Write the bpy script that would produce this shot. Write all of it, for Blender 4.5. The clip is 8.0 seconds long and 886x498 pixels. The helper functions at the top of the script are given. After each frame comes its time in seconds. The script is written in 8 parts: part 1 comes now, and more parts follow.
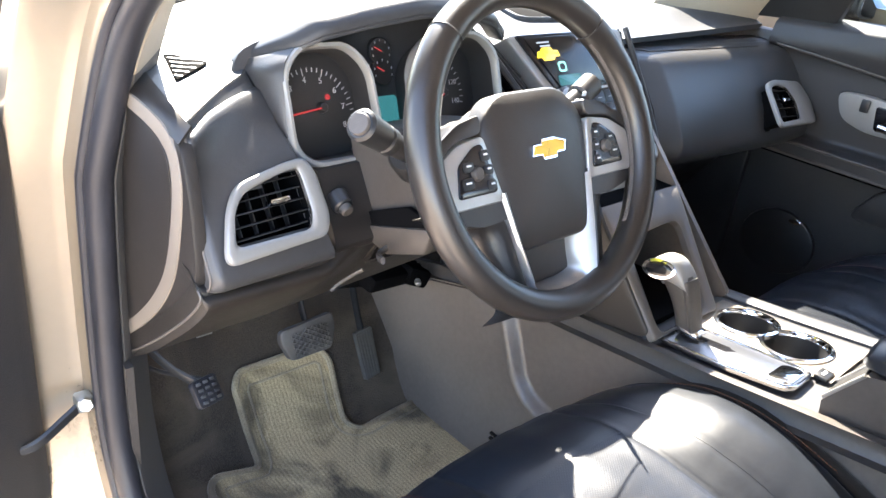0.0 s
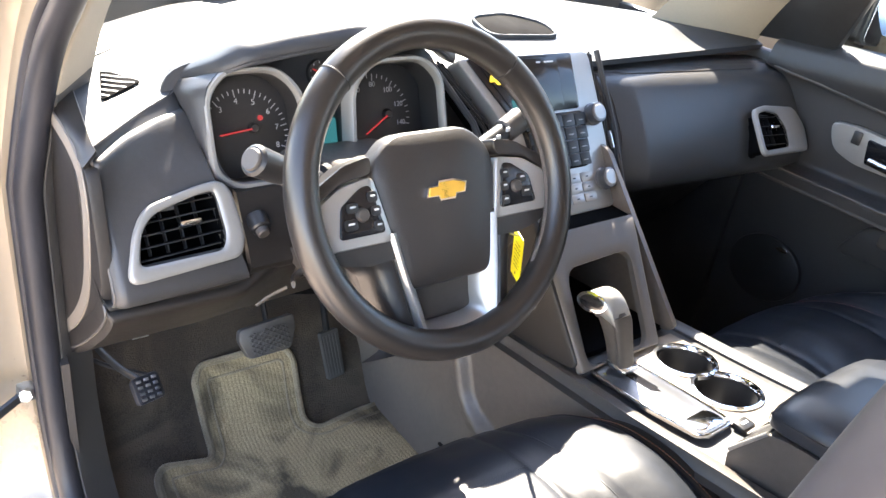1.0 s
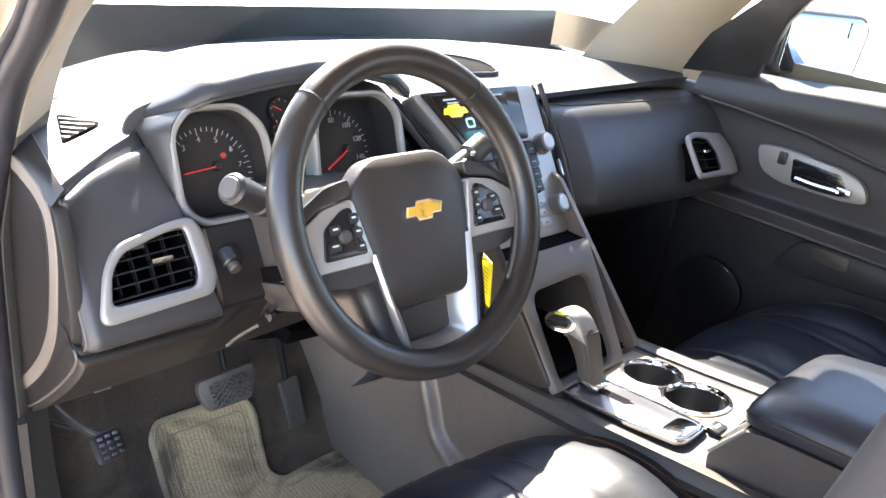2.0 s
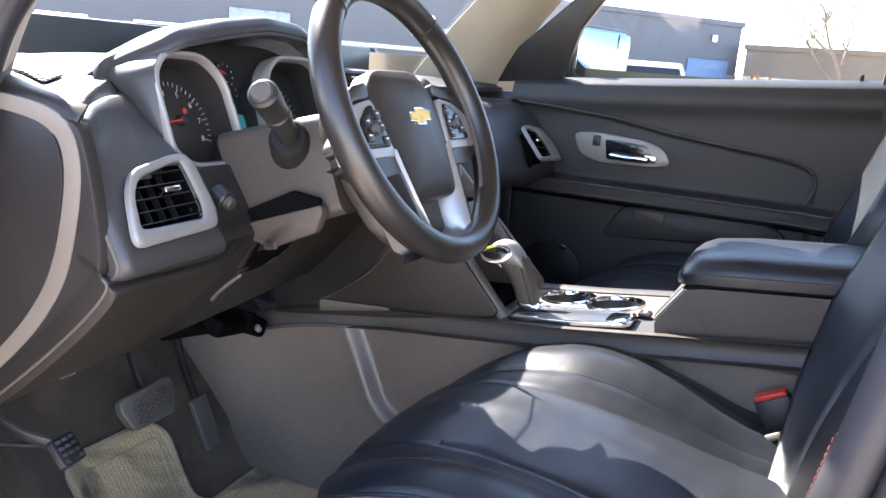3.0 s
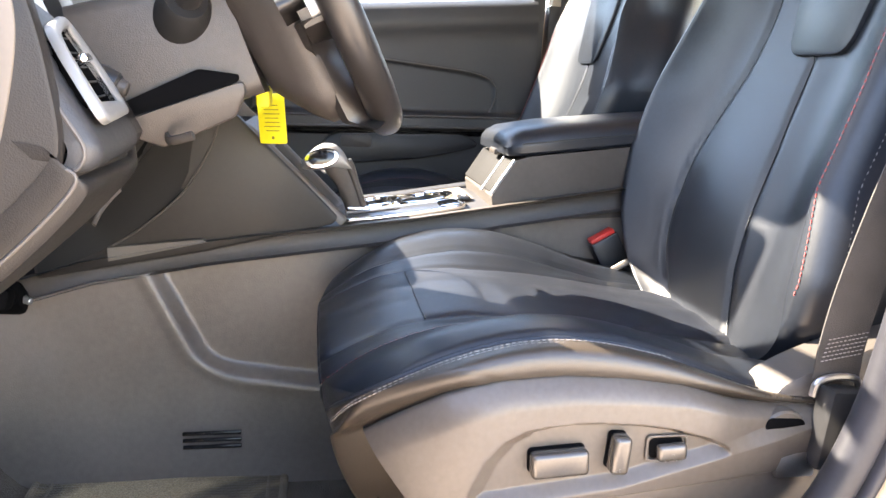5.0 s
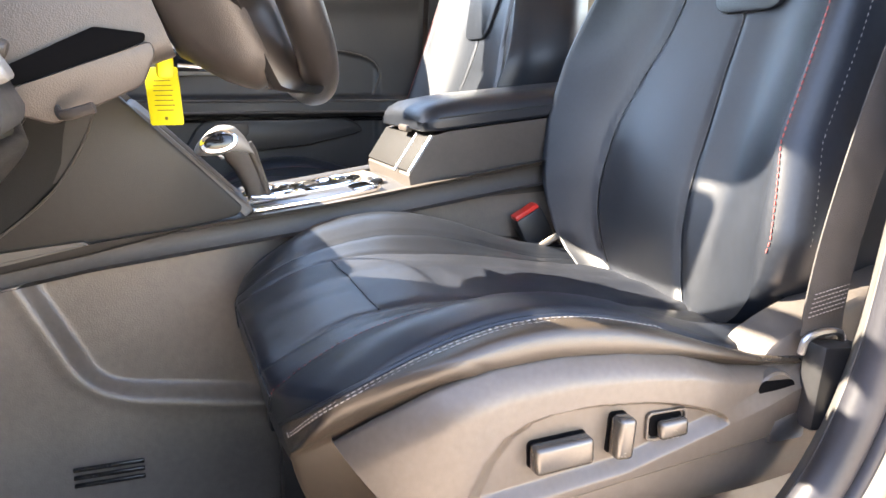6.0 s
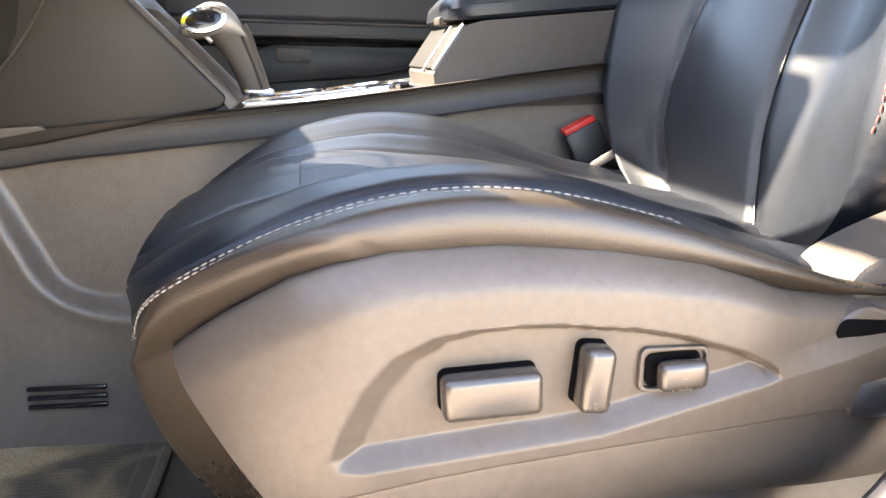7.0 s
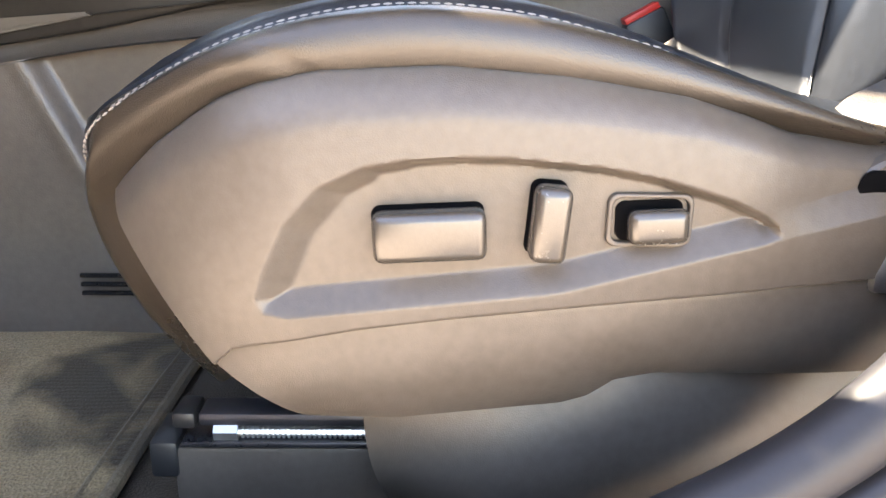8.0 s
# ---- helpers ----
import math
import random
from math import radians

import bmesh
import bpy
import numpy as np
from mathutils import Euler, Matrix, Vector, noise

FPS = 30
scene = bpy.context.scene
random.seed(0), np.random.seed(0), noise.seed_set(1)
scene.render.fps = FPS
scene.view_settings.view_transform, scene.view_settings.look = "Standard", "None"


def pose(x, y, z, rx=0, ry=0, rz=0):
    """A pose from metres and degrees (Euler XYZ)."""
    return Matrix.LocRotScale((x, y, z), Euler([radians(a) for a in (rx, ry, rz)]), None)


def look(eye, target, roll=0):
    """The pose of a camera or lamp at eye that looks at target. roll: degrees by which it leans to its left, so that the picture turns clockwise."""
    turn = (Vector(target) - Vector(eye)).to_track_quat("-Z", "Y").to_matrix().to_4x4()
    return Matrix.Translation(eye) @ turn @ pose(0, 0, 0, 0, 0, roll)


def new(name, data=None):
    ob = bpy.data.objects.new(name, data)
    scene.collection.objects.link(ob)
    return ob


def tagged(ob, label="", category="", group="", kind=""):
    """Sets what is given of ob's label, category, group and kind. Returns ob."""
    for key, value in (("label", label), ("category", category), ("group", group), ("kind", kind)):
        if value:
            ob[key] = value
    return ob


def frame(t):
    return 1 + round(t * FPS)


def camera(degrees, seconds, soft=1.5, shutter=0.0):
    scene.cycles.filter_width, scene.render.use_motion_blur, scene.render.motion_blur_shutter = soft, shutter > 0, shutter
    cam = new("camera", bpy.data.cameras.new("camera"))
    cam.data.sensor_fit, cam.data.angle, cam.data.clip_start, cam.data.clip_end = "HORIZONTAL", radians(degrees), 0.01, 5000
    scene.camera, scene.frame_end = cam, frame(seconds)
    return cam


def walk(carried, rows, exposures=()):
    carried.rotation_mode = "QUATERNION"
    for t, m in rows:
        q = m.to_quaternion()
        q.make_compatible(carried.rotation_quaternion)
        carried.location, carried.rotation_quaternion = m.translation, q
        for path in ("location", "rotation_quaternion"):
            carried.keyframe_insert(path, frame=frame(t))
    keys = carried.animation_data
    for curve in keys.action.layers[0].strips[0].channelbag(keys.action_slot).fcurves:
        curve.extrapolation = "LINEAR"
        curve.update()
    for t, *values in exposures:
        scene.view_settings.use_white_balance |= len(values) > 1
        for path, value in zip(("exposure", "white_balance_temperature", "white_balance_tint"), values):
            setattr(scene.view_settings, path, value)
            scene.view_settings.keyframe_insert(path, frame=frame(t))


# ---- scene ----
cam = camera(59.5, 8.0)
PATH = [
    (0, (-0.995, -0.476, 0.967), (0.269, 0.797, 0.083), 7.0),
    (0.5, (-0.89, -0.523, 1.024), (0.29, 0.787, 0.081), 8.4),
    (1, (-0.861, -0.564, 1.048), (0.28, 0.775, 0.095), 8.7),
    (1.5, (-0.848, -0.573, 1.043), (0.311, 0.766, 0.114), 8.6),
    (1.7, (-0.859, -0.574, 1.04), (0.335, 0.759, 0.145), 8.1),
    (2.8, (-1.158, -0.432, 0.826), (0.549, 0.494, 0.349), 5.0),
    (3, (-1.204, -0.426, 0.779), (0.558, 0.4, 0.319), 4.6),
    (3.5, (-1.318, -0.399, 0.659), (0.51, 0.275, 0.209), 2.6),
    (4, (-1.383, -0.312, 0.606), (0.491, 0.207, 0.138), 2.1),
    (4.5, (-1.375, -0.149, 0.611), (0.557, 0.042, 0.132), 1.9),
    (5, (-1.262, 0.004, 0.621), (0.665, -0.31, 0.189), 1.8),
    (5.2, (-1.227, 0.043, 0.608), (0.667, -0.449, 0.197), 1.9),
    (6.3, (-1.131, 0.081, 0.575), (0.696, -0.602, 0.135), 0.3),
    (6.5, (-1.104, 0.049, 0.556), (0.752, -0.548, 0.112), 0.3),
    (7, (-1.025, -0.11, 0.463), (0.887, -0.45, -0.014), 1.4),
    (7.5, (-1.004, -0.182, 0.41), (0.91, -0.357, -0.142), 1.4),
    (8, (-1.007, -0.198, 0.4), (0.897, -0.239, -0.209), 0.9),
]
walk(cam, [(t, look(eye, target, roll)) for t, eye, target, roll in PATH], [(0, 4.74, 7250, 18), (0.8, 4.68, 7400, 19), (1.7, 4.68, 7450, 20), (3.0, 4.22, 6900, 22), (3.5, 4.44, 7450, 24), (4.5, 4.74, 7750, 20), (6.5, 4.86, 7950, 20), (7.2, 4.84, 8250, 20), (8, 4.79, 8200, 19)])

# ---- sky and sun ----
SUN_AZ, SUN_EL = -28.5, 40.0   # degrees to the left of straight ahead, and above the horizon
world = bpy.data.worlds.new("sky")
scene.world = world
world.use_nodes = True
_n = world.node_tree.nodes
_sky = _n.new("ShaderNodeTexSky")
_sky.sky_type = "NISHITA"
_sky.sun_disc = False
_sky.sun_elevation = radians(SUN_EL)
_sky.sun_rotation = radians(-SUN_AZ)
_sky.air_density, _sky.dust_density, _sky.ozone_density = 1.0, 0.3, 1.0
_n["Background"].inputs["Strength"].default_value = 0.075
world.node_tree.links.new(_sky.outputs[0], _n["Background"].inputs["Color"])
_sun = bpy.data.lights.new("sun", "SUN")
_sun.energy, _sun.angle, _sun.color = 2.9, radians(0.53), (1.0, 0.95, 0.87)
sun = new("sun", _sun)
sun.matrix_world = look((-3 * math.sin(radians(SUN_AZ)), 3 * math.cos(radians(SUN_AZ)), 3 * math.tan(radians(SUN_EL))), (0, 0, 0))


# ---- materials ----
def material(name, base, rough=0.5, metal=0.0, var=0.25, scale=9.0, grain=0.0, grain_scale=700.0, spec=0.5, coat=0.0, sheen=0.0, rough_var=0.1, dust=0.0):
    """A principled surface: blotches at a large scale, speckle at a fine one, and a grain in relief."""
    m = bpy.data.materials.new(name)
    m.use_nodes = True
    nt = m.node_tree
    b = nt.nodes["Principled BSDF"]
    tc = nt.nodes.new("ShaderNodeTexCoord")
    big = nt.nodes.new("ShaderNodeTexNoise")
    big.inputs["Scale"].default_value, big.inputs["Detail"].default_value = scale, 6
    fine = nt.nodes.new("ShaderNodeTexNoise")
    fine.inputs["Scale"].default_value, fine.inputs["Detail"].default_value = scale * 28, 3
    nt.links.new(tc.outputs["Object"], big.inputs["Vector"])
    nt.links.new(tc.outputs["Object"], fine.inputs["Vector"])
    mix = nt.nodes.new("ShaderNodeMath")
    mix.operation = "MULTIPLY_ADD"
    mix.inputs[1].default_value = 0.35
    nt.links.new(fine.outputs["Fac"], mix.inputs[0])
    nt.links.new(big.outputs["Fac"], mix.inputs[2])
    ramp = nt.nodes.new("ShaderNodeValToRGB")
    ramp.color_ramp.elements[0].position, ramp.color_ramp.elements[1].position = 0.45, 0.9
    lo = [max(0.0, c * (1 - var)) for c in base]
    hi = [min(1.0, c * (1 + var) + dust) for c in base]
    ramp.color_ramp.elements[0].color = (*lo, 1)
    ramp.color_ramp.elements[1].color = (*hi, 1)
    nt.links.new(mix.outputs[0], ramp.inputs["Fac"])
    nt.links.new(ramp.outputs["Color"], b.inputs["Base Color"])
    rr = nt.nodes.new("ShaderNodeMapRange")
    rr.inputs["From Min"].default_value, rr.inputs["From Max"].default_value = 0.3, 0.9
    rr.inputs["To Min"].default_value, rr.inputs["To Max"].default_value = max(0.02, rough - rough_var), min(1.0, rough + rough_var)
    nt.links.new(mix.outputs[0], rr.inputs["Value"])
    nt.links.new(rr.outputs["Result"], b.inputs["Roughness"])
    b.inputs["Metallic"].default_value = metal
    b.inputs["Specular IOR Level"].default_value = spec
    b.inputs["Coat Weight"].default_value = coat
    b.inputs["Coat Roughness"].default_value = 0.08
    b.inputs["Sheen Weight"].default_value = sheen
    if grain:
        vo = nt.nodes.new("ShaderNodeTexVoronoi")
        vo.inputs["Scale"].default_value = grain_scale
        nt.links.new(tc.outputs["Object"], vo.inputs["Vector"])
        bp = nt.nodes.new("ShaderNodeBump")
        bp.inputs["Strength"].default_value, bp.inputs["Distance"].default_value = grain, 0.0008
        nt.links.new(vo.outputs["Distance"], bp.inputs["Height"])
        nt.links.new(bp.outputs["Normal"], b.inputs["Normal"])
    return m


def carpet_material(name, lo, hi, stain, stripes=0.0):
    """Looped pile: fine relief, worn and dirty patches of their own shapes."""
    m = bpy.data.materials.new(name)
    m.use_nodes = True
    nt = m.node_tree
    b = nt.nodes["Principled BSDF"]
    tc = nt.nodes.new("ShaderNodeTexCoord")
    pile = nt.nodes.new("ShaderNodeTexNoise")
    pile.inputs["Scale"].default_value, pile.inputs["Detail"].default_value = 420, 2
    dirt = nt.nodes.new("ShaderNodeTexNoise")
    dirt.inputs["Scale"].default_value, dirt.inputs["Detail"].default_value, dirt.inputs["Distortion"].default_value = 6.5, 5, 0.8
    wave = nt.nodes.new("ShaderNodeTexWave")
    wave.inputs["Scale"].default_value, wave.inputs["Distortion"].default_value = 42, 3.0
    for t in (pile, dirt, wave):
        nt.links.new(tc.outputs["Object"], t.inputs["Vector"])
    ramp = nt.nodes.new("ShaderNodeValToRGB")
    ramp.color_ramp.elements[0].position, ramp.color_ramp.elements[1].position = 0.3, 0.7
    ramp.color_ramp.elements[0].color, ramp.color_ramp.elements[1].color = (*lo, 1), (*hi, 1)
    nt.links.new(pile.outputs["Fac"], ramp.inputs["Fac"])
    r2 = nt.nodes.new("ShaderNodeValToRGB")
    r2.color_ramp.elements[0].position, r2.color_ramp.elements[1].position = 0.46, 0.60
    r2.color_ramp.elements[0].color, r2.color_ramp.elements[1].color = (0, 0, 0, 1), (1, 1, 1, 1)
    nt.links.new(dirt.outputs["Fac"], r2.inputs["Fac"])
    mx = nt.nodes.new("ShaderNodeMixRGB")
    mx.inputs["Color2"].default_value = (*stain, 1)
    nt.links.new(r2.outputs["Color"], mx.inputs["Fac"])
    nt.links.new(ramp.outputs["Color"], mx.inputs["Color1"])
    nt.links.new(mx.outputs["Color"], b.inputs["Base Color"])
    b.inputs["Roughness"].default_value = 0.95
    b.inputs["Specular IOR Level"].default_value = 0.15
    b.inputs["Sheen Weight"].default_value = 0.15
    add = nt.nodes.new("ShaderNodeMath")
    add.operation = "MULTIPLY_ADD"
    add.inputs[1].default_value = stripes
    nt.links.new(wave.outputs["Fac"], add.inputs[0])
    nt.links.new(pile.outputs["Fac"], add.inputs[2])
    bp = nt.nodes.new("ShaderNodeBump")
    bp.inputs["Strength"].default_value, bp.inputs["Distance"].default_value = 0.7, 0.003
    nt.links.new(add.outputs[0], bp.inputs["Height"])
    nt.links.new(bp.outputs["Normal"], b.inputs["Normal"])
    return m


def perforated_material(name, base, axis, pitch=0.0028):
    """Leather with a grid of punched holes."""
    m = material(name, base, 0.40, 0, 0.25, 7, 0.0, spec=0.5)
    nt = m.node_tree
    b = nt.nodes["Principled BSDF"]
    tc = nt.nodes.new("ShaderNodeTexCoord")
    vo = nt.nodes.new("ShaderNodeTexVoronoi")
    vo.voronoi_dimensions = "2D"
    vo.inputs["Randomness"].default_value = 0.0
    vo.inputs["Scale"].default_value = 1 / pitch
    sep, com = nt.nodes.new("ShaderNodeSeparateXYZ"), nt.nodes.new("ShaderNodeCombineXYZ")
    nt.links.new(tc.outputs["Object"], sep.inputs[0])
    nt.links.new(sep.outputs["X"], com.inputs["X"])
    nt.links.new(sep.outputs[axis], com.inputs["Y"])
    turn = nt.nodes.new("ShaderNodeVectorRotate")
    turn.inputs["Angle"].default_value = 0.785
    nt.links.new(com.outputs[0], turn.inputs["Vector"])
    nt.links.new(turn.outputs[0], vo.inputs["Vector"])
    mr = nt.nodes.new("ShaderNodeMapRange")
    mr.inputs["From Min"].default_value, mr.inputs["From Max"].default_value = 0.16, 0.40
    nt.links.new(vo.outputs["Distance"], mr.inputs["Value"])
    bp = nt.nodes.new("ShaderNodeBump")
    bp.inputs["Strength"].default_value, bp.inputs["Distance"].default_value = 0.15, 0.0006
    nt.links.new(mr.outputs["Result"], bp.inputs["Height"])
    nt.links.new(bp.outputs["Normal"], b.inputs["Normal"])
    return m


def glass_material(name, tint=(1, 1, 1)):
    m = bpy.data.materials.new(name)
    m.use_nodes = True
    nt = m.node_tree
    nt.nodes.remove(nt.nodes["Principled BSDF"])
    out = nt.nodes["Material Output"]
    tr = nt.nodes.new("ShaderNodeBsdfTransparent")
    tr.inputs["Color"].default_value = (*tint, 1)
    gl = nt.nodes.new("ShaderNodeBsdfGlossy")
    gl.inputs["Roughness"].default_value = 0.02
    mx = nt.nodes.new("ShaderNodeMixShader")
    mx.inputs[0].default_value = 0.05
    nt.links.new(tr.outputs[0], mx.inputs[1])
    nt.links.new(gl.outputs[0], mx.inputs[2])
    nt.links.new(mx.outputs[0], out.inputs["Surface"])
    return m


def glow_material(name, colour, strength):
    m = bpy.data.materials.new(name)
    m.use_nodes = True
    b = m.node_tree.nodes["Principled BSDF"]
    b.inputs["Base Color"].default_value = (0.02, 0.02, 0.02, 1)
    b.inputs["Emission Color"].default_value = (*colour, 1)
    b.inputs["Emission Strength"].default_value = strength
    b.inputs["Roughness"].default_value = 0.25
    return m


M = dict(
    dash=material("dash_plastic", (0.043, 0.0425, 0.044), 0.40, grain=0.16, grain_scale=620, var=0.18, scale=5, spec=0.45),
    dashtop=material("dash_top_plastic", (0.034, 0.036, 0.041), 0.46, grain=0.2, grain_scale=620, var=0.18, scale=4, dust=0.004, spec=0.35),
    plastic=material("dark_plastic", (0.062, 0.053, 0.047), 0.42, grain=0.25, grain_scale=800, var=0.2, scale=5, spec=0.45, dust=0.004),
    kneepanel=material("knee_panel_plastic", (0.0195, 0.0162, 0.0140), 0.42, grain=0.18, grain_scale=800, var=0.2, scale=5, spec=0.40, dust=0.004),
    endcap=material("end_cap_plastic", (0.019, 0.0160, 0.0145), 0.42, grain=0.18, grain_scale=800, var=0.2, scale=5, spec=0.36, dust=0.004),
    shell=material("seat_shell_plastic", (0.084, 0.069, 0.057), 0.37, grain=0.12, grain_scale=1300, var=0.24, scale=6, spec=0.55, dust=0.006, rough_var=0.03),
    switch=material("switch_plastic", (0.0568, 0.0476, 0.0394), 0.26, grain=0.06, grain_scale=1300, var=0.15, scale=14, spec=0.9, rough_var=0.03),
    console=material("console_plastic", (0.142, 0.116, 0.096), 0.36, grain=0.25, grain_scale=520, var=0.22, scale=4, spec=0.65, dust=0.004),
    dimblack=material("dull_black_plastic", (0.013, 0.0125, 0.0125), 0.62, var=0.25, scale=9, spec=0.2, grain=0.2, grain_scale=800),
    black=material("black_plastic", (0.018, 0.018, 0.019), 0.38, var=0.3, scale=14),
    airbag=material("airbag_plastic", (0.029, 0.0255, 0.024), 0.40, grain=0.30, grain_scale=900, var=0.15, scale=9, spec=0.5, rough_var=0.05),
    gloss=material("gloss_black", (0.012, 0.012, 0.014), 0.12, var=0.3, scale=14),
    leather=material("black_leather", (0.0110, 0.0137, 0.0190), 0.34, grain=0.12, grain_scale=1200, var=0.25, scale=7, spec=0.42, rough_var=0.05, dust=0.003),
    # browner, lighter copy of the leather: warm ground bounce put into the colour
    sideleather=material("ground_lit_leather", (0.036, 0.028, 0.0215), 0.29, grain=0.22, grain_scale=1300, var=0.25, scale=7, spec=0.70, rough_var=0.05),
    wheel=material("wheel_leather", (0.021, 0.018, 0.0165), 0.32, grain=0.08, grain_scale=1700, var=0.10, scale=12, spec=0.6, rough_var=0.03),
    perforated=perforated_material("perforated_leather", (0.016, 0.019, 0.026), "Y"),
    perforated_back=perforated_material("perforated_back_leather", (0.020, 0.021, 0.024), "Z"),
    silver=material("silver_paint", (0.40, 0.39, 0.375), 0.34, 0.6, 0.06, 6, spec=0.5),
    bezel=material("satin_bezel", (0.29, 0.28, 0.265), 0.40, 0.30, 0.06, 6),
    greytrim=material("grey_trim", (0.20, 0.166, 0.134), 0.46, 0.0, 0.1, 6),
    chrome=material("chrome", (0.85, 0.86, 0.88), 0.09, 1.0, 0.05, 6, rough_var=0.04),
    steel=material("steel", (0.42, 0.42, 0.43), 0.32, 1.0, 0.2, 30),
    darksteel=material("dark_steel", (0.10, 0.10, 0.115), 0.30, 0.8, 0.2, 30),
    platetrim=material("plate_metal", (0.20, 0.205, 0.22), 0.33, 0.85, 0.12, 8, rough_var=0.05),
    zinc=material("zinc_bolt", (0.55, 0.56, 0.55), 0.35, 0.9, 0.2, 60),
    carpet=carpet_material("floor_carpet", (0.044, 0.032, 0.022), (0.085, 0.064, 0.046), (0.105, 0.080, 0.056)),
    mat=carpet_material("mat_carpet", (0.34, 0.245, 0.130), (0.62, 0.465, 0.270), (0.105, 0.080, 0.050), 0.25),
    matedge=carpet_material("mat_binding", (0.27, 0.205, 0.125), (0.46, 0.36, 0.23), (0.16, 0.125, 0.085)),
    pedal=material("pedal_rubber", (0.075, 0.068, 0.062), 0.45, var=0.3, scale=25),
    legtrim=material("leg_trim", (0.115, 0.100, 0.088), 0.45, var=0.1, scale=6, grain=0.2, grain_scale=900),
    rubber=material("rubber", (0.022, 0.022, 0.027), 0.46, var=0.25, scale=12, spec=0.4, rough_var=0.05),
    post=material("post_film", (0.020, 0.019, 0.026), 0.22, var=0.2, scale=5, spec=0.7),
    seal=material("door_seal", (0.075, 0.070, 0.066), 0.55, var=0.2, scale=12, grain=0.2, grain_scale=900),
    paint=material("champagne_paint", (0.27, 0.215, 0.155), 0.30, 0.35, 0.06, 3, coat=0.6),
    beige=material("pillar_trim", (0.42, 0.36, 0.28), 0.7, var=0.06, scale=8, grain=0.3, grain_scale=900),
    doorpanel=material("door_plastic", (0.027, 0.026, 0.027), 0.44, grain=0.35, grain_scale=620, var=0.18, scale=5),
    webbing=material("belt_webbing", (0.045, 0.040, 0.038), 0.7, var=0.25, scale=40, grain=0.5, grain_scale=1100),
    red=material("red_plastic", (0.62, 0.035, 0.025), 0.35, var=0.1),
    tanthread=material("tan_thread", (0.30, 0.13, 0.07), 0.8, var=0.2, scale=60),
    redthread=material("red_thread", (0.30, 0.06, 0.055), 0.8, var=0.2, scale=60),
    thread=material("grey_thread", (0.26, 0.24, 0.23), 0.8, var=0.2, scale=60),
    gold=material("gold_enamel", (0.80, 0.46, 0.07), 0.30, 0.45, 0.12, 60),
    yellow=material("yellow_card", (0.86, 0.80, 0.03), 0.5, var=0.06),
    ink=material("ink", (0.22, 0.20, 0.04), 0.6),
    white=material("white_print", (0.75, 0.75, 0.75), 0.5, var=0.05),
    dialprint=material("dial_print", (0.42, 0.42, 0.42), 0.6, var=0.1),
    dial=material("dial_face", (0.026, 0.025, 0.025), 0.45, var=0.2),
    redmark=glow_material("needle_red", (0.75, 0.05, 0.06), 0.030),
    teal=glow_material("teal_display", (0.03, 0.26, 0.31), 0.035),
    tealtext=glow_material("teal_text", (0.25, 0.85, 0.80), 0.08),
    screen=material("screen_glass", (0.008, 0.009, 0.011), 0.10, var=0.2),
    # near-black colour standing in for the shade inside openings and recesses
    hollow=material("hollow_shade", (0.003, 0.003, 0.0034), 0.9, var=0.3, scale=20, spec=0.05),
    glass=glass_material("window_glass", (0.66, 0.71, 0.70)),
    sideglass=glass_material("tinted_glass", (0.60, 0.68, 0.70)),
    wingmirror=material("tinted_mirror", (0.30, 0.37, 0.47), 0.015, 1.0, 0.0, 5, rough_var=0.0),
    mirror=material("mirror", (0.92, 0.94, 0.95), 0.015, 1.0, 0.0, 5, rough_var=0.0),
    asphalt=material("concrete", (0.50, 0.425, 0.34), 0.85, var=0.25, scale=0.7, grain=0.3, grain_scale=60),
    wall=material("grey_cladding", (0.12, 0.125, 0.145), 0.7, var=0.1, scale=0.3),
    tanwall=material("tan_wall", (0.17, 0.13, 0.10), 0.8, var=0.15, scale=0.3),
    bluedoor=material("blue_door", (0.12, 0.20, 0.34), 0.5, var=0.08, scale=1),
    whitepaint=material("white_car_paint", (0.72, 0.73, 0.74), 0.25, var=0.04, scale=1, coat=0.5),
    greypaint=material("grey_car_paint", (0.30, 0.31, 0.32), 0.25, 0.3, 0.05, 1, coat=0.5),
    carglass=material("car_glass", (0.02, 0.022, 0.025), 0.08, var=0.1, scale=1),
    bark=material("bark", (0.17, 0.13, 0.10), 0.9, var=0.3, scale=6),
    leaf=material("dry_leaf", (0.28, 0.14, 0.05), 0.8, var=0.4, scale=2),
)


# ---- building helpers ----
def thing(name, at, label, category, group=""):
    ob = new(name)
    ob.empty_display_size = 0.05
    ob.location = at
    return tagged(ob, label, category, group)


def part(name, bm, mat, parent=None, label="", smooth=38, normals=True):
    if normals:
        bmesh.ops.recalc_face_normals(bm, faces=bm.faces)
    me = bpy.data.meshes.new(name)
    bm.to_mesh(me)
    bm.free()
    me.materials.append(mat)
    for p in me.polygons:
        p.use_smooth = True
    me.set_sharp_from_angle(angle=radians(smooth))
    ob = new(name, me)
    if parent:
        ob.parent = parent
        if parent.type == "EMPTY":
            ob.matrix_parent_inverse = Matrix.Translation(-parent.location)
    return tagged(ob, label)


def structure(name, bm, mat, label, category="", smooth=38):
    return tagged(part(name, bm, mat, None, label, smooth), label, category, kind="structure")


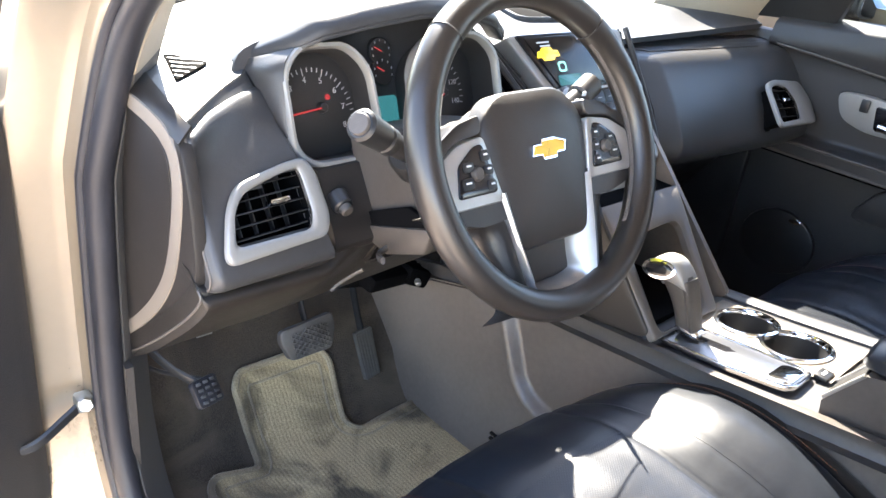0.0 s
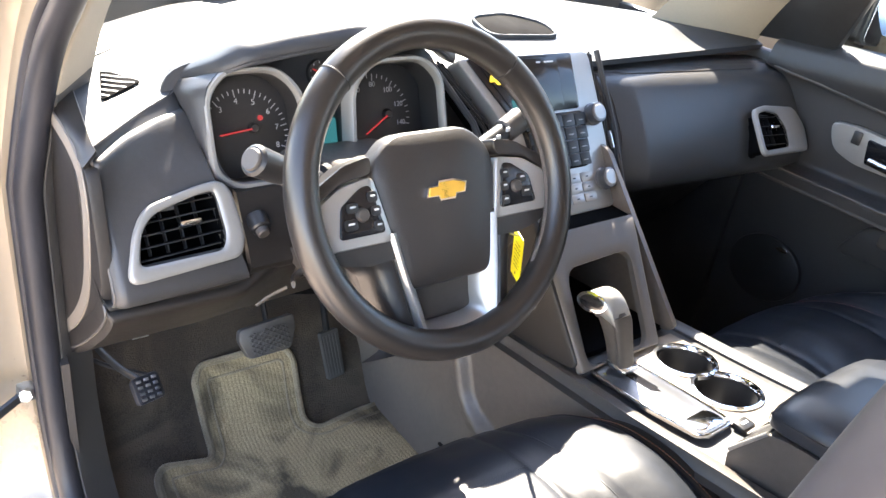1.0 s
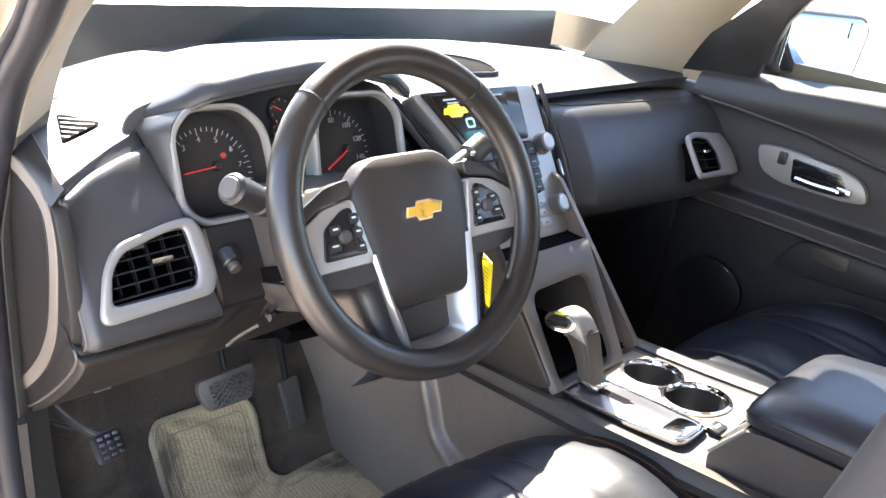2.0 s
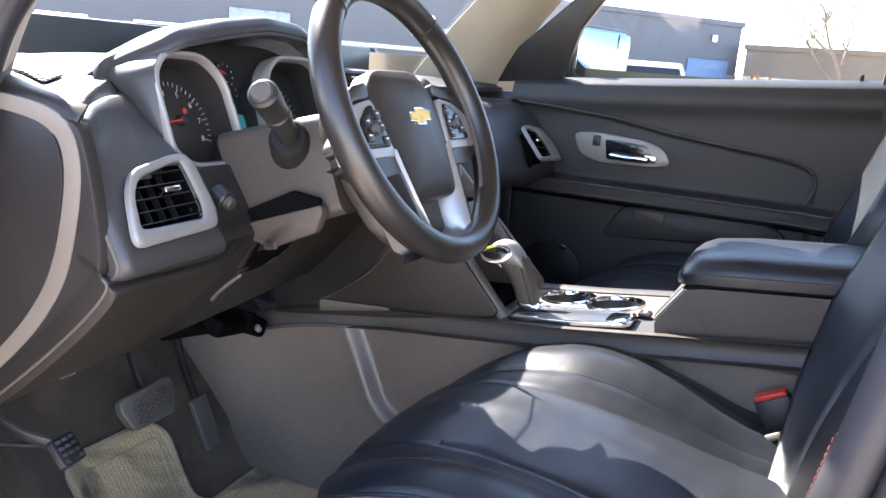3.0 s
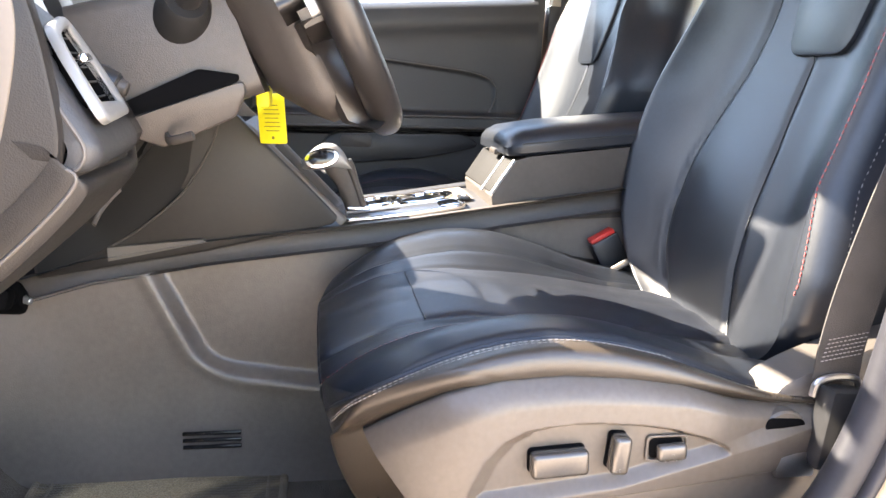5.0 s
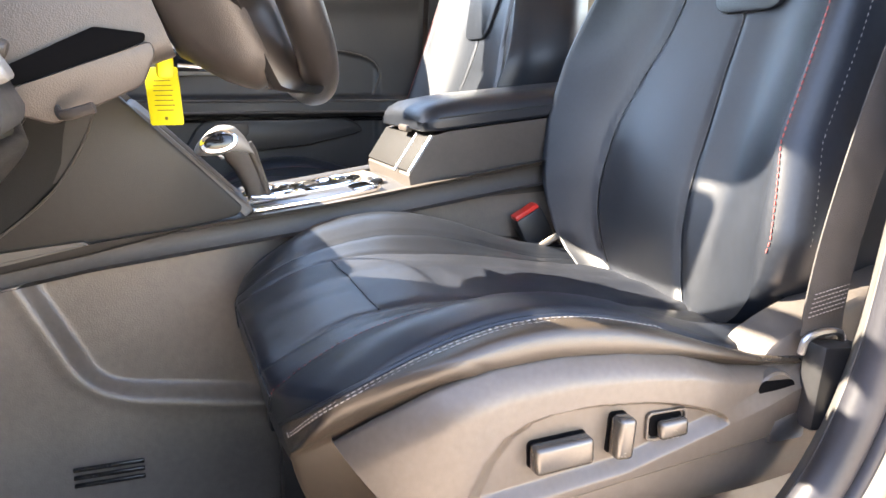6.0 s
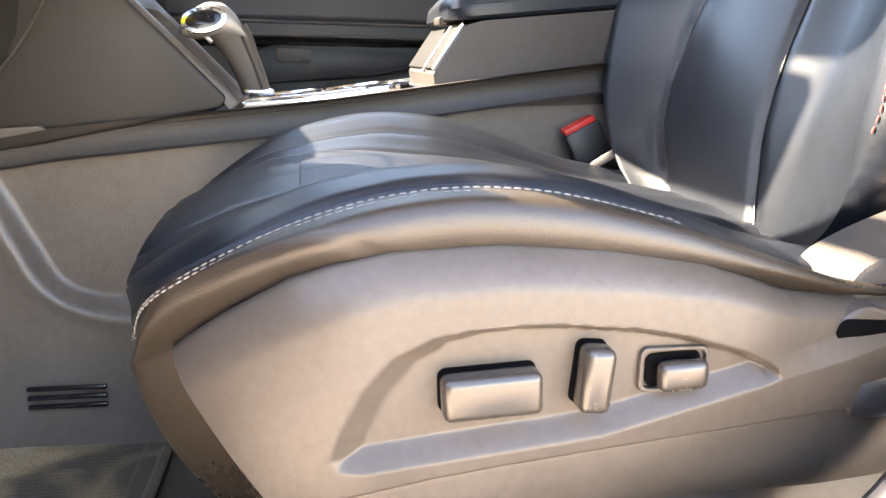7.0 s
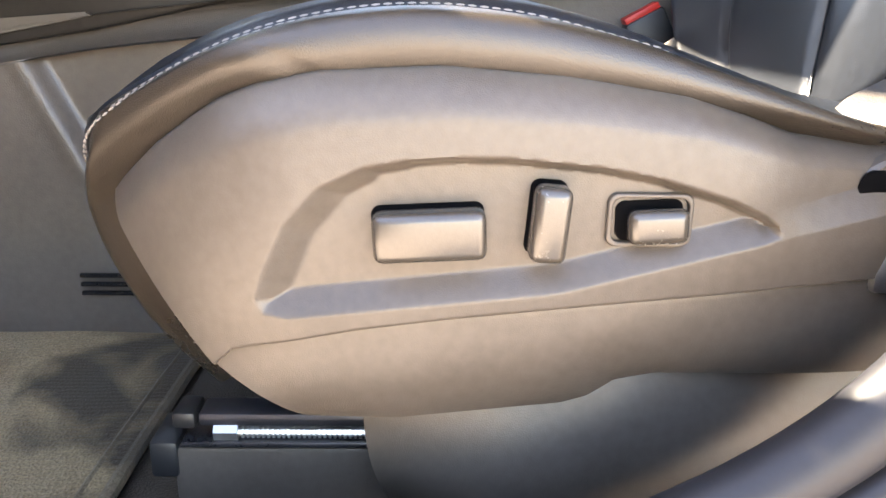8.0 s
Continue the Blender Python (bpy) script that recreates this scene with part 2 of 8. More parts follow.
def spline(pts, n, closed=False):
    """Catmull-Rom through the points, n samples."""
    P = [Vector(p) for p in pts]
    k = len(P)
    segs = k if closed else k - 1
    out = []
    for i in range(n):
        s = i * segs / (n if closed else n - 1)
        j = min(int(s), segs - 1)
        f = s - j
        if closed:
            a, b, c, d = P[(j - 1) % k], P[j % k], P[(j + 1) % k], P[(j + 2) % k]
        else:
            b, c = P[j], P[j + 1]
            a = P[j - 1] if j else b * 2 - c
            d = P[j + 2] if j + 2 < k else c * 2 - b
        out.append(0.5 * ((2 * b) + (c - a) * f + (2 * a - 5 * b + 4 * c - d) * f * f + (3 * b - a - 3 * c + d) * f ** 3))
    return out


def lerp(table, x):
    """Smooth table look-up: table is a tuple of (x, value) in rising x."""
    xs = [a for a, _ in table]
    return float(np.interp(x, xs, [b for _, b in table]))


def smoothlerp(table, x):
    xs = [a for a, _ in table]
    h = (xs[-1] - xs[0]) / 40
    return (lerp(table, x - h) + 2 * lerp(table, x) + lerp(table, x + h)) / 4


def loft(bm, rings, closed=True, caps=True):
    vs = [[bm.verts.new(p) for p in ring] for ring in rings]
    n = len(vs[0])
    for a, b in zip(vs, vs[1:]):
        for i in range(n if closed else n - 1):
            j = (i + 1) % n
            bm.faces.new((a[i], a[j], b[j], b[i]))
    if caps and closed:
        bm.faces.new(vs[0][::-1])
        bm.faces.new(vs[-1])
    return vs


def grid(bm, f, nu, nv):
    """A sheet f(u, v), u and v from 0 to 1."""
    return loft(bm, [[f(i / nu, j / nv) for i in range(nu + 1)] for j in range(nv + 1)], False, False)


def thick_grid(bm, f, nu, nv, t, away):
    """A sheet with thickness t towards the direction away."""
    top = grid(bm, f, nu, nv)
    off = Vector(away).normalized() * t
    low = [[bm.verts.new(v.co + off) for v in row] for row in top]
    for r in range(nv):
        for i in range(nu):
            bm.faces.new((low[r][i], low[r + 1][i], low[r + 1][i + 1], low[r][i + 1]))
    for r in range(nv):
        bm.faces.new((top[r][0], top[r + 1][0], low[r + 1][0], low[r][0]))
        bm.faces.new((top[r][nu], low[r][nu], low[r + 1][nu], top[r + 1][nu]))
    for i in range(nu):
        bm.faces.new((top[0][i], low[0][i], low[0][i + 1], top[0][i + 1]))
        bm.faces.new((top[nv][i], top[nv][i + 1], low[nv][i + 1], low[nv][i]))


def frames_along(path, closed=False, up=None):
    out = []
    n = len(path)
    ref = Vector(up) if up else None
    for i in range(n):
        a = path[(i - 1) % n] if (closed or i) else path[0]
        b = path[(i + 1) % n] if (closed or i < n - 1) else path[-1]
        t = (b - a).normalized()
        if ref is None:
            ref = Vector((0, 0, 1)) if abs(t.z) < 0.9 else Vector((0, 1, 0))
        u = (ref - t * ref.dot(t)).normalized()
        if not up:
            ref = u
        out.append((path[i], u, t.cross(u)))
    return out


def tube(bm, path, r, seg=10, closed=False, up=None, flat=1.0, taper=None):
    """A round or flattened bar along the path; taper scales it along the way."""
    fr = frames_along([Vector(p) for p in path], closed, up)
    rings = []
    for k, (p, u, w) in enumerate(fr):
        s = taper(k / max(1, len(fr) - 1)) if taper else 1.0
        rings.append([p + u * (math.cos(a) * r * s) + w * (math.sin(a) * r * flat * s) for a in (2 * math.pi * i / seg for i in range(seg))])
    if closed:
        rings.append(rings[0])
        vs = [[bm.verts.new(p) for p in ring] for ring in rings[:-1]]
        vs.append(vs[0])
        for a, b in zip(vs, vs[1:]):
            for i in range(seg):
                j = (i + 1) % seg
                bm.faces.new((a[i], a[j], b[j], b[i]))
    else:
        loft(bm, rings)


def sweep(bm, path, section, closed=False, up=None, caps=True, ring=False):
    """An open or closed section of (u, w) offsets carried along the path."""
    fr = frames_along([Vector(p) for p in path], closed, up)
    rings = [[p + u * a + w * b for a, b in section] for p, u, w in fr]
    vs = [[bm.verts.new(p) for p in r] for r in rings]
    n = len(section)
    pairs = list(zip(vs, vs[1:])) + ([(vs[-1], vs[0])] if closed else [])
    for a, b in pairs:
        for i in range(n if ring else n - 1):
            j = (i + 1) % n
            bm.faces.new((a[i], a[j], b[j], b[i]))
    if ring and caps and not closed:
        bm.faces.new(vs[0][::-1])
        bm.faces.new(vs[-1])


def rbox(bm, c, s, b=0.004, m=None, seg=2):
    """A box with rounded edges: centre, size, edge radius, and a turn about its centre."""
    got = bmesh.ops.create_cube(bm, size=1.0)["verts"]
    turn = (m or Matrix()).to_4x4()
    bmesh.ops.scale(bm, verts=got, vec=s)
    if b > 0:
        edges = list({e for v in got for e in v.link_edges})
        res = bmesh.ops.bevel(bm, geom=edges + got, offset=min(b, min(s) * 0.49), segments=seg, profile=0.5, affect="EDGES")
        got = list(set(res["verts"]) | {v for v in got if v.is_valid})
        seen, todo = set(got), list(got)
        while todo:
            v = todo.pop()
            for e in v.link_edges:
                o = e.other_vert(v)
                if o not in seen:
                    seen.add(o)
                    todo.append(o)
        got = list(seen)
    bmesh.ops.transform(bm, matrix=Matrix.Translation(c) @ turn, verts=got)


def cyl(bm, a, b, r, r2=None, seg=24, bevel=0.0):
    """A round bar from a to b, with a small chamfer at its ends."""
    a, b = Vector(a), Vector(b)
    t = (b - a).normalized()
    u = t.orthogonal().normalized()
    w = t.cross(u)
    r2 = r if r2 is None else r2
    L = (b - a).length
    stations = [(0, r - bevel), (bevel, r), (L - bevel, r2), (L, r2 - bevel)] if bevel else [(0, r), (L, r2)]
    loft(bm, [[a + t * d + (u * math.cos(x) + w * math.sin(x)) * q for x in (2 * math.pi * i / seg for i in range(seg))] for d, q in stations])


def rounded(w, h, r, n=6):
    """Outline of a rounded rectangle, anticlockwise, as (x, y)."""
    out = []
    for cx, cy, a0 in ((w / 2 - r, h / 2 - r, 0), (-w / 2 + r, h / 2 - r, 90), (-w / 2 + r, -h / 2 + r, 180), (w / 2 - r, -h / 2 + r, 270)):
        for i in range(n + 1):
            a = radians(a0 + 90 * i / n)
            out.append((cx + r * math.cos(a), cy + r * math.sin(a)))
    return out


def round_poly(pts, r, n=5):
    """A polygon with its corners rounded."""
    P = [Vector(p) for p in pts]
    out = []
    for i, p in enumerate(P):
        a, b = (P[i - 1] - p), (P[(i + 1) % len(P)] - p)
        d = min(r, a.length * 0.45, b.length * 0.45)
        s, e = p + a.normalized() * d, p + b.normalized() * d
        for k in range(n + 1):
            f = k / n
            out.append(s * (1 - f) ** 2 + p * 2 * f * (1 - f) + e * f * f)
    return out


def slab(bm, outline, place, depth, edge=0.0015):
    """An outline of (x, y) raised to depth with a chamfered rim; place(x, y, z) sets it in the world."""
    c = sum((Vector((p[0], p[1])) for p in outline), Vector((0, 0))) / len(outline)
    def ring(z, inset):
        res = []
        for p in outline:
            q = Vector((p[0], p[1]))
            d = (c - q)
            q = q + d.normalized() * min(inset, d.length * 0.5)
            res.append(place(q.x, q.y, z))
        return res
    loft(bm, [ring(0, 0), ring(depth - edge, 0), ring(depth - edge * 0.3, edge * 0.3), ring(depth, edge)])


def ringplate(bm, outer, inner, place, depth, edge=0.0015):
    """A frame between two outlines with as many points each, with a rounded front."""
    def at(o, z):
        return [place(p[0], p[1], z) for p in o]
    def between(f):
        return [(a[0] + (b[0] - a[0]) * f, a[1] + (b[1] - a[1]) * f) for a, b in zip(outer, inner)]
    rings = [at(outer, 0), at(outer, depth - edge), at(between(0.12), depth - edge * 0.25), at(between(0.3), depth), at(between(0.7), depth), at(between(0.88), depth - edge * 0.25), at(inner, depth - edge), at(inner, 0)]
    loft(bm, rings + [rings[0]], True, False)
    bmesh.ops.remove_doubles(bm, verts=bm.verts, dist=1e-6)


def basis(origin, right, up):
    """A placing function for flat work: x along right, y along up, z out of the face."""
    o, r = Vector(origin), Vector(right).normalized()
    n = r.cross(Vector(up)).normalized()
    u = n.cross(r)
    return lambda x, y, z=0.0: o + r * x + u * y + n * z


def inside(o, x, y):
    """Is the point within the outline?"""
    return sum((p[1] > y) != (q[1] > y) and x < p[0] + (q[0] - p[0]) * (y - p[1]) / (q[1] - p[1]) for p, q in zip(o, o[1:] + o[:1])) % 2 == 1


def cut_hole(bm, origin, right, up, outline):
    """Open a sheet where a flat outline lies over it."""
    o, r = Vector(origin), Vector(right).normalized()
    n = r.cross(Vector(up)).normalized()
    u = n.cross(r)
    dead = []
    for face in bm.faces:
        c = face.calc_center_median() - o
        if abs(c.dot(n)) < 0.05 and inside(outline, c.dot(r), c.dot(u)):
            dead.append(face)
    bmesh.ops.delete(bm, geom=dead, context="FACES")


def stitches(bm, path, step=0.006, length=0.0042, r=0.0007):
    """Thread dashes along a path."""
    pts = [Vector(p) for p in path]
    acc, want = 0.0, 0.0
    for a, b in zip(pts, pts[1:]):
        L = (b - a).length
        if L < 1e-7:
            continue
        t = (b - a) / L
        while want < acc + L:
            p = a + t * (want - acc)
            u = t.orthogonal().normalized()
            w = t.cross(u)
            loft(bm, [[p + t * d + u * (math.cos(x) * q) + w * (math.sin(x) * q) for x in (0, 1.57, 3.14, 4.71)] for d, q in ((0, r * 0.5), (length * 0.5, r), (length, r * 0.5))])
            want += step
        acc += L


def lettering(name, text, size, place, mat, parent, depth=0.0004):
    """Raised characters laid on a face."""
    cu = bpy.data.curves.new(name, "FONT")
    cu.body, cu.size, cu.align_x, cu.align_y, cu.extrude = text, size, "CENTER", "CENTER", depth
    tmp = bpy.data.objects.new(name, cu)
    scene.collection.objects.link(tmp)
    me = bpy.data.meshes.new_from_object(tmp.evaluated_get(bpy.context.evaluated_depsgraph_get()))
    bpy.data.objects.remove(tmp)
    bm = bmesh.new()
    bm.from_mesh(me)
    bpy.data.meshes.remove(me)
    for v in bm.verts:
        v.co = place(v.co.x, v.co.y, v.co.z + depth)
    return part(name, bm, mat, parent)


# ---- the car's shell: floor, door openings, pillars, roof ----
DRIVER_X, PASS_X = -0.385, 0.385


def floor_height(x, y):
    """Carpet: flat, with a toe board ahead and a raised side by the sill."""
    toe = max(0.0, y - 0.40)
    z = 0.95 * toe * min(1.0, toe / 0.10)
    if x < -0.47:
        side = min(1.0, (-0.47 - x) / 0.10)
        z += side * 0.055 * min(1.0, max(0.0, (y - 0.28) / 0.12))
    return z


bm = bmesh.new()
thick_grid(bm, lambda u, v: Vector((-0.72 + 1.44 * u, -1.7 + 2.42 * v, floor_height(-0.72 + 1.44 * u, -1.7 + 2.42 * v))), 72, 121, 0.02, (0, 0, -1))
structure("floor", bm, M["carpet"], "dark grey-brown carpeted car floor rising to a toe board", "floor")

bm = bmesh.new()
rbox(bm, (0, 0.77, 0.40), (1.44, 0.04, 0.82), 0.004)
structure("wall_front", bm, M["black"], "dark bulkhead behind the dashboard", "wall")

OPENING = [(0.30, 0.145), (0.345, 0.22), (0.357, 0.32), (0.352, 0.47), (0.337, 0.62), (0.300, 0.775), (0.212, 0.868), (0.11, 0.953), (-0.01, 1.045), (-0.14, 1.110), (-0.30, 1.145),
           (-0.47, 1.14), (-0.548, 1.07), (-0.535, 0.96), (-0.488, 0.70), (-0.452, 0.50), (-0.425, 0.36), (-0.375, 0.262), (-0.28, 0.195), (-0.14, 0.152), (0.06, 0.132), (0.19, 0.13)]


def side_x(z, y=-0.4):
    """The body side leans in above the window line, and is narrower ahead."""
    ahead = min(1.0, max(0.0, (y + 0.25) / 0.5))
    return 0.74 - 0.022 * ahead - (0.04 + 0.13 * ahead) * max(0.0, z - 0.62)


def opening_loop(n, s, grow=0.0, out=0.0):
    """The door opening's outline on side s (-1 driver, +1 passenger), grown in its plane and moved out."""
    flat = spline([(y, z, 0) for y, z in OPENING], n, True)
    pts = []
    for i, p in enumerate(flat):
        t = (flat[(i + 1) % n] - flat[i - 1]).normalized()
        nrm = Vector((t.y, -t.x, 0))
        q = p - nrm * grow
        pts.append(Vector((s * (side_x(q.y, q.x) + out), q.x, q.y)))
    return pts


_c = sum((Vector((y, z, 0)) for y, z in OPENING), Vector()) / len(OPENING)
_t = opening_loop(90, -1, 0.05)
GROW = 1.0 if (Vector((0, _t[22].y, _t[22].z)) - Vector((0, _c.x, _c.y))).length > (Vector((0, opening_loop(90, -1)[22].y, opening_loop(90, -1)[22].z)) - Vector((0, _c.x, _c.y))).length else -1.0


def ringed(bm, s, stations, n=200):
    """A band round the door opening; each station is (growth, outward)."""
    loops = [opening_loop(n, s, GROW * g, o) for g, o in stations]
    vs = [[bm.verts.new(p) for p in L] for L in loops]
    for a, b in zip(vs, vs[1:]):
        for i in range(n):
            j = (i + 1) % n
            bm.faces.new((a[i], a[j], b[j], b[i]))


def door_opening(s, number):
    bm = bmesh.new()
    ringed(bm, s, [(0.012, 0.000), (0.030, 0.004), (0.036, 0.014), (0.050, 0.020), (0.064, 0.022), (0.072, 0.036), (0.076, 0.070), (0.084, 0.082), (0.110, 0.088)])
    jamb = structure("door_frame_%d" % number, bm, M["paint"], "champagne-painted door jamb round the open front door", "door frame")
    bm = bmesh.new()
    bulb = [(0.009 + 0.0165 * math.cos(radians(a)), 0.003 + 0.016 * math.sin(radians(a))) for a in range(-50, -305, -15)]
    ringed(bm, s, bulb + [(0.0185, 0.012), (0.0195, 0.019), (0.023, 0.0225), (0.027, 0.0225), (0.030, 0.018), (0.032, 0.011), (0.034, 0.003)])
    part("seal", bm, M["rubber"], jamb, "dark rubber door seal with a lip", 80)
    bm = bmesh.new()
    n = 200
    ring_at = [(0.008, -0.006), (0.003, -0.009), (0.003, -0.014), (0.008, -0.020), (0.016, -0.027), (0.026, -0.036), (0.038, -0.047), (0.055, -0.062)]
    loops = [opening_loop(n, s, GROW * g, o) for g, o in ring_at]
    upper = [i for i in range(n) if loops[0][i].y < -0.40 and loops[0][i].z > 0.60]
    while upper[0] == 0 or any(b - a > 1 for a, b in zip(upper, upper[1:])):
        upper = upper[1:]
    rest = [i % n for i in range(upper[-1], upper[0] + n + 1)]
    front = [i for i in rest if loops[0][i].y > -0.05 and loops[0][i].z > 0.735]
    first, last = rest.index(front[0]), rest.index(front[-1])
    for run, mat, name, label in ((rest[:first + 1], "seal", "inner_trim", "grey-brown plastic trim inside the seal"), (rest[first:last + 1], "beige", "pillar_lining", "beige cloth lining of the windscreen pillar"), (rest[last:], "seal", "inner_trim", "grey-brown plastic trim inside the seal")):
        if len(run) > 1:
            bm = bmesh.new()
            loft(bm, [[L[i] for i in run] for L in loops], False, False)
            part(name, bm, M[mat], jamb, label)
    bm = bmesh.new()
    loft(bm, [[L[i] for i in upper] for L in loops], False, False)
    part("post_trim", bm, M["post"], jamb, "dark smooth trim of the upper rear post")
    # black cover over the upper rear post
    n = 200
    loops = [opening_loop(n, s, GROW * g, o) for g, o in [(0.030, 0.006), (0.036, 0.018), (0.050, 0.024), (0.064, 0.026), (0.070, 0.040), (0.073, 0.074), (0.083, 0.086), (0.110, 0.092), (0.16, 0.094)]]
    keep = [i for i in range(n) if loops[0][i].y < -0.42 and loops[0][i].z > 0.52]
    bm = bmesh.new()
    loft(bm, [[L[i] for i in keep] for L in loops], False, False)
    part("post_cover", bm, M["post"], jamb, "dark plastic cover on the upper rear post")
    return jamb


jamb = door_opening(-1, 1)
# striker and its bolts on the rear post
bm = bmesh.new()
rbox(bm, (-0.775, -0.505, 0.44), (0.006, 0.032, 0.05), 0.003)
tube(bm, spline([(-0.776, -0.512, 0.425), (-0.795, -0.512, 0.425), (-0.800, -0.507, 0.44), (-0.795, -0.502, 0.455), (-0.776, -0.502, 0.455)], 14), 0.0042, 8)
part("striker", bm, M["zinc"], jamb, "bare metal door striker loop")
# outer skin behind the opening
bm = bmesh.new()
thick_grid(bm, lambda u, v: Vector((-(side_x(-0.1 + 0.90 * v) + 0.088), -0.60 - 1.16 * u, -0.1 + 0.90 * v)), 10, 16, 0.03, (1, 0, 0))
structure("wall_west", bm, M["paint"], "champagne-painted rear side of the car", "wall")
bm = bmesh.new()
thick_grid(bm, lambda u, v: Vector((side_x(-0.1 + 0.90 * v) + 0.06, 0.85 - 2.6 * u, -0.1 + 0.90 * v)), 20, 14, 0.03, (1, 0, 0))
structure("wall_east", bm, M["paint"], "champagne-painted right side of the car", "wall")
bm = bmesh.new()
rbox(bm, (0, -1.72, 0.55), (1.50, 0.04, 1.3), 0.004)
structure("wall_south", bm, M["black"], "dark rear wall closing the cabin", "wall")
bm = bmesh.new()
rbox(bm, (-0.755, -0.1, 0.05), (0.13, 0.86, 0.12), 0.02)
structure("sill", bm, M["paint"], "champagne-painted door sill", "sill")
bm = bmesh.new()
rbox(bm, (-0.70, -0.02, 0.100), (0.07, 0.70, 0.03), 0.008)
structure("trim", bm, M["seal"], "grey-brown plastic sill plate inside the door opening", "sill plate")
# roof: from the windscreen's top edge back
bm = bmesh.new()
thick_grid(bm, lambda u, v: Vector(((u - 0.5) * 1.30 - 0.09 * max(0.0, 0.2 - u) / 0.2, (0.22 - 0.18 * (2 * u - 1) ** 2) * (1 - v) - 1.72 * v, 1.160 + 0.05 * math.sin(math.pi * u) * min(1, v * 3))), 24, 20, 0.05, (0, 0, 1))
structure("ceiling", bm, M["beige"], "beige cloth headliner of the car", "ceiling")
# bonnet, cowl and windscreen
bm = bmesh.new()
thick_grid(bm, lambda u, v: Vector(((u - 0.5) * 1.5, 0.86 + 0.80 * v, 0.70 - 0.10 * v - 0.09 * (2 * u - 1) ** 2 - 0.05 * v * v)), 20, 14, 0.01, (0, 0, -1))
structure("bonnet", bm, M["paint"], "champagne-painted car bonnet beyond the windscreen", "bonnet")


def screen_base(x):
    return 0.745 - 0.80 * x * x


bm = bmesh.new()
thick_grid(bm, lambda u, v: Vector(((u - 0.5) * 1.40, screen_base((u - 0.5) * 1.40) + 0.015 + 0.10 * v, 0.735 + 0.012 * math.sin(math.pi * v))), 30, 4, 0.02, (0, 0, -1))
structure("cowl", bm, M["black"], "black plastic cowl below the windscreen", "cowl")


def windscreen_at(u, v):
    x0 = (u - 0.5) * 1.38
    x1 = (u - 0.5) * 1.22
    base, top = Vector((x0, screen_base(x0) + 0.02, 0.738)), Vector((x1, 0.22 - 0.18 * (2 * u - 1) ** 2, 1.165))
    return base.lerp(top, v) + Vector((0, 0.03, 0.03)) * math.sin(math.pi * v)


bm = bmesh.new()
grid(bm, windscreen_at, 24, 12)
pane = structure("window_1", bm, M["glass"], "clear curved windscreen", "windscreen")


def front_pillar(s, number):
    """Slim cloth-covered windscreen pillar between screen and door opening."""
    back = spline([(s * 0.690, 0.40, 0.725), (s * 0.682, 0.315, 0.84), (s * 0.664, 0.21, 0.95), (s * 0.64, 0.10, 1.06), (s * 0.605, 0.0, 1.15)], 25)
    back = [p + Vector((0, -0.045 * (1 - k / 24), 0)) for k, p in enumerate(back)]

    def sheet(u, v):
        q = back[min(24, int(round(v * 24)))]
        p = windscreen_at(0.5 + s * (0.390 + 0.06 * v if s > 0 else 0.462), v) + Vector((0, -0.004, -0.010))
        out = math.sin(math.pi * u)
        return p.lerp(q, u) + Vector((-s * 0.010, -0.012, -0.004)) * out

    bm = bmesh.new()
    thick_grid(bm, sheet, 14, 24, 0.012, (s, 0.4, 0.2))
    return structure("trim_pillar_%d" % number, bm, M["beige"], "beige trim of the windscreen pillar", "pillar trim")


front_pillar(-1, 1)
front_pillar(1, 2)


# out of view; housing and mount are oversized and tilted to shadow the backrest
mirror_in = thing("rear_view_mirror", (0.02, 0.20, 1.10), "unseen black rear-view mirror, enlarged to shade the backrest", "mirror")
bm = bmesh.new()
rbox(bm, (0.072, 0.185, 1.036), (0.346, 0.035, 0.122), 0.02, Euler((0.15, 0.14, -0.12)).to_matrix(), 3)
part("housing", bm, M["black"], mirror_in)
bm = bmesh.new()
rbox(bm, (0.150, 0.205, 1.110), (0.37, 0.05, 0.110), 0.02)
part("mount", bm, M["black"], mirror_in)
bm = bmesh.new()
rbox(bm, (0.69, 0.50, 0.36), (0.03, 0.46, 0.74), 0.01)
structure("trim_kick_panel_2", bm, M["black"], "dark kick panel in the passenger footwell", "kick panel")


# ---- dashboard ----
dashboard = thing("dashboard", (0, 0.30, 0.40), "black grained plastic dashboard with silver-framed air vents", "dashboard")


def face_y(z, x=-0.6):
    """The driver-side face leans forward with height."""
    return 0.165 + 0.60 * (z - 0.583) + 0.05 * (x + 0.667)


# the panel's crest over the outer vent, and the dash top's front edge above it
CREST = ((-0.690, 0.198, 0.702), (-0.676, 0.211, 0.703), (-0.640, 0.242, 0.711), (-0.595, 0.270, 0.7165), (-0.558, 0.287, 0.719), (-0.52, 0.305, 0.721))
BROW = ((-0.690, 0.208, 0.713), (-0.675, 0.222, 0.715), (-0.645, 0.250, 0.719), (-0.605, 0.283, 0.726), (-0.563, 0.308, 0.735), (-0.545, 0.345, 0.737), (-0.50, 0.350, 0.736), (-0.20, 0.350, 0.736), (-0.14, 0.308, 0.735), (0.0, 0.300, 0.735), (0.69, 0.330, 0.735))


def along(table, x):
    """Depth and height of an edge at x."""
    ys, zs = [(a, b) for a, b, c in table], [(a, c) for a, b, c in table]
    return tuple((lerp(q, x - 0.007) + 2 * lerp(q, x) + lerp(q, x + 0.007)) / 4 for q in (ys, zs))


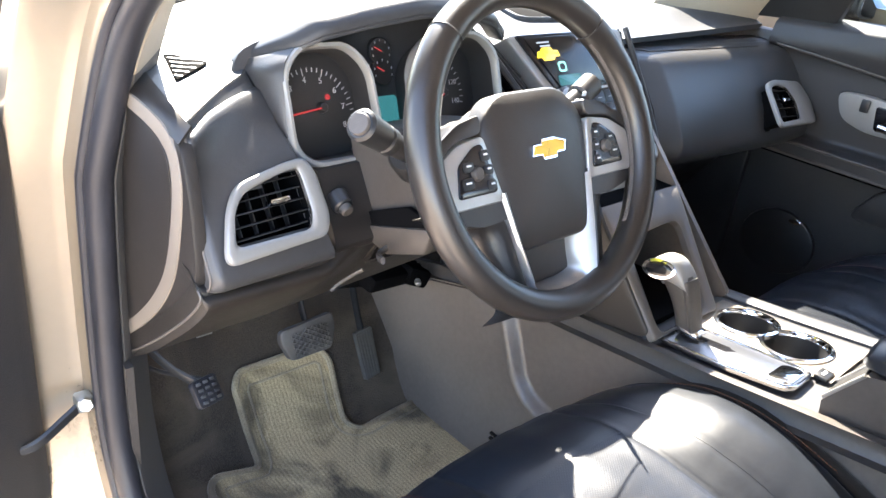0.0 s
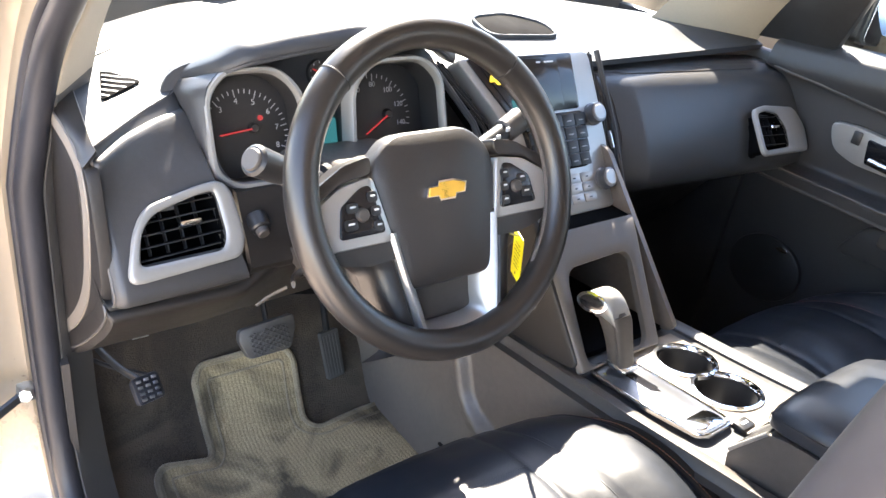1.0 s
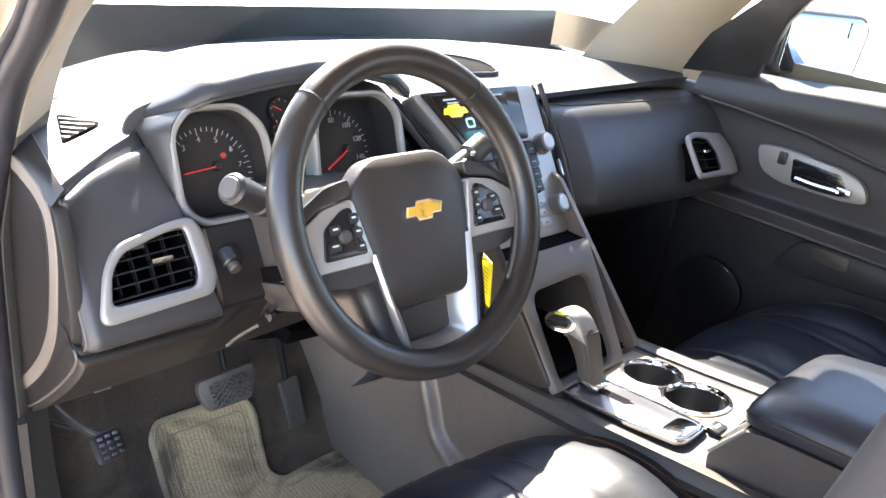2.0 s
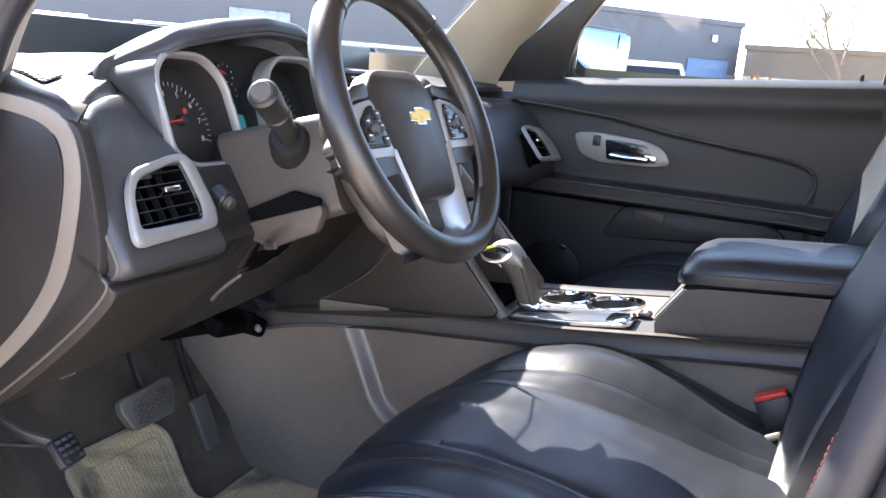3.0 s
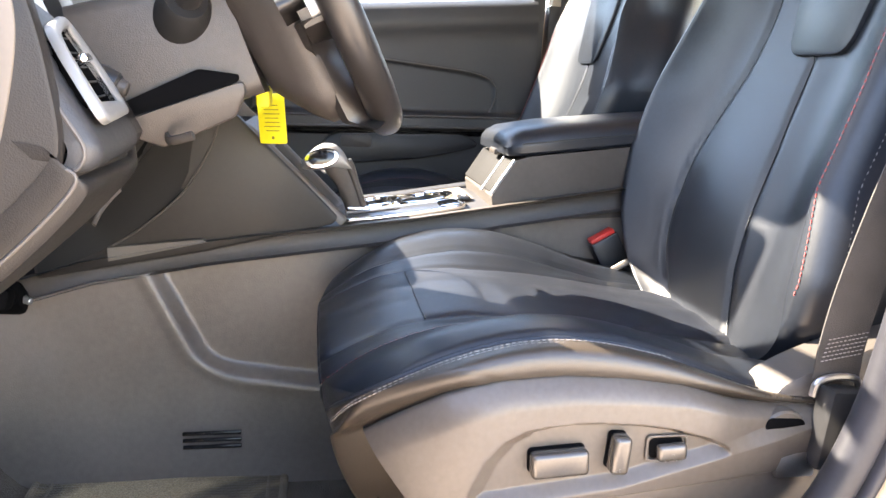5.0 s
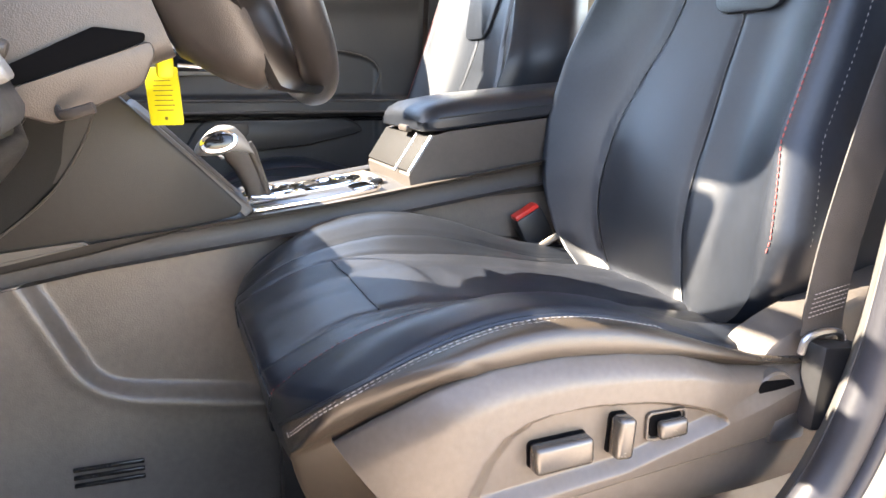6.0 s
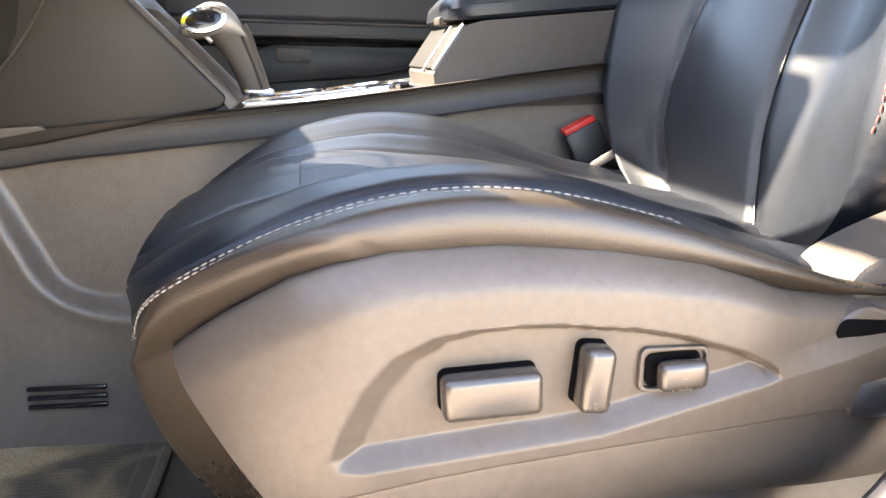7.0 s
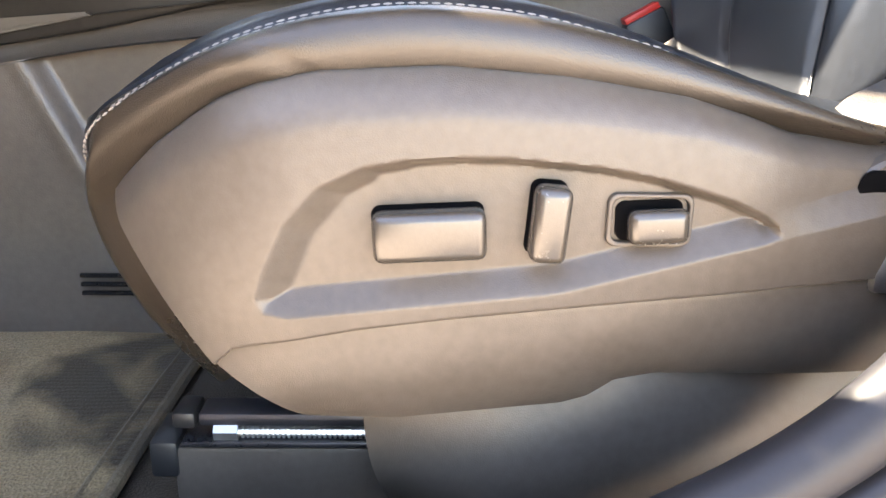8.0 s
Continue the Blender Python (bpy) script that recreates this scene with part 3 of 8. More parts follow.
def dash_top(u, v):
    x = -0.676 + 1.366 * u
    y0, z0 = along(BROW, x)
    y1 = max(y0 + 0.02, screen_base(x) + 0.01)
    outer = min(1.0, max(0.0, (-0.46 - x) / 0.08))
    f = min(1.0, v * (1.6 - 0.5 * outer))
    z = z0 + (0.742 - 0.010 * outer + 0.016 * (1 - (x / 0.75) ** 2) - z0) * (f * f * (3 - 2 * f)) - 0.008 * max(0.0, v - 0.6)
    y = y0 + (y1 - y0) * v
    return Vector((x + 0.11 * max(0.0, 1 - u / 0.03) * min(0.2, y - y0), y, z))


def top_z(x, y):
    u = (x + 0.676) / 1.366
    a, b = dash_top(u, 0.0), dash_top(u, 1.0)
    return dash_top(u, max(0.0, min(1.0, (y - a.y) / (b.y - a.y)))).z


bm = bmesh.new()
thick_grid(bm, dash_top, 90, 36, 0.010, (0, 0, -1))
top_pad = part("top_pad", bm, M["dashtop"], dashboard, "sunlit dark grey soft dash top")

# outlines of the two end vents, openings in the panels behind them
_vr = Vector((1, 0.10, -0.02))
_vu = Vector((0, 0.52, 0.855))
VENT_L = (-0.612, 0.1895, 0.6195), _vr, _vu
_place_l = basis(*VENT_L)
OUT_L = round_poly([(-0.060, -0.049), (0.074, -0.045), (0.084, -0.022), (0.080, 0.030), (0.070, 0.046), (0.044, 0.045), (-0.022, 0.032), (-0.040, 0.008)], 0.018)
IN_L = round_poly([(-0.043, -0.032), (0.055, -0.033), (0.062, -0.017), (0.0605, 0.026), (0.058, 0.036), (0.036, 0.034), (-0.016, 0.022), (-0.033, 0.004)], 0.010)
VENT_R = (0.575, 0.172, 0.612), (1, 0.02, -0.06), (0, 0.66, 0.75)
_place_r = basis(*VENT_R)
OUT_R = round_poly([(0.080, -0.046), (-0.090, -0.046), (-0.078, 0.046), (-0.040, 0.054), (0.074, 0.046), (0.094, 0.005)], 0.016)
IN_R = round_poly([(0.012, -0.034), (-0.078, -0.036), (-0.068, 0.036), (-0.038, 0.043), (0.006, 0.036), (0.022, 0.004)], 0.010)

# dark step between the dash top and the panel's crest
def brow_step(u, v):
    x = -0.674 + 0.114 * u
    (ya, za), (yb, zb) = along(BROW, x), along(CREST, x)
    hollow_in = 0.0015 * math.sin(math.pi * v) - 0.0015
    return Vector((x, ya + (yb + 0.004 - ya) * v + hollow_in, za - 0.001 + (zb - 0.003 - za) * v))


bm = bmesh.new()
thick_grid(bm, brow_step, 30, 8, 0.008, (0, 1, -0.3))
part("brow_step", bm, M["dash"], dashboard, "shaded black step below the dash top")


# nose and face ahead of the driver
def left_face(u, v):
    x = -0.680 + (lerp(((0.0, -0.562), (0.15, -0.559), (0.30, -0.556), (0.45, -0.550), (0.70, -0.535), (1.0, -0.520)), v) + 0.680) * u
    yr, zr = along(CREST, x)
    bend = 0.05 * (x + 0.667)
    edge = 0.010 * (max(0.0, 0.08 - u) / 0.08) ** 2
    col = [(yr + 0.030, zr - 0.010), (yr + 0.016, zr - 0.002), (yr + 0.005, zr + 0.0005), (yr - 0.005, zr - 0.005), (yr * 0.62 + (0.205 + bend) * 0.38 - 0.001, zr * 0.62 + 0.648 * 0.38 - 0.003), (0.209 + bend, 0.653), (0.188 + bend, 0.615), (0.168 + bend, 0.583), (0.158 + bend, 0.562), (0.168 + bend, 0.547), (0.20 + bend, 0.545)]
    p = spline([(y, z, 0) for y, z in col], 40)[min(39, int(round(v * 39)))]
    return Vector((x, p.x + edge * min(1.0, v * 6), p.y))


bm = bmesh.new()
thick_grid(bm, left_face, 48, 39, 0.012, (0, 1, 0))
cut_hole(bm, *VENT_L, [(p[0], p[1]) for p in IN_L])
part("left_panel", bm, M["dash"], dashboard, "grained black panel round the outer vent")
# highlight along the panel's outer edge, made as a pale tube
bm = bmesh.new()
tube(bm, [left_face(0.0, k / 39) + Vector((0.000, 0.0005, 0)) for k in range(5, 37)], 0.0016, 8)
part("edge_highlight", bm, M["legtrim"], dashboard, "thin pale tube for the highlight on the panel's outer edge")
# fascia below the cluster, darker than the dash to hold the shade there
bm = bmesh.new()
FASCIA = ((0.546, 0.172), (0.552, 0.164), (0.562, 0.160), (0.583, 0.170), (0.615, 0.190), (0.640, 0.206))
thick_grid(bm, lambda u, v: Vector((-0.524 + 0.16 * u, lerp(FASCIA, 0.64 - 0.094 * v) + 0.05 * (0.143 + 0.16 * u) + 0.003, 0.64 - 0.094 * v)), 16, 24, 0.012, (0, 1, 0))
part("fascia", bm, M["endcap"], dashboard, "panel below the dials, its dull black holding the shade")

KNEE = [(0.190, 0.546), (0.168, 0.542), (0.167, 0.530), (0.199, 0.495), (0.252, 0.448), (0.300, 0.409), (0.335, 0.384), (0.350, 0.380), (0.360, 0.390)]
_knee = spline([(0, y, z) for y, z in KNEE], 36)


def knee(u, v):
    p = _knee[min(35, int(round(v * 35)))]
    x = -0.691 + 0.563 * u
    lift = max(0.0, (x + 0.45) / 0.32)
    drop = max(0.0, (-0.53 - x) / 0.16) ** 2
    rise = min(1.0, max(0.0, (x + 0.535) / 0.07)) * (1 - v) ** 2
    roll = (max(0.0, 0.012 - u) / 0.012) ** 2
    p = p + Vector((0, 0.030 * rise, 0.050 * rise)) + Vector((0, 0.013, 0.015)) * roll
    return Vector((x, p.y + 0.055 * drop * v ** 2 + 0.035 * lift * lift * (1 - v) - 0.02 * lift * v, p.z - 0.045 * drop * v ** 2 + 0.035 * lift * v))


bm = bmesh.new()
thick_grid(bm, lambda u, v: knee(u ** 1.5, v), 56, 35, 0.012, (0, 0.6, 0.6))
# the knee panel's worn edge gets its highlight as a pale tube too
edge_bm = bmesh.new()
tube(edge_bm, [knee(0.003, k / 35) + Vector((0.0, -0.0012, -0.0012)) for k in range(3, 30)], 0.0016, 8)
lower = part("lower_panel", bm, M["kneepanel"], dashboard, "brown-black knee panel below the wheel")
part("edge_highlight", edge_bm, M["legtrim"], dashboard, "thin pale tube for the highlight on the knee panel's worn edge")

# the end cap towards the door, with its curved light strip
CAP = [(0.42, 0.716), (0.34, 0.714), (0.26, 0.706), (0.216, 0.700), (0.200, 0.68), (0.186, 0.62), (0.183, 0.556), (0.215, 0.505), (0.27, 0.45), (0.335, 0.39), (0.40, 0.335), (0.42, 0.34)]
_cap = spline([(y, z, 0) for y, z in CAP], 70)
bm = bmesh.new()
slab(bm, [(p.x, p.y) for p in _cap] + [(0.46, 0.5)], lambda a, b, h: Vector((-0.676 - h, a, b)), 0.014, 0.004)
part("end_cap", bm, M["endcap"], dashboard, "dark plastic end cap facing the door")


# rounded shoulder between the dash top and the end cap
def shoulder(u, v):
    y = 0.207 + 0.225 * u
    a = Vector((-0.677 + 0.11 * min(0.2, max(0.0, y - 0.222)), y, along(BROW, -0.676)[1] + 0.022 * min(1.0, u * 1.4) + 0.001))
    b = Vector((-0.691, y - 0.002, 0.700 + 0.018 * min(1.0, u * 1.6)))
    return a.lerp(b, v) + Vector((-0.005, 0, 0.004)) * math.sin(math.pi * v) * min(1.0, u * 4)


bm = bmesh.new()
thick_grid(bm, shoulder, 24, 8, 0.003, (0.6, 0.2, -0.8))
part("cap_shoulder", bm, M["endcap"], dashboard, "brown-black rounded shoulder beside the dash top")
STRIP = [(0.395, 0.708), (0.355, 0.709), (0.290, 0.706), (0.244, 0.699), (0.222, 0.684), (0.214, 0.65), (0.222, 0.60), (0.240, 0.545), (0.275, 0.495), (0.325, 0.445), (0.385, 0.395)]
bm = bmesh.new()
sweep(bm, [Vector((-0.690, p.x, p.y)) for p in spline([(y, z, 0) for y, z in STRIP], 60)], [(-0.002, -0.0115), (0.0015, -0.0105), (0.003, 0.0), (0.0015, 0.0105), (-0.002, 0.0115)], up=(-1, 0, 0))
part("trim_strip", bm, M["greytrim"], dashboard, "satin grey-beige curved strip")
bm = bmesh.new()
slab(bm, [(p.x, p.y) for p in spline([(y + 0.013, z - 0.004, 0) for y, z in STRIP], 50)] + [(0.44, 0.44), (0.44, 0.69)], lambda a, b, h: Vector((-0.6895 - h, a, b)), 0.003, 0.001)
part("fuse_cover", bm, M["endcap"], dashboard, "flat dark cover inside the strip")

# passenger side
PASS = [(0.36, 0.716), (0.320, 0.718), (0.300, 0.714), (0.270, 0.704), (0.238, 0.668), (0.205, 0.620), (0.186, 0.575), (0.186, 0.548), (0.205, 0.528), (0.26, 0.510), (0.36, 0.47), (0.45, 0.38), (0.50, 0.30)]
_pass = spline([(0, y, z) for y, z in PASS], 46)


def passenger_face(u, v):
    p = _pass[min(45, int(round(v * 45)))]
    x = 0.150 + 0.535 * u
    return Vector((x, p.y - 0.022 * (u - 0.05) * (1 if v < 0.7 else 0.4) + 0.03 * max(0, 0.12 - u) / 0.12 * (0.3 + v), p.z - 0.012 * u))


bm = bmesh.new()
thick_grid(bm, passenger_face, 120, 45, 0.015, (0, 1, 0.2))
cut_hole(bm, *VENT_R, [(p[0], p[1]) for p in IN_R])
part("passenger_panel", bm, M["dash"], dashboard, "smooth black bulging panel ahead of the passenger")
bm = bmesh.new()
tube(bm, [passenger_face(u / 40, 0.16 + 0.02 * math.sin(math.pi * u / 40)) + Vector((0, -0.0005, 0.001)) for u in range(1, 34)], 0.0010, 6)
tube(bm, [passenger_face(0.012 + 0.02 * math.sin(v), 0.18 + 0.14 * v) + Vector((0, -0.0005, 0.001)) for v in (0, 0.2, 0.5, 1.0, 1.6, 2.2)], 0.0010, 6)
part("airbag_seam", bm, M["plastic"], dashboard)
# dark lower cover and glove box underside
bm = bmesh.new()
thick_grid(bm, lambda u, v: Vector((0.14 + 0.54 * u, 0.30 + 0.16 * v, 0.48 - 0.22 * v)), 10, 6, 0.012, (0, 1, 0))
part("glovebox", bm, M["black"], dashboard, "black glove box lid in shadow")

# tray on the dash top
bm = bmesh.new()
_o = [(p[0], p[1]) for p in round_poly([(0.012, 0.424), (0.168, 0.410), (0.184, 0.470), (0.128, 0.527), (0.030, 0.512)], 0.030)]
_tr = lambda x, y, z: Vector((x, y, top_z(x, y) + z))
ringplate(bm, _o, [(0.098 + (x - 0.098) * 0.93, 0.466 + (y - 0.466) * 0.93) for x, y in _o], _tr, 0.0075, 0.003)
tray = part("tray_rim", bm, M["dashtop"], dashboard, "rim of an open storage tray")
# raised floor coloured near-black, so that the shallow tray looks deep and shaded
bm = bmesh.new()
slab(bm, [(0.098 + (x - 0.098) * 0.94, 0.466 + (y - 0.466) * 0.94) for x, y in _o], _tr, 0.004, 0.0005)
part("tray_floor", bm, M["hollow"], tray, "tray floor darkened to stand in for depth shade")


def air_vent(name, outline, inner, place, slats, tilt, flip=1):
    """Silver frame, duct and slanting slats in shade black, and a sliding tab."""
    bm = bmesh.new()
    ringplate(bm, outline, inner, place, 0.0080, 0.0025)
    ventframe = part(name, bm, M["bezel"], dashboard, "satin silver vent frame")
    # the duct is too shallow to go dark; its shade is in the colour
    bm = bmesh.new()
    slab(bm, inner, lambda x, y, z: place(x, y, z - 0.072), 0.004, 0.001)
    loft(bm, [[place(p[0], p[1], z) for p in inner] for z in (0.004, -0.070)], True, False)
    part("duct", bm, M["hollow"], ventframe, "vent duct with its shade put into a near-black lining")
    xs, ys = [p[0] for p in inner], [p[1] for p in inner]
    y0, y1 = min(ys), max(ys)
    for k in range(slats):
        y = y0 + (y1 - y0) * (k + 0.6) / (slats + 0.2)
        cross = sorted(p[0] + (q[0] - p[0]) * (y - p[1]) / (q[1] - p[1]) for p, q in zip(inner, inner[1:] + inner[:1]) if (p[1] > y) != (q[1] > y))
        if not cross:
            continue
        xa, xb = cross[0] + 0.001, cross[-1] - 0.001
        a, b = place(xa, y + tilt * xa, -0.004), place(xb, y + tilt * xb, -0.004)
        d, up = (place(0, 0, 1) - place(0, 0, 0)), (place(0, 1, 0) - place(0, 0, 0))
        # slats take the duct's shade colour, their edges a lighter line for highlight
        bm = bmesh.new()
        sec = [d * 0.002 - up * 0.0010, d * 0.0030, d * 0.002 + up * 0.0010, d * -0.009 + up * 0.0022, d * -0.009 + up * 0.0012]
        loft(bm, [[a + q for q in sec], [b + q for q in sec]])
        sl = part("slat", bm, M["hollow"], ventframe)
        bm = bmesh.new()
        tube(bm, [a + d * 0.0030 + (b - a) * f for f in (0.02, 0.5, 0.98)], 0.0008, 5)
        part("slat_edge", bm, M["black"], sl)
    bm = bmesh.new()
    cx, cy = sum(xs) / len(xs), sum(ys) / len(ys)
    p = place(cx, cy, 0.004)
    tr = Matrix((place(1, tilt, 0) - place(0, 0, 0), place(0, 1, 0) - place(0, 0, 0), place(0, 0, 1) - place(0, 0, 0))).transposed()
    rbox(bm, p, (0.026, 0.007, 0.014), 0.0025, tr)
    part("vent_tab", bm, M["chrome"], ventframe, "bright sliding vent tab")
    for k in range(4):
        bm = bmesh.new()
        xk = min(xs) + (max(xs) - min(xs)) * (k + 1) / 5
        q = place(xk, cy, -0.018)
        rbox(bm, q, (0.0018, (y1 - y0) * 0.8, 0.008), 0.0006, tr)
        part("vane", bm, M["black"], ventframe)
    return ventframe


# outer driver vent: broad at its outer, lower end
air_vent("air_vent", [(p[0], p[1]) for p in OUT_L], [(p[0], p[1]) for p in IN_L], _place_l, 5, 0.02)
air_vent("air_vent", [(p[0], p[1]) for p in OUT_R][::-1], [(p[0], p[1]) for p in IN_R][::-1], _place_r, 4, -0.02)

# side-window defroster grille
def _pd(x, y, z):
    return Vector((-0.614 + x, 0.358 + y, top_z(-0.614 + x, 0.358 + y) + z))


bm = bmesh.new()
_dt = [(-0.026, -0.040), (0.030, -0.004), (-0.004, 0.044)]
_dr = [(p[0], p[1]) for p in round_poly(_dt, 0.006)]
# flat near-black sheet in place of the shade below the slats
slab(bm, _dr, lambda x, y, z: _pd(x, y, z + 0.0016), 0.0012, 0.0003)
defrost = part("defroster_grille", bm, M["hollow"], dashboard, "triangular side-window defroster grille over a near-black sheet for shade")
for k in range(6):
    f = (k + 0.9) / 6.6
    a, b = Vector(_dt[0]).lerp(Vector(_dt[2]), f), Vector(_dt[0]).lerp(Vector(_dt[1]), min(1.0, f * 1.5))
    if f * 1.5 > 1.0:
        b = Vector(_dt[1]).lerp(Vector(_dt[2]), (f * 1.5 - 1.0) / 0.5)
    bm = bmesh.new()
    a, b = a.lerp(b, 0.05), b.lerp(a, 0.07)
    n = Vector((a.y - b.y, b.x - a.x)).normalized() * 0.0017
    loft(bm, [[_pd(q.x + n.x * g, q.y + n.y * g, h) for g, h in ((-1, 0.002), (-1, 0.0036), (1, 0.0036), (1, 0.002))] for q in (a, (a + b) / 2, b)])
    part("slat", bm, M["dashtop"], defrost)

# dimmer knob beside the vent
bm = bmesh.new()
cyl(bm, (-0.506, face_y(0.604) + 0.022, 0.612), (-0.506, face_y(0.604) + 0.003, 0.604), 0.0135, 0.012, 28, 0.002)
knob_ring = part("dimmer_knob", bm, M["black"], dashboard, "small round black dimmer knob")
bm = bmesh.new()
cyl(bm, (-0.506, face_y(0.604) + 0.004, 0.6045), (-0.506, face_y(0.604) - 0.005, 0.601), 0.008, 0.0075, 24, 0.0015)
part("knob_cap", bm, M["plastic"], knob_ring)
# bonnet release lever and its recess
bm = bmesh.new()
tube(bm, spline([(-0.461, 0.199, 0.503), (-0.470, 0.206, 0.495), (-0.484, 0.213, 0.484), (-0.496, 0.216, 0.474)], 12), 0.0026, 10, flat=0.6)
part("release_lever", bm, M["plastic"], dashboard, "grey lever at the knee panel's edge")
bm = bmesh.new()
_kh = lambda x, y, z: knee((x + 0.691) / 0.563, y) + Vector((0, -0.86, -0.50)) * z
_ho1 = [(-0.400 + 0.050 * math.copysign(abs(math.cos(t)) ** 0.7, math.cos(t)), 0.330 + 0.105 * math.copysign(abs(math.sin(t)) ** 0.7, math.sin(t))) for t in (2 * math.pi * i / 40 for i in range(40))]
ringplate(bm, _ho1, [(-0.400 + (x + 0.400) * 0.88, 0.330 + (y - 0.330) * 0.84) for x, y in _ho1], _kh, 0.003, 0.001)
recess = part("recess_lip", bm, M["kneepanel"], dashboard, "rounded lip of a finger pocket under the column")
# no real recess: the pocket's inner shade is a flat near-black slab
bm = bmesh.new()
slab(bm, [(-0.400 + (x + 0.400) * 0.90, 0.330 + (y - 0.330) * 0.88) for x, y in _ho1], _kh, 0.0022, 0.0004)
part("handle_recess", bm, M["hollow"], recess, "flat near-black face for the finger pocket's shaded inside")
# two added near-black sheets standing in for shade round the column
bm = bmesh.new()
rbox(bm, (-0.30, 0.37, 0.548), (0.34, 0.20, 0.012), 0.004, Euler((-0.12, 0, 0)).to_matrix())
part("under_shade", bm, M["hollow"], dashboard, "near-black sheet for the shade under the steering column")
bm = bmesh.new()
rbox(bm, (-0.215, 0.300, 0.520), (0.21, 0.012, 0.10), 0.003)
part("knee_shade", bm, M["hollow"], dashboard, "near-black sheet for the shade behind the column")
# clip and cable under the panel edge
bm = bmesh.new()
rbox(bm, (-0.61, 0.336, 0.384), (0.022, 0.008, 0.004), 0.001)
part("clip", bm, M["zinc"], dashboard, "small bright metal clip")
# wiring coloured near-black, for the shade it hangs in
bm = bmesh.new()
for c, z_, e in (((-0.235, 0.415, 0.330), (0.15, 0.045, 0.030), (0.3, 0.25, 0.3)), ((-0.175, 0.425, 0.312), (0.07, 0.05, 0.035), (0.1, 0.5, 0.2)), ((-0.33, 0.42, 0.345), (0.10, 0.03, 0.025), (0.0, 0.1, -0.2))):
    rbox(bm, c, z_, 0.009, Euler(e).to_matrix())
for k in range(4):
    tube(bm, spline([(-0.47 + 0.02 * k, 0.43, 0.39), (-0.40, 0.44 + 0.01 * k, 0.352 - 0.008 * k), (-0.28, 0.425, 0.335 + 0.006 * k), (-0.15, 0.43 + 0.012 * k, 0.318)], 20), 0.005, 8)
wiring = part("wiring", bm, M["hollow"], dashboard, "wiring and brackets darkened for the shade under the dashboard")
bm = bmesh.new()
cyl(bm, (-0.182, 0.398, 0.312), (-0.186, 0.388, 0.309), 0.006, 0.005, 12, 0.001)
part("screw", bm, M["zinc"], wiring, "small bright screw head")

# ---- instrument cluster ----
cluster = thing("instrument_cluster", (-0.36, 0.29, 0.62), "twin-dial instrument cluster in silver rings under a hood", "instrument cluster")


HOOD = ((-0.558, 0.338, 0.738), (-0.546, 0.318, 0.749), (-0.535, 0.298, 0.757), (-0.522, 0.270, 0.767), (-0.495, 0.254, 0.781), (-0.43, 0.243, 0.795), (-0.36, 0.240, 0.804), (-0.28, 0.246, 0.800), (-0.21, 0.265, 0.782), (-0.165, 0.290, 0.756))
HOOD_BACK = ((-0.558, 0.345), (-0.552, 0.370), (-0.535, 0.402), (-0.494, 0.437), (-0.42, 0.49), (-0.36, 0.51), (-0.165, 0.52))


def hood(u, v):
    """A low dome on the dash top: a lip over the dials, a nose, and a long run back into the pad."""
    x = -0.558 + 0.393 * (u ** 1.35)
    ye, ze = along(HOOD, x)
    yb = smoothlerp(HOOD_BACK, x)
    k = min(1.0, max(0.0, (x + 0.558) / 0.06))
    n = 0.002 + 0.014 * k
    zb = top_z(max(x, -0.555), yb) - 0.002
    p = spline([(ye + min(0.030, 0.4 * (yb - ye)), ze - 0.002, 0), (ye + 0.004 * k + 0.0005, ze - 0.001, 0), (ye, ze + 0.25 * n, 0), (ye + 0.004 * k + 0.001, ze + 0.8 * n, 0), (ye + 0.02 * k + 0.002, ze + 1.15 * n, 0), (ye + 0.35 * (yb - ye), ze + n * 1.2 + 0.25 * (zb - ze), 0), (ye + 0.75 * (yb - ye), zb + (ze + n - zb) * 0.35, 0), (yb, zb, 0)], 29)[min(28, int(round(v * 28)))]
    return Vector((x, p.x, p.y))


bm = bmesh.new()
thick_grid(bm, hood, 48, 28, 0.005, (0, 0.3, -1))
part("cluster_hood", bm, M["dashtop"], cluster, "grained black hood over the dials, sunlit on top")
CL = basis((-0.36, 0.272, 0.700), (1, 0, 0), (0, 0.34, 0.94))
bm = bmesh.new()
slab(bm, [(p[0], p[1]) for p in round_poly([(-0.212, -0.085), (0.19, -0.085), (0.185, 0.075), (0.10, 0.10), (-0.10, 0.10), (-0.215, 0.066)], 0.03)], lambda x, y, z: CL(x, y, z - 0.036), 0.006, 0.001)
part("backing", bm, M["dash"], cluster, "black cluster backing")
bm = bmesh.new()
def side_wall(u, v):
    """From the hood's tip and the panel's edge across to the outer ring."""
    a = spline([(-0.557, 0.338, 0.739), (-0.560, 0.310, 0.732), (-0.556, 0.291, 0.715), (-0.550, 0.268, 0.688), (-0.542, 0.240, 0.662), (-0.530, 0.225, 0.640)], 25)[int(round(v * 24))]
    b = spline([(-0.522, 0.272, 0.768), (-0.541, 0.262, 0.752), (-0.545, 0.254, 0.730), (-0.544, 0.246, 0.700), (-0.536, 0.237, 0.665), (-0.518, 0.232, 0.640)], 25)[int(round(v * 24))]
    return a.lerp(b, u) + Vector((-0.004, -0.004, 0)) * math.sin(math.pi * u)


thick_grid(bm, side_wall, 10, 24, 0.004, (0.8, 0.5, 0))
part("cluster_cheek", bm, M["dash"], cluster, "black side wall beside the dials")


FACE = -0.024


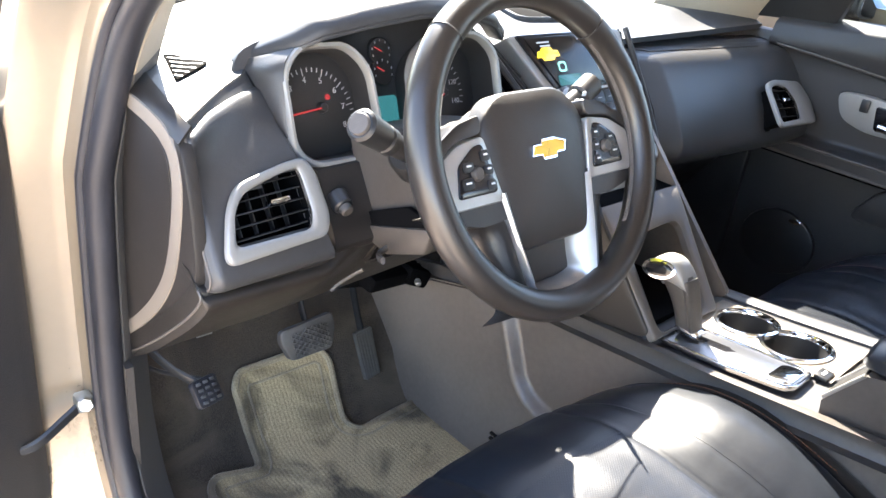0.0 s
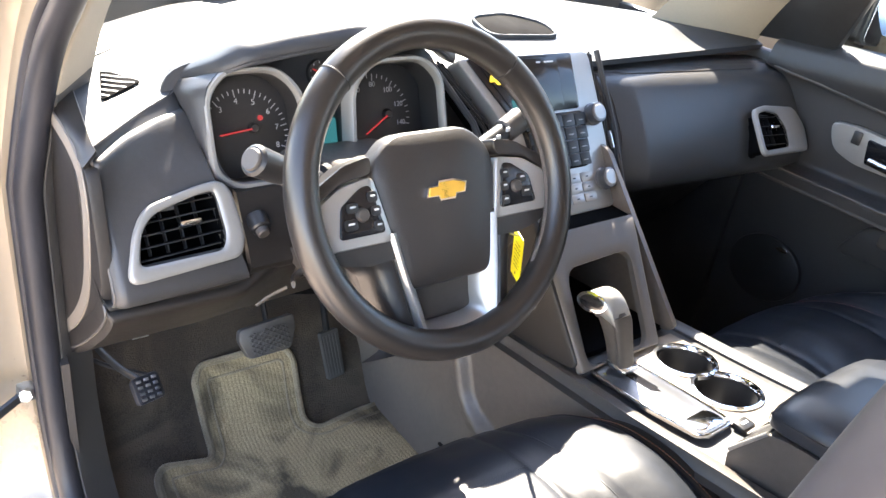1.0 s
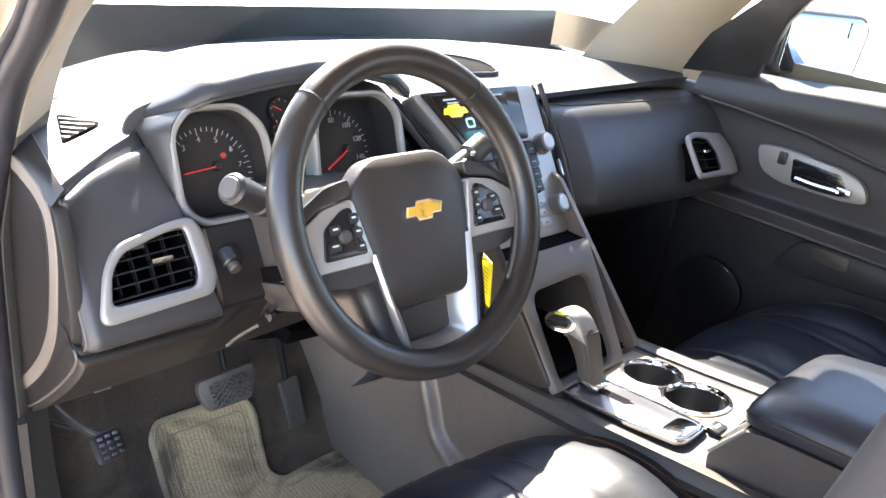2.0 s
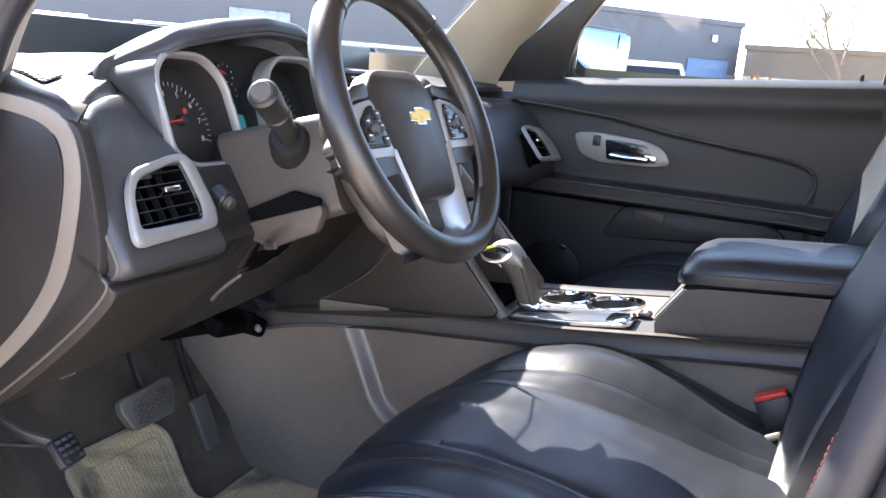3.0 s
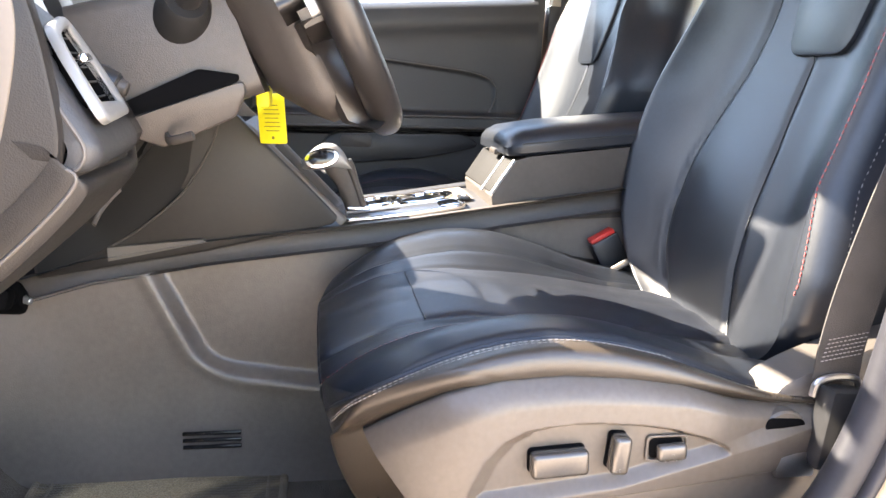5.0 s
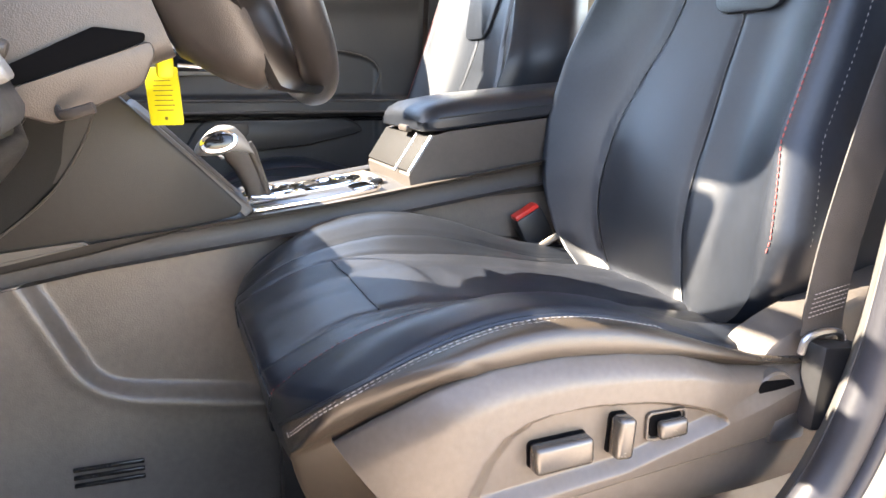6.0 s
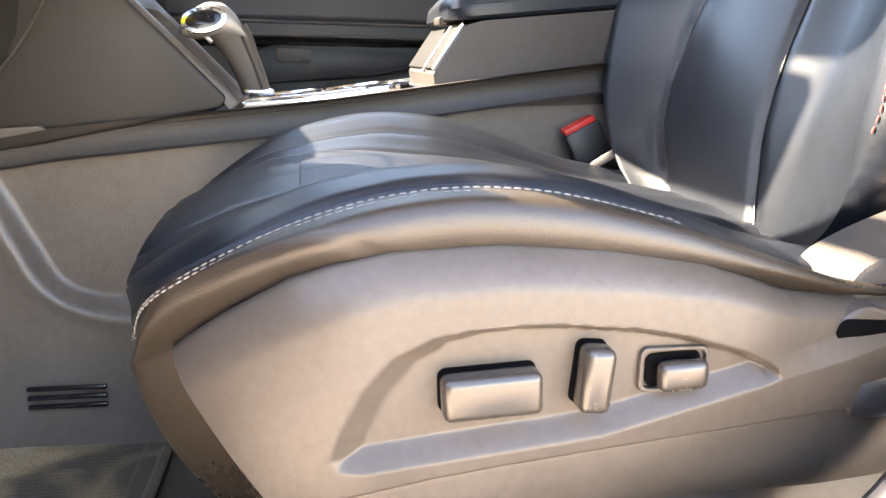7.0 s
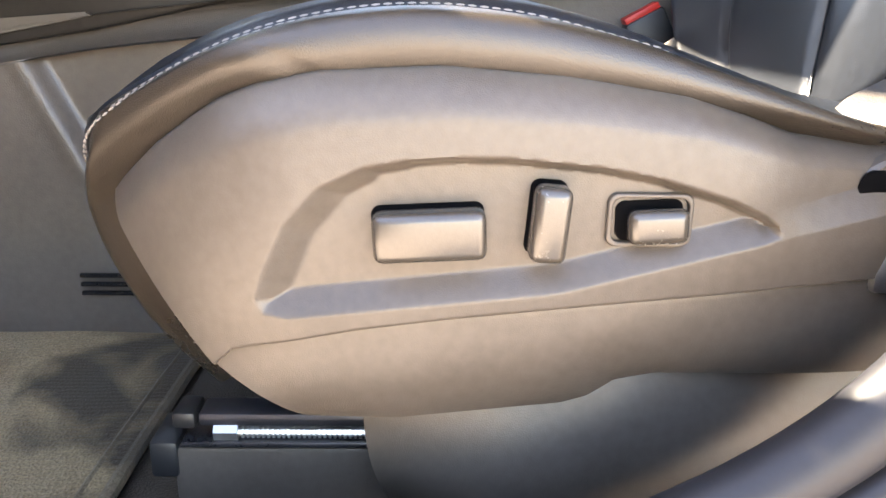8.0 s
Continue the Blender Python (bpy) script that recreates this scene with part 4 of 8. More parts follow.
def gauge(cx, cy, w, h, flip, digits, start, end, needle, out_by, turn, scale_at, R, hub_at):
    """A silver ring, a deep dark well, and the printed face at its bottom."""
    base = [(-w / 2, -h * 0.36), (-w * 0.30, -h / 2), (w * 0.36, -h / 2), (w / 2, -h * 0.30), (w * 0.46, h * 0.28), (w * 0.22, h / 2), (-w * 0.30, h / 2), (-w / 2, h * 0.30)]
    if flip:
        base = [(-x, y) for x, y in base][::-1]
    out = [(p[0] + cx, p[1] + cy) for p in round_poly(base, 0.040, 8)]
    inn = [(cx + (x - cx) * 0.87, cy + (y - cy) * 0.875) for x, y in out]
    floor_out = [(cx + (x - cx) * 0.86, cy + (y - cy) * 0.86) for x, y in out]
    bm = bmesh.new()
    def deep(x, y, z):
        return CL(x, y, z + 0.010 + out_by - turn * (x - cx))
    ringplate(bm, out, inn, deep, 0.026, 0.010)
    ring = part("dial_ring", bm, M["bezel"], cluster, "satin silver ring round a dial")
    bm = bmesh.new()
    loft(bm, [[deep(x, y, 0.016) for x, y in inn], [CL(x, y, FACE) for x, y in floor_out]], True, False)
    part("dial_well", bm, M["dial"], ring)
    bm = bmesh.new()
    slab(bm, floor_out, lambda x, y, z: CL(x, y, z + FACE - 0.003), 0.004, 0.0005)
    part("dial_face", bm, M["dial"], ring, "black dial face")
    sx, sy = scale_at
    bm = bmesh.new()
    n = 4 * (len(digits) - 1)
    for k in range(n + 1):
        a = radians(start + (end - start) * k / n)
        r0 = R * (0.84 if k % 4 == 0 else 0.91)
        c, s_ = math.cos(a), math.sin(a)
        if not inside(floor_out, sx + R * c, sy + R * s_):
            continue
        q = [(r0, -0.0006), (R, -0.0006), (R, 0.0006), (r0, 0.0006)]
        lo = [CL(sx + x * c - y * s_, sy + x * s_ + y * c, FACE + 0.0006) for x, y in q]
        hi = [CL(sx + x * c - y * s_, sy + x * s_ + y * c, FACE + 0.0014) for x, y in q]
        loft(bm, [lo, hi])
    tagged(part("tick_marks", bm, M["dialprint"], ring, "pale tick marks"), kind="stuff")
    for k, d in enumerate(digits):
        a = radians(start + (end - start) * k / (len(digits) - 1))
        dx, dy = sx + math.cos(a) * R * 0.76, sy + math.sin(a) * R * 0.76
        if d and inside(floor_out, dx, dy):
            lettering("numeral", d, 0.0100, lambda x, y, z, dx=dx, dy=dy: CL(dx + x, dy + y, z + FACE + 0.0008), M["dialprint"], ring)
    a = radians(needle)
    hx, hy = hub_at
    bm = bmesh.new()
    tube(bm, [CL(hx + math.cos(a) * 0.004, hy + math.sin(a) * 0.004, FACE + 0.009), CL(hx + math.cos(a) * 0.046, hy + math.sin(a) * 0.046, FACE + 0.008)], 0.0012, 6)
    part("needle", bm, M["redmark"], ring, "red needle")
    bm = bmesh.new()
    cyl(bm, CL(hx, hy, FACE + 0.001), CL(hx, hy, FACE + 0.0085), 0.0075, 0.006, 20, 0.001)
    part("hub", bm, M["dial"], ring)
    return ring


tach = gauge(-0.118, -0.003, 0.138, 0.144, False, ["", "1", "2", "3", "4", "5", "6", "7", "8"], 214, -18, 186, -0.012, 0.07, (-0.122, -0.016), 0.059, (-0.110, -0.006))
speed = gauge(0.077, -0.002, 0.160, 0.146, True, ["", "20", "40", "60", "80", "100", "120", "140"], 218, -12, 212, -0.006, 0.03, (0.066, -0.010), 0.060, (0.088, -0.006))
bm = bmesh.new()
cyl(bm, CL(-0.099, 0.006, FACE + 0.001), CL(-0.099, 0.006, FACE + 0.002), 0.0035, None, 12)
part("warning_light", bm, M["redmark"], tach, "small red warning light")
bm = bmesh.new()
slab(bm, rounded(0.040, 0.060, 0.006), lambda x, y, z: CL(x - 0.014, y - 0.031, z - 0.026), 0.006, 0.001)
info = part("information_display", bm, M["teal"], cluster, "lit teal information display")
lettering("caption", "MPH", 0.0085, lambda x, y, z: CL(x - 0.016, y - 0.040, z - 0.0198), M["tealtext"], info)
bm = bmesh.new()
for k, (w, y) in enumerate(((0.030, -0.048), (0.020, -0.056))):
    rbox(bm, CL(-0.014, y - 0.004, -0.0196), (w, 0.001, 0.003), 0.0003)
part("text_line", bm, M["tealtext"], info)
for k, cy in enumerate((0.030, 0.055)):
    bm = bmesh.new()
    cyl(bm, CL(-0.008, cy, -0.028), CL(-0.008, cy, -0.023), 0.019, 0.018, 28, 0.001)
    small = part("small_dial", bm, M["dial"], cluster, "small black dial")
    bm = bmesh.new()
    for j in range(7):
        a = radians(200 - 37 * j)
        rbox(bm, CL(-0.008 + 0.014 * math.cos(a), cy + 0.014 * math.sin(a), -0.0225), (0.0012, 0.001, 0.003), 0.0002)
    tagged(part("tick_marks", bm, M["dialprint"], small, "pale tick marks"), kind="stuff")
    bm = bmesh.new()
    tube(bm, [CL(-0.008, cy, -0.021), CL(-0.008 - 0.011, cy + 0.006, -0.021)], 0.0008, 6)
    part("needle", bm, M["redmark"], small)

# ---- centre stack ----
stack = thing("centre_stack", (0.0, 0.15, 0.50), "silver-framed centre stack with screen, buttons and knobs", "centre console")
ST = basis((0.0, 0.212, 0.645), (1, 0, 0), (0, 0.56, 0.828))
bm = bmesh.new()
_so = round_poly([(-0.094, -0.118), (0.094, -0.118), (0.105, -0.070), (0.108, 0.050), (0.108, 0.139), (-0.165, 0.139), (-0.108, 0.045), (-0.104, -0.070)], 0.016, 6)
slab(bm, [(p[0], p[1]) for p in _so], lambda x, y, z: ST(x, y, z - 0.03), 0.030, 0.004)
part("housing", bm, M["silver"], stack, "silver-painted stack face")
bm = bmesh.new()
slab(bm, [(p[0], p[1]) for p in round_poly([(-0.090, 0.047), (0.058, 0.047), (0.064, 0.136), (-0.148, 0.136)], 0.006)], lambda x, y, z: ST(x, y, z), 0.003, 0.001)
scr = part("screen_frame", bm, M["gloss"], stack, "gloss black screen surround")
bm = bmesh.new()
slab(bm, [(p[0], p[1]) for p in round_poly([(-0.082, 0.052), (0.024, 0.052), (0.030, 0.131), (-0.132, 0.131)], 0.003)], lambda x, y, z: ST(x, y, z + 0.0032), 0.0015, 0.0004)
disp = part("display", bm, M["screen"], scr, "lit colour display")
bm = bmesh.new()
slab(bm, [(p[0], p[1]) for p in round_poly([(-0.026, -0.005), (-0.015, -0.005), (-0.012, -0.010), (0.011, -0.010), (0.014, -0.005), (0.026, -0.005), (0.022, 0.005), (0.012, 0.005), (0.010, 0.010), (-0.012, 0.010), (-0.015, 0.005), (-0.022, 0.005)], 0.001, 1)], lambda x, y, z: ST(x - 0.090, y + 0.104, z + 0.0048), 0.0006, 0.0002)
part("badge_shape", bm, glow_material("screen_gold", (0.75, 0.55, 0.04), 0.10), disp, "gold emblem shape on the display")
bm = bmesh.new()
ringplate(bm, rounded(0.018, 0.016, 0.004, 4), rounded(0.012, 0.010, 0.003, 4), lambda x, y, z: ST(x - 0.066, y + 0.083, z + 0.0048), 0.0006, 0.0002)
part("lit_shape", bm, M["tealtext"], disp, "pale teal ring shape")
bm = bmesh.new()
slab(bm, rounded(0.052, 0.016, 0.003), lambda x, y, z: ST(x - 0.056, y + 0.062, z + 0.0048), 0.0004, 0.0002)
part("lit_band", bm, M["teal"], disp, "dim teal band at the foot of the display")
for w, x0, y0 in ((0.028, -0.095, 0.122), (0.022, -0.092, 0.1165), (0.009, -0.012, 0.1235), (0.020, 0.010, 0.1235)):
    bm = bmesh.new()
    slab(bm, rounded(w, 0.0026, 0.001), lambda x, y, z: ST(x + x0, y + y0, z + 0.0048), 0.0005, 0.0002)
    part("text_bar", bm, M["white"], disp)
bm = bmesh.new()
slab(bm, [(p[0], p[1]) for p in round_poly([(-0.062, -0.046), (0.056, -0.046), (0.066, 0.043), (-0.074, 0.043)], 0.014)], lambda x, y, z: ST(x, y, z), 0.003, 0.001)
keys = part("key_field", bm, M["gloss"], stack, "black key field")
for r in range(4):
    for c in range(5):
        bm = bmesh.new()
        w = 0.0215 + 0.0012 * r
        x0, y0 = (c - 2) * (w + 0.0012), -0.034 + 0.0212 * r
        slab(bm, rounded(w, 0.0195, 0.002, 3), lambda x, y, z: ST(x + x0, y + y0, z + 0.003), 0.0022, 0.0006)
        key = part("button", bm, M["black"], keys)
        bm = bmesh.new()
        slab(bm, rounded(0.010, 0.0016, 0.0006, 2), lambda x, y, z: ST(x + x0, y + y0 - 0.002, z + 0.0052), 0.0003, 0.0001)
        part("button_mark", bm, M["bezel"], key)


def stack_knob(name, x0, y0, r):
    """A short chrome-edged knob with a fluted grip and a flat cap."""
    n = 48
    bm = bmesh.new()
    rings = []
    for q, z in ((1.12, 0.0), (1.12, 0.002), (1.0, 0.0035), (1.0, 0.013), (0.97, 0.0155), (0.84, 0.0165)):
        rings.append([ST(x0 + r * q * (1 - (0.035 if 0.003 < z < 0.014 and i % 2 else 0)) * math.cos(2 * math.pi * i / n), y0 + r * q * (1 - (0.035 if 0.003 < z < 0.014 and i % 2 else 0)) * math.sin(2 * math.pi * i / n), z) for i in range(n)])
    loft(bm, rings)
    kn = part(name, bm, M["platetrim"], stack, "fluted satin-chrome rotary knob", 30)
    bm = bmesh.new()
    cyl(bm, ST(x0, y0, 0.0164), ST(x0, y0, 0.0180), r * 0.78, r * 0.74, 32, 0.0006)
    part("knob_cap", bm, M["silver"], kn, "silver knob cap")


for sx in (-1, 1):
    stack_knob("volume_knob", sx * 0.086, 0.034, 0.0165)
    stack_knob("climate_knob", sx * 0.080, -0.071, 0.0165)
for r in range(3):
    for c in range(4):
        bm = bmesh.new()
        x0, y0 = (c - 1.5) * 0.0285, -0.062 - 0.0165 * r
        slab(bm, rounded(0.0272, 0.0148, 0.003, 3), lambda x, y, z: ST(x + x0, y + y0, z), 0.0012, 0.0005)
        btn = part("climate_button", bm, M["silver"], stack, "flat silver climate button")
        bm = bmesh.new()
        slab(bm, rounded(0.006, 0.0022, 0.0008, 2), lambda x, y, z: ST(x + x0, y + y0, z + 0.0012), 0.0003, 0.0001)
        part("button_mark", bm, M["black"], btn)
for sx in (-1, 1):
    bm = bmesh.new()
    lo, hi, mid = ((0.104, 0.128), (0.109, 0.136), (0.108, 0.138)) if sx > 0 else ((0.108, 0.128), (0.170, 0.200), (0.112, 0.145))
    V0, V1 = -0.095, 0.140

    def rim_x(f, side):
        if sx > 0:
            return lerp(((0.0, lo[side]), (0.45, mid[side]), (1.0, hi[side])), f)
        return -lerp(((0.0, lo[side]), (0.58, mid[side]), (1.0, hi[side])), f)

    out = [(rim_x(k / 12, 0), V0 + (V1 - V0) * k / 12) for k in range(13)] + [(rim_x(1 - k / 12, 1), V1 - (V1 - V0) * k / 12) for k in range(13)]
    # flat near-black sheet for the shade inside the side vent
    loft(bm, [[ST(x, y, z) for x, y in out] for z in (-0.034, -0.024)])
    bmesh.ops.triangulate(bm, faces=[f for f in bm.faces if len(f.verts) > 4])
    side_vent = part("side_vent", bm, M["hollow"], stack, "tall side vent, its shade a near-black sheet")
    for k in range(5):
        f = 0.10 + 0.16 * k
        bm = bmesh.new()
        tube(bm, [ST(rim_x(min(1, g), 0) + (rim_x(min(1, g), 1) - rim_x(min(1, g), 0)) * (0.25 + 0.5 * (g - f) / 0.45), V0 + (V1 - V0) * min(1, g), -0.014) for g in (f, f + 0.1, f + 0.2, f + 0.3, min(0.98, f + 0.42))], 0.0020, 6)
        part("slat", bm, M["black"], side_vent)
    bm = bmesh.new()
    tube(bm, [ST(rim_x(k / 10, 1) + sx * 0.003, V0 + (V1 - V0) * k / 10, -0.010) for k in range(11)], 0.0050, 8)
    part("vent_edge", bm, M["dash"], side_vent, "rounded black outer edge")
    bm = bmesh.new()
    f = 0.36
    rbox(bm, ST((rim_x(f, 0) + rim_x(f, 1)) / 2, V0 + (V1 - V0) * f, -0.006), (0.004, 0.010, 0.030), 0.0015, Euler((-0.6, 0, 0)).to_matrix())
    part("vent_tab", bm, M["chrome"], side_vent, "bright vent slider")

# ---- steering column ----
column = thing("steering_column", (-0.388, 0.16, 0.55), "dark plastic steering column shroud with two stalks", "steering column")


def shroud(f, w, h, up):
    c = Vector((-0.388, 0.045 + 0.175 * f, 0.668 - 0.055 * f))
    place = basis(c, (1, 0, 0), (0, 0.35, 0.936))
    return [place(x, y + up) for x, y in rounded(w, h, 0.016, 6)]


bm = bmesh.new()
loft(bm, [shroud(f, 0.118 + 0.030 * f + 0.01 * math.sin(math.pi * f), 0.118 + 0.016 * f, 0.0) for f in (0.195, 0.24, 0.35, 0.6, 0.85, 1.0)])
part("shroud", bm, M["plastic"], column, "brown-black column shroud")
# the gap is a slab on the shroud, coloured as its shade
bm = bmesh.new()
_p = basis((-0.466, 0.132, 0.603), (0, -1, 0.33), (0, 0.33, 1))
slab(bm, [(p[0], p[1]) for p in round_poly([(-0.064, -0.010), (-0.03, -0.012), (0.050, -0.008), (0.053, -0.002), (0.018, 0.014), (-0.060, 0.004)], 0.003)], lambda x, y, z: _p(x, y, 0) + Vector((0.004 - z, 0, 0)), 0.006, 0.001)
part("shroud_gap", bm, M["hollow"], column, "near-black slab for the shaded gap between the shroud halves")
bm = bmesh.new()
slab(bm, [(p[0], p[1]) for p in round_poly([(-0.066, -0.012), (0.055, -0.0085), (0.054, -0.020), (0.036, -0.040), (-0.040, -0.048), (-0.064, -0.030)], 0.006)], lambda x, y, z: _p(x, y, 0) + Vector((0.006 - z + 0.25 * max(0.0, -0.02 - y), 0, 0)), 0.011, 0.003)
part("shroud_lip", bm, M["plastic"], column, "lower half of the shroud standing proud")
bm = bmesh.new()
tube(bm, spline([(-0.440, 0.150, 0.566), (-0.470, 0.150, 0.556), (-0.484, 0.143, 0.554), (-0.494, 0.122, 0.560)], 16), 0.0045, 10, flat=0.6)
part("tilt_lever", bm, M["plastic"], column, "grey tilt lever")
bm = bmesh.new()
tube(bm, spline([(-0.430, 0.142, 0.662), (-0.468, 0.127, 0.685), (-0.511, 0.108, 0.708)], 10), 0.0125, 14)
stalk = part("indicator_stalk", bm, M["black"], column, "black turn-signal stalk")
bm = bmesh.new()
cyl(bm, (-0.509, 0.109, 0.707), (-0.522, 0.105, 0.715), 0.0150, 0.0150, 28, 0.002)
cyl(bm, (-0.523, 0.1047, 0.7155), (-0.561, 0.093, 0.738), 0.0152, 0.0165, 28, 0.003)
part("light_switch", bm, M["black"], stalk, "ribbed round switch end")
bm = bmesh.new()
cyl(bm, (-0.5605, 0.0931, 0.7377), (-0.5640, 0.0920, 0.7398), 0.0118, 0.0112, 24, 0.0008)
part("switch_cap", bm, M["plastic"], stalk)
bm = bmesh.new()
cyl(bm, (-0.436, 0.140, 0.664), (-0.470, 0.127, 0.685), 0.030, 0.024, 28, 0.004)
part("stalk_boot", bm, M["dimblack"], stalk, "dark oval boot at the stalk's root")
bm = bmesh.new()
tube(bm, spline([(-0.330, 0.070, 0.690), (-0.285, 0.080, 0.715), (-0.235, 0.088, 0.735)], 10), 0.0115, 14)
stalk = part("wiper_stalk", bm, M["black"], column, "black wiper stalk with white symbols")
bm = bmesh.new()
cyl(bm, (-0.240, 0.087, 0.733), (-0.208, 0.093, 0.746), 0.0150, 0.0155, 24, 0.003)
part("wiper_switch", bm, M["plastic"], stalk)
bm = bmesh.new()
for k in range(4):
    rbox(bm, (-0.292 + 0.016 * k, 0.066 + 0.003 * k, 0.722 + 0.0065 * k), (0.006, 0.002, 0.005), 0.0005)
part("symbols", bm, M["white"], stalk, "white printed symbols")
bm = bmesh.new()
cyl(bm, (-0.322, 0.085, 0.625), (-0.306, 0.078, 0.622), 0.017, 0.015, 24, 0.002)
part("ignition_lock", bm, M["black"], column, "black ignition lock with key")

tag = thing("key_tag", (-0.325, 0.045, 0.54), "bright yellow paper key tag hanging from the ignition", "key tag")
bm = bmesh.new()
_kt = basis((-0.193, 0.066, 0.560), (-0.42, -0.90, 0.03), (-0.07, 0.02, 0.99))
slab(bm, rounded(0.040, 0.066, 0.003, 3), lambda x, y, z: _kt(x, y, z), 0.0012, 0.0003)
card = part("card", bm, M["yellow"], tag)
bm = bmesh.new()
for k in range(7):
    slab(bm, rounded(0.020 + 0.004 * ((k * 7) % 3) / 2, 0.0010, 0.0004, 2), lambda x, y, z: _kt(x, y + 0.018 - 0.0056 * k, z + 0.0012), 0.0003, 0.0001)
slab(bm, rounded(0.004, 0.004, 0.0018, 4), lambda x, y, z: _kt(x, y - 0.025, z + 0.0012), 0.0003, 0.0001)
part("print_bars", bm, M["ink"], card, "dark printed lines")
bm = bmesh.new()
tube(bm, spline([_kt(0, 0.030, 0.001), (-0.250, 0.068, 0.612), (-0.306, 0.078, 0.622)], 10), 0.0012, 6)
part("key_ring", bm, M["steel"], tag)
bm = bmesh.new()
rbox(bm, (-0.338, 0.066, 0.594), (0.050, 0.016, 0.026), 0.005)
part("key_head", bm, M["yellow"], tag, "yellow key cover")

# ---- steering wheel ----
WC = Vector((-0.3877, 0.0047, 0.7169))
wheel = thing("steering_wheel", tuple(WC), "black leather steering wheel with silver spokes and gold emblem", "steering wheel")
WH = basis(WC, (1, 0, 0), (0, math.sin(radians(27)), math.cos(radians(27))))
WR, Wr = 0.162, 0.0165


def on_rim(a, b, r=Wr):
    c = WR + r * 1.0 * math.cos(b)
    return WH(c * math.sin(a), c * math.cos(a), r * 1.08 * math.sin(b))


bm = bmesh.new()
vs = [[bm.verts.new(on_rim(2 * math.pi * i / 120, 2 * math.pi * j / 20)) for j in range(20)] for i in range(120)]
for i in range(120):
    for j in range(20):
        bm.faces.new((vs[i][j], vs[(i + 1) % 120][j], vs[(i + 1) % 120][(j + 1) % 20], vs[i][(j + 1) % 20]))
rim = part("rim", bm, M["wheel"], wheel, "smooth black leather rim")
for a in (-0.72, 0.72):
    bm = bmesh.new()
    tube(bm, [on_rim(radians(0) + a, 2 * math.pi * j / 24, Wr + 0.0002) for j in range(24)], 0.0009, 6, closed=True)
    part("rim_seam", bm, M["black"], rim)
bm = bmesh.new()
for a0 in np.linspace(0.80, 2.3, 120):
    for s_ in (-1, 1):
        p, q = on_rim(a0 * s_, radians(172), Wr + 0.0004), on_rim((a0 + 0.008) * s_, radians(188), Wr + 0.0004)
        loft(bm, [[p + Vector((dx, 0, dz)) for dx, dz in ((-0.0005, 0), (0, 0.0005), (0.0005, 0), (0, -0.0005))], [q + Vector((dx, 0, dz)) for dx, dz in ((-0.0005, 0), (0, 0.0005), (0.0005, 0), (0, -0.0005))]])
tagged(part("rim_stitching", bm, M["thread"], rim, "grey lacing inside the rim"), kind="stuff")


def mirrored(pts):
    return [(-x, y) for x, y in pts][::-1]


def wheel_piece(name, pts, r, z0, depth, mat, parent, label="", edge=0.004, dome=0.0):
    bm = bmesh.new()
    out = [(p[0], p[1]) for p in round_poly(pts, r, 5)]
    cx, cy = sum(p[0] for p in out) / len(out), sum(p[1] for p in out) / len(out)
    rings = []
    for z, s in ((-0.010, 1.0), (depth - edge, 1.0), (depth - edge * 0.35, 0.985), (depth, 0.955), (depth + dome * 0.5, 0.75), (depth + dome * 0.85, 0.45), (depth + dome, 0.15)):
        rings.append([WH(cx + (x - cx) * s, cy + (y - cy) * s, z0 + z) for x, y in out])
    loft(bm, rings)
    return part(name, bm, mat, parent, label)


PAD = [(-0.080, 0.034), (-0.050, 0.064), (0.050, 0.064), (0.080, 0.034), (0.074, -0.030), (0.058, -0.098), (-0.058, -0.098), (-0.074, -0.030)]
wheel_piece("core", [(-0.145, -0.02), (-0.07, 0.03), (0.07, 0.03), (0.145, -0.02), (0.07, -0.05), (-0.07, -0.05)], 0.02, -0.040, 0.014, M["wheel"], wheel)
pad = wheel_piece("airbag_cover", PAD, 0.018, -0.024, 0.016, M["airbag"], wheel, "domed grained black airbag cover", 0.008, 0.010)
bm = bmesh.new()
for k in range(6):
    slab(bm, rounded(0.0036, 0.0046, 0.001, 2), lambda x, y, z: WH(x - 0.012 + 0.0052 * k, y - 0.068, z - 0.0052), 0.0008, 0.0002)
part("embossed_bars", bm, M["plastic"], pad)
LEFT_SPOKE = [(-0.153, -0.042), (-0.149, 0.002), (-0.118, 0.020), (-0.080, 0.026), (-0.066, -0.042)]
SPOKE_TOP = [(-0.152, 0.002), (-0.118, 0.022), (-0.080, 0.028), (-0.078, 0.046), (-0.110, 0.040), (-0.150, 0.018)]
for pts in (SPOKE_TOP, mirrored(SPOKE_TOP)):
    wheel_piece("spoke_cover", pts, 0.006, -0.020, 0.015, M["wheel"], wheel, "smooth black upper spoke cover", 0.005, 0.001)
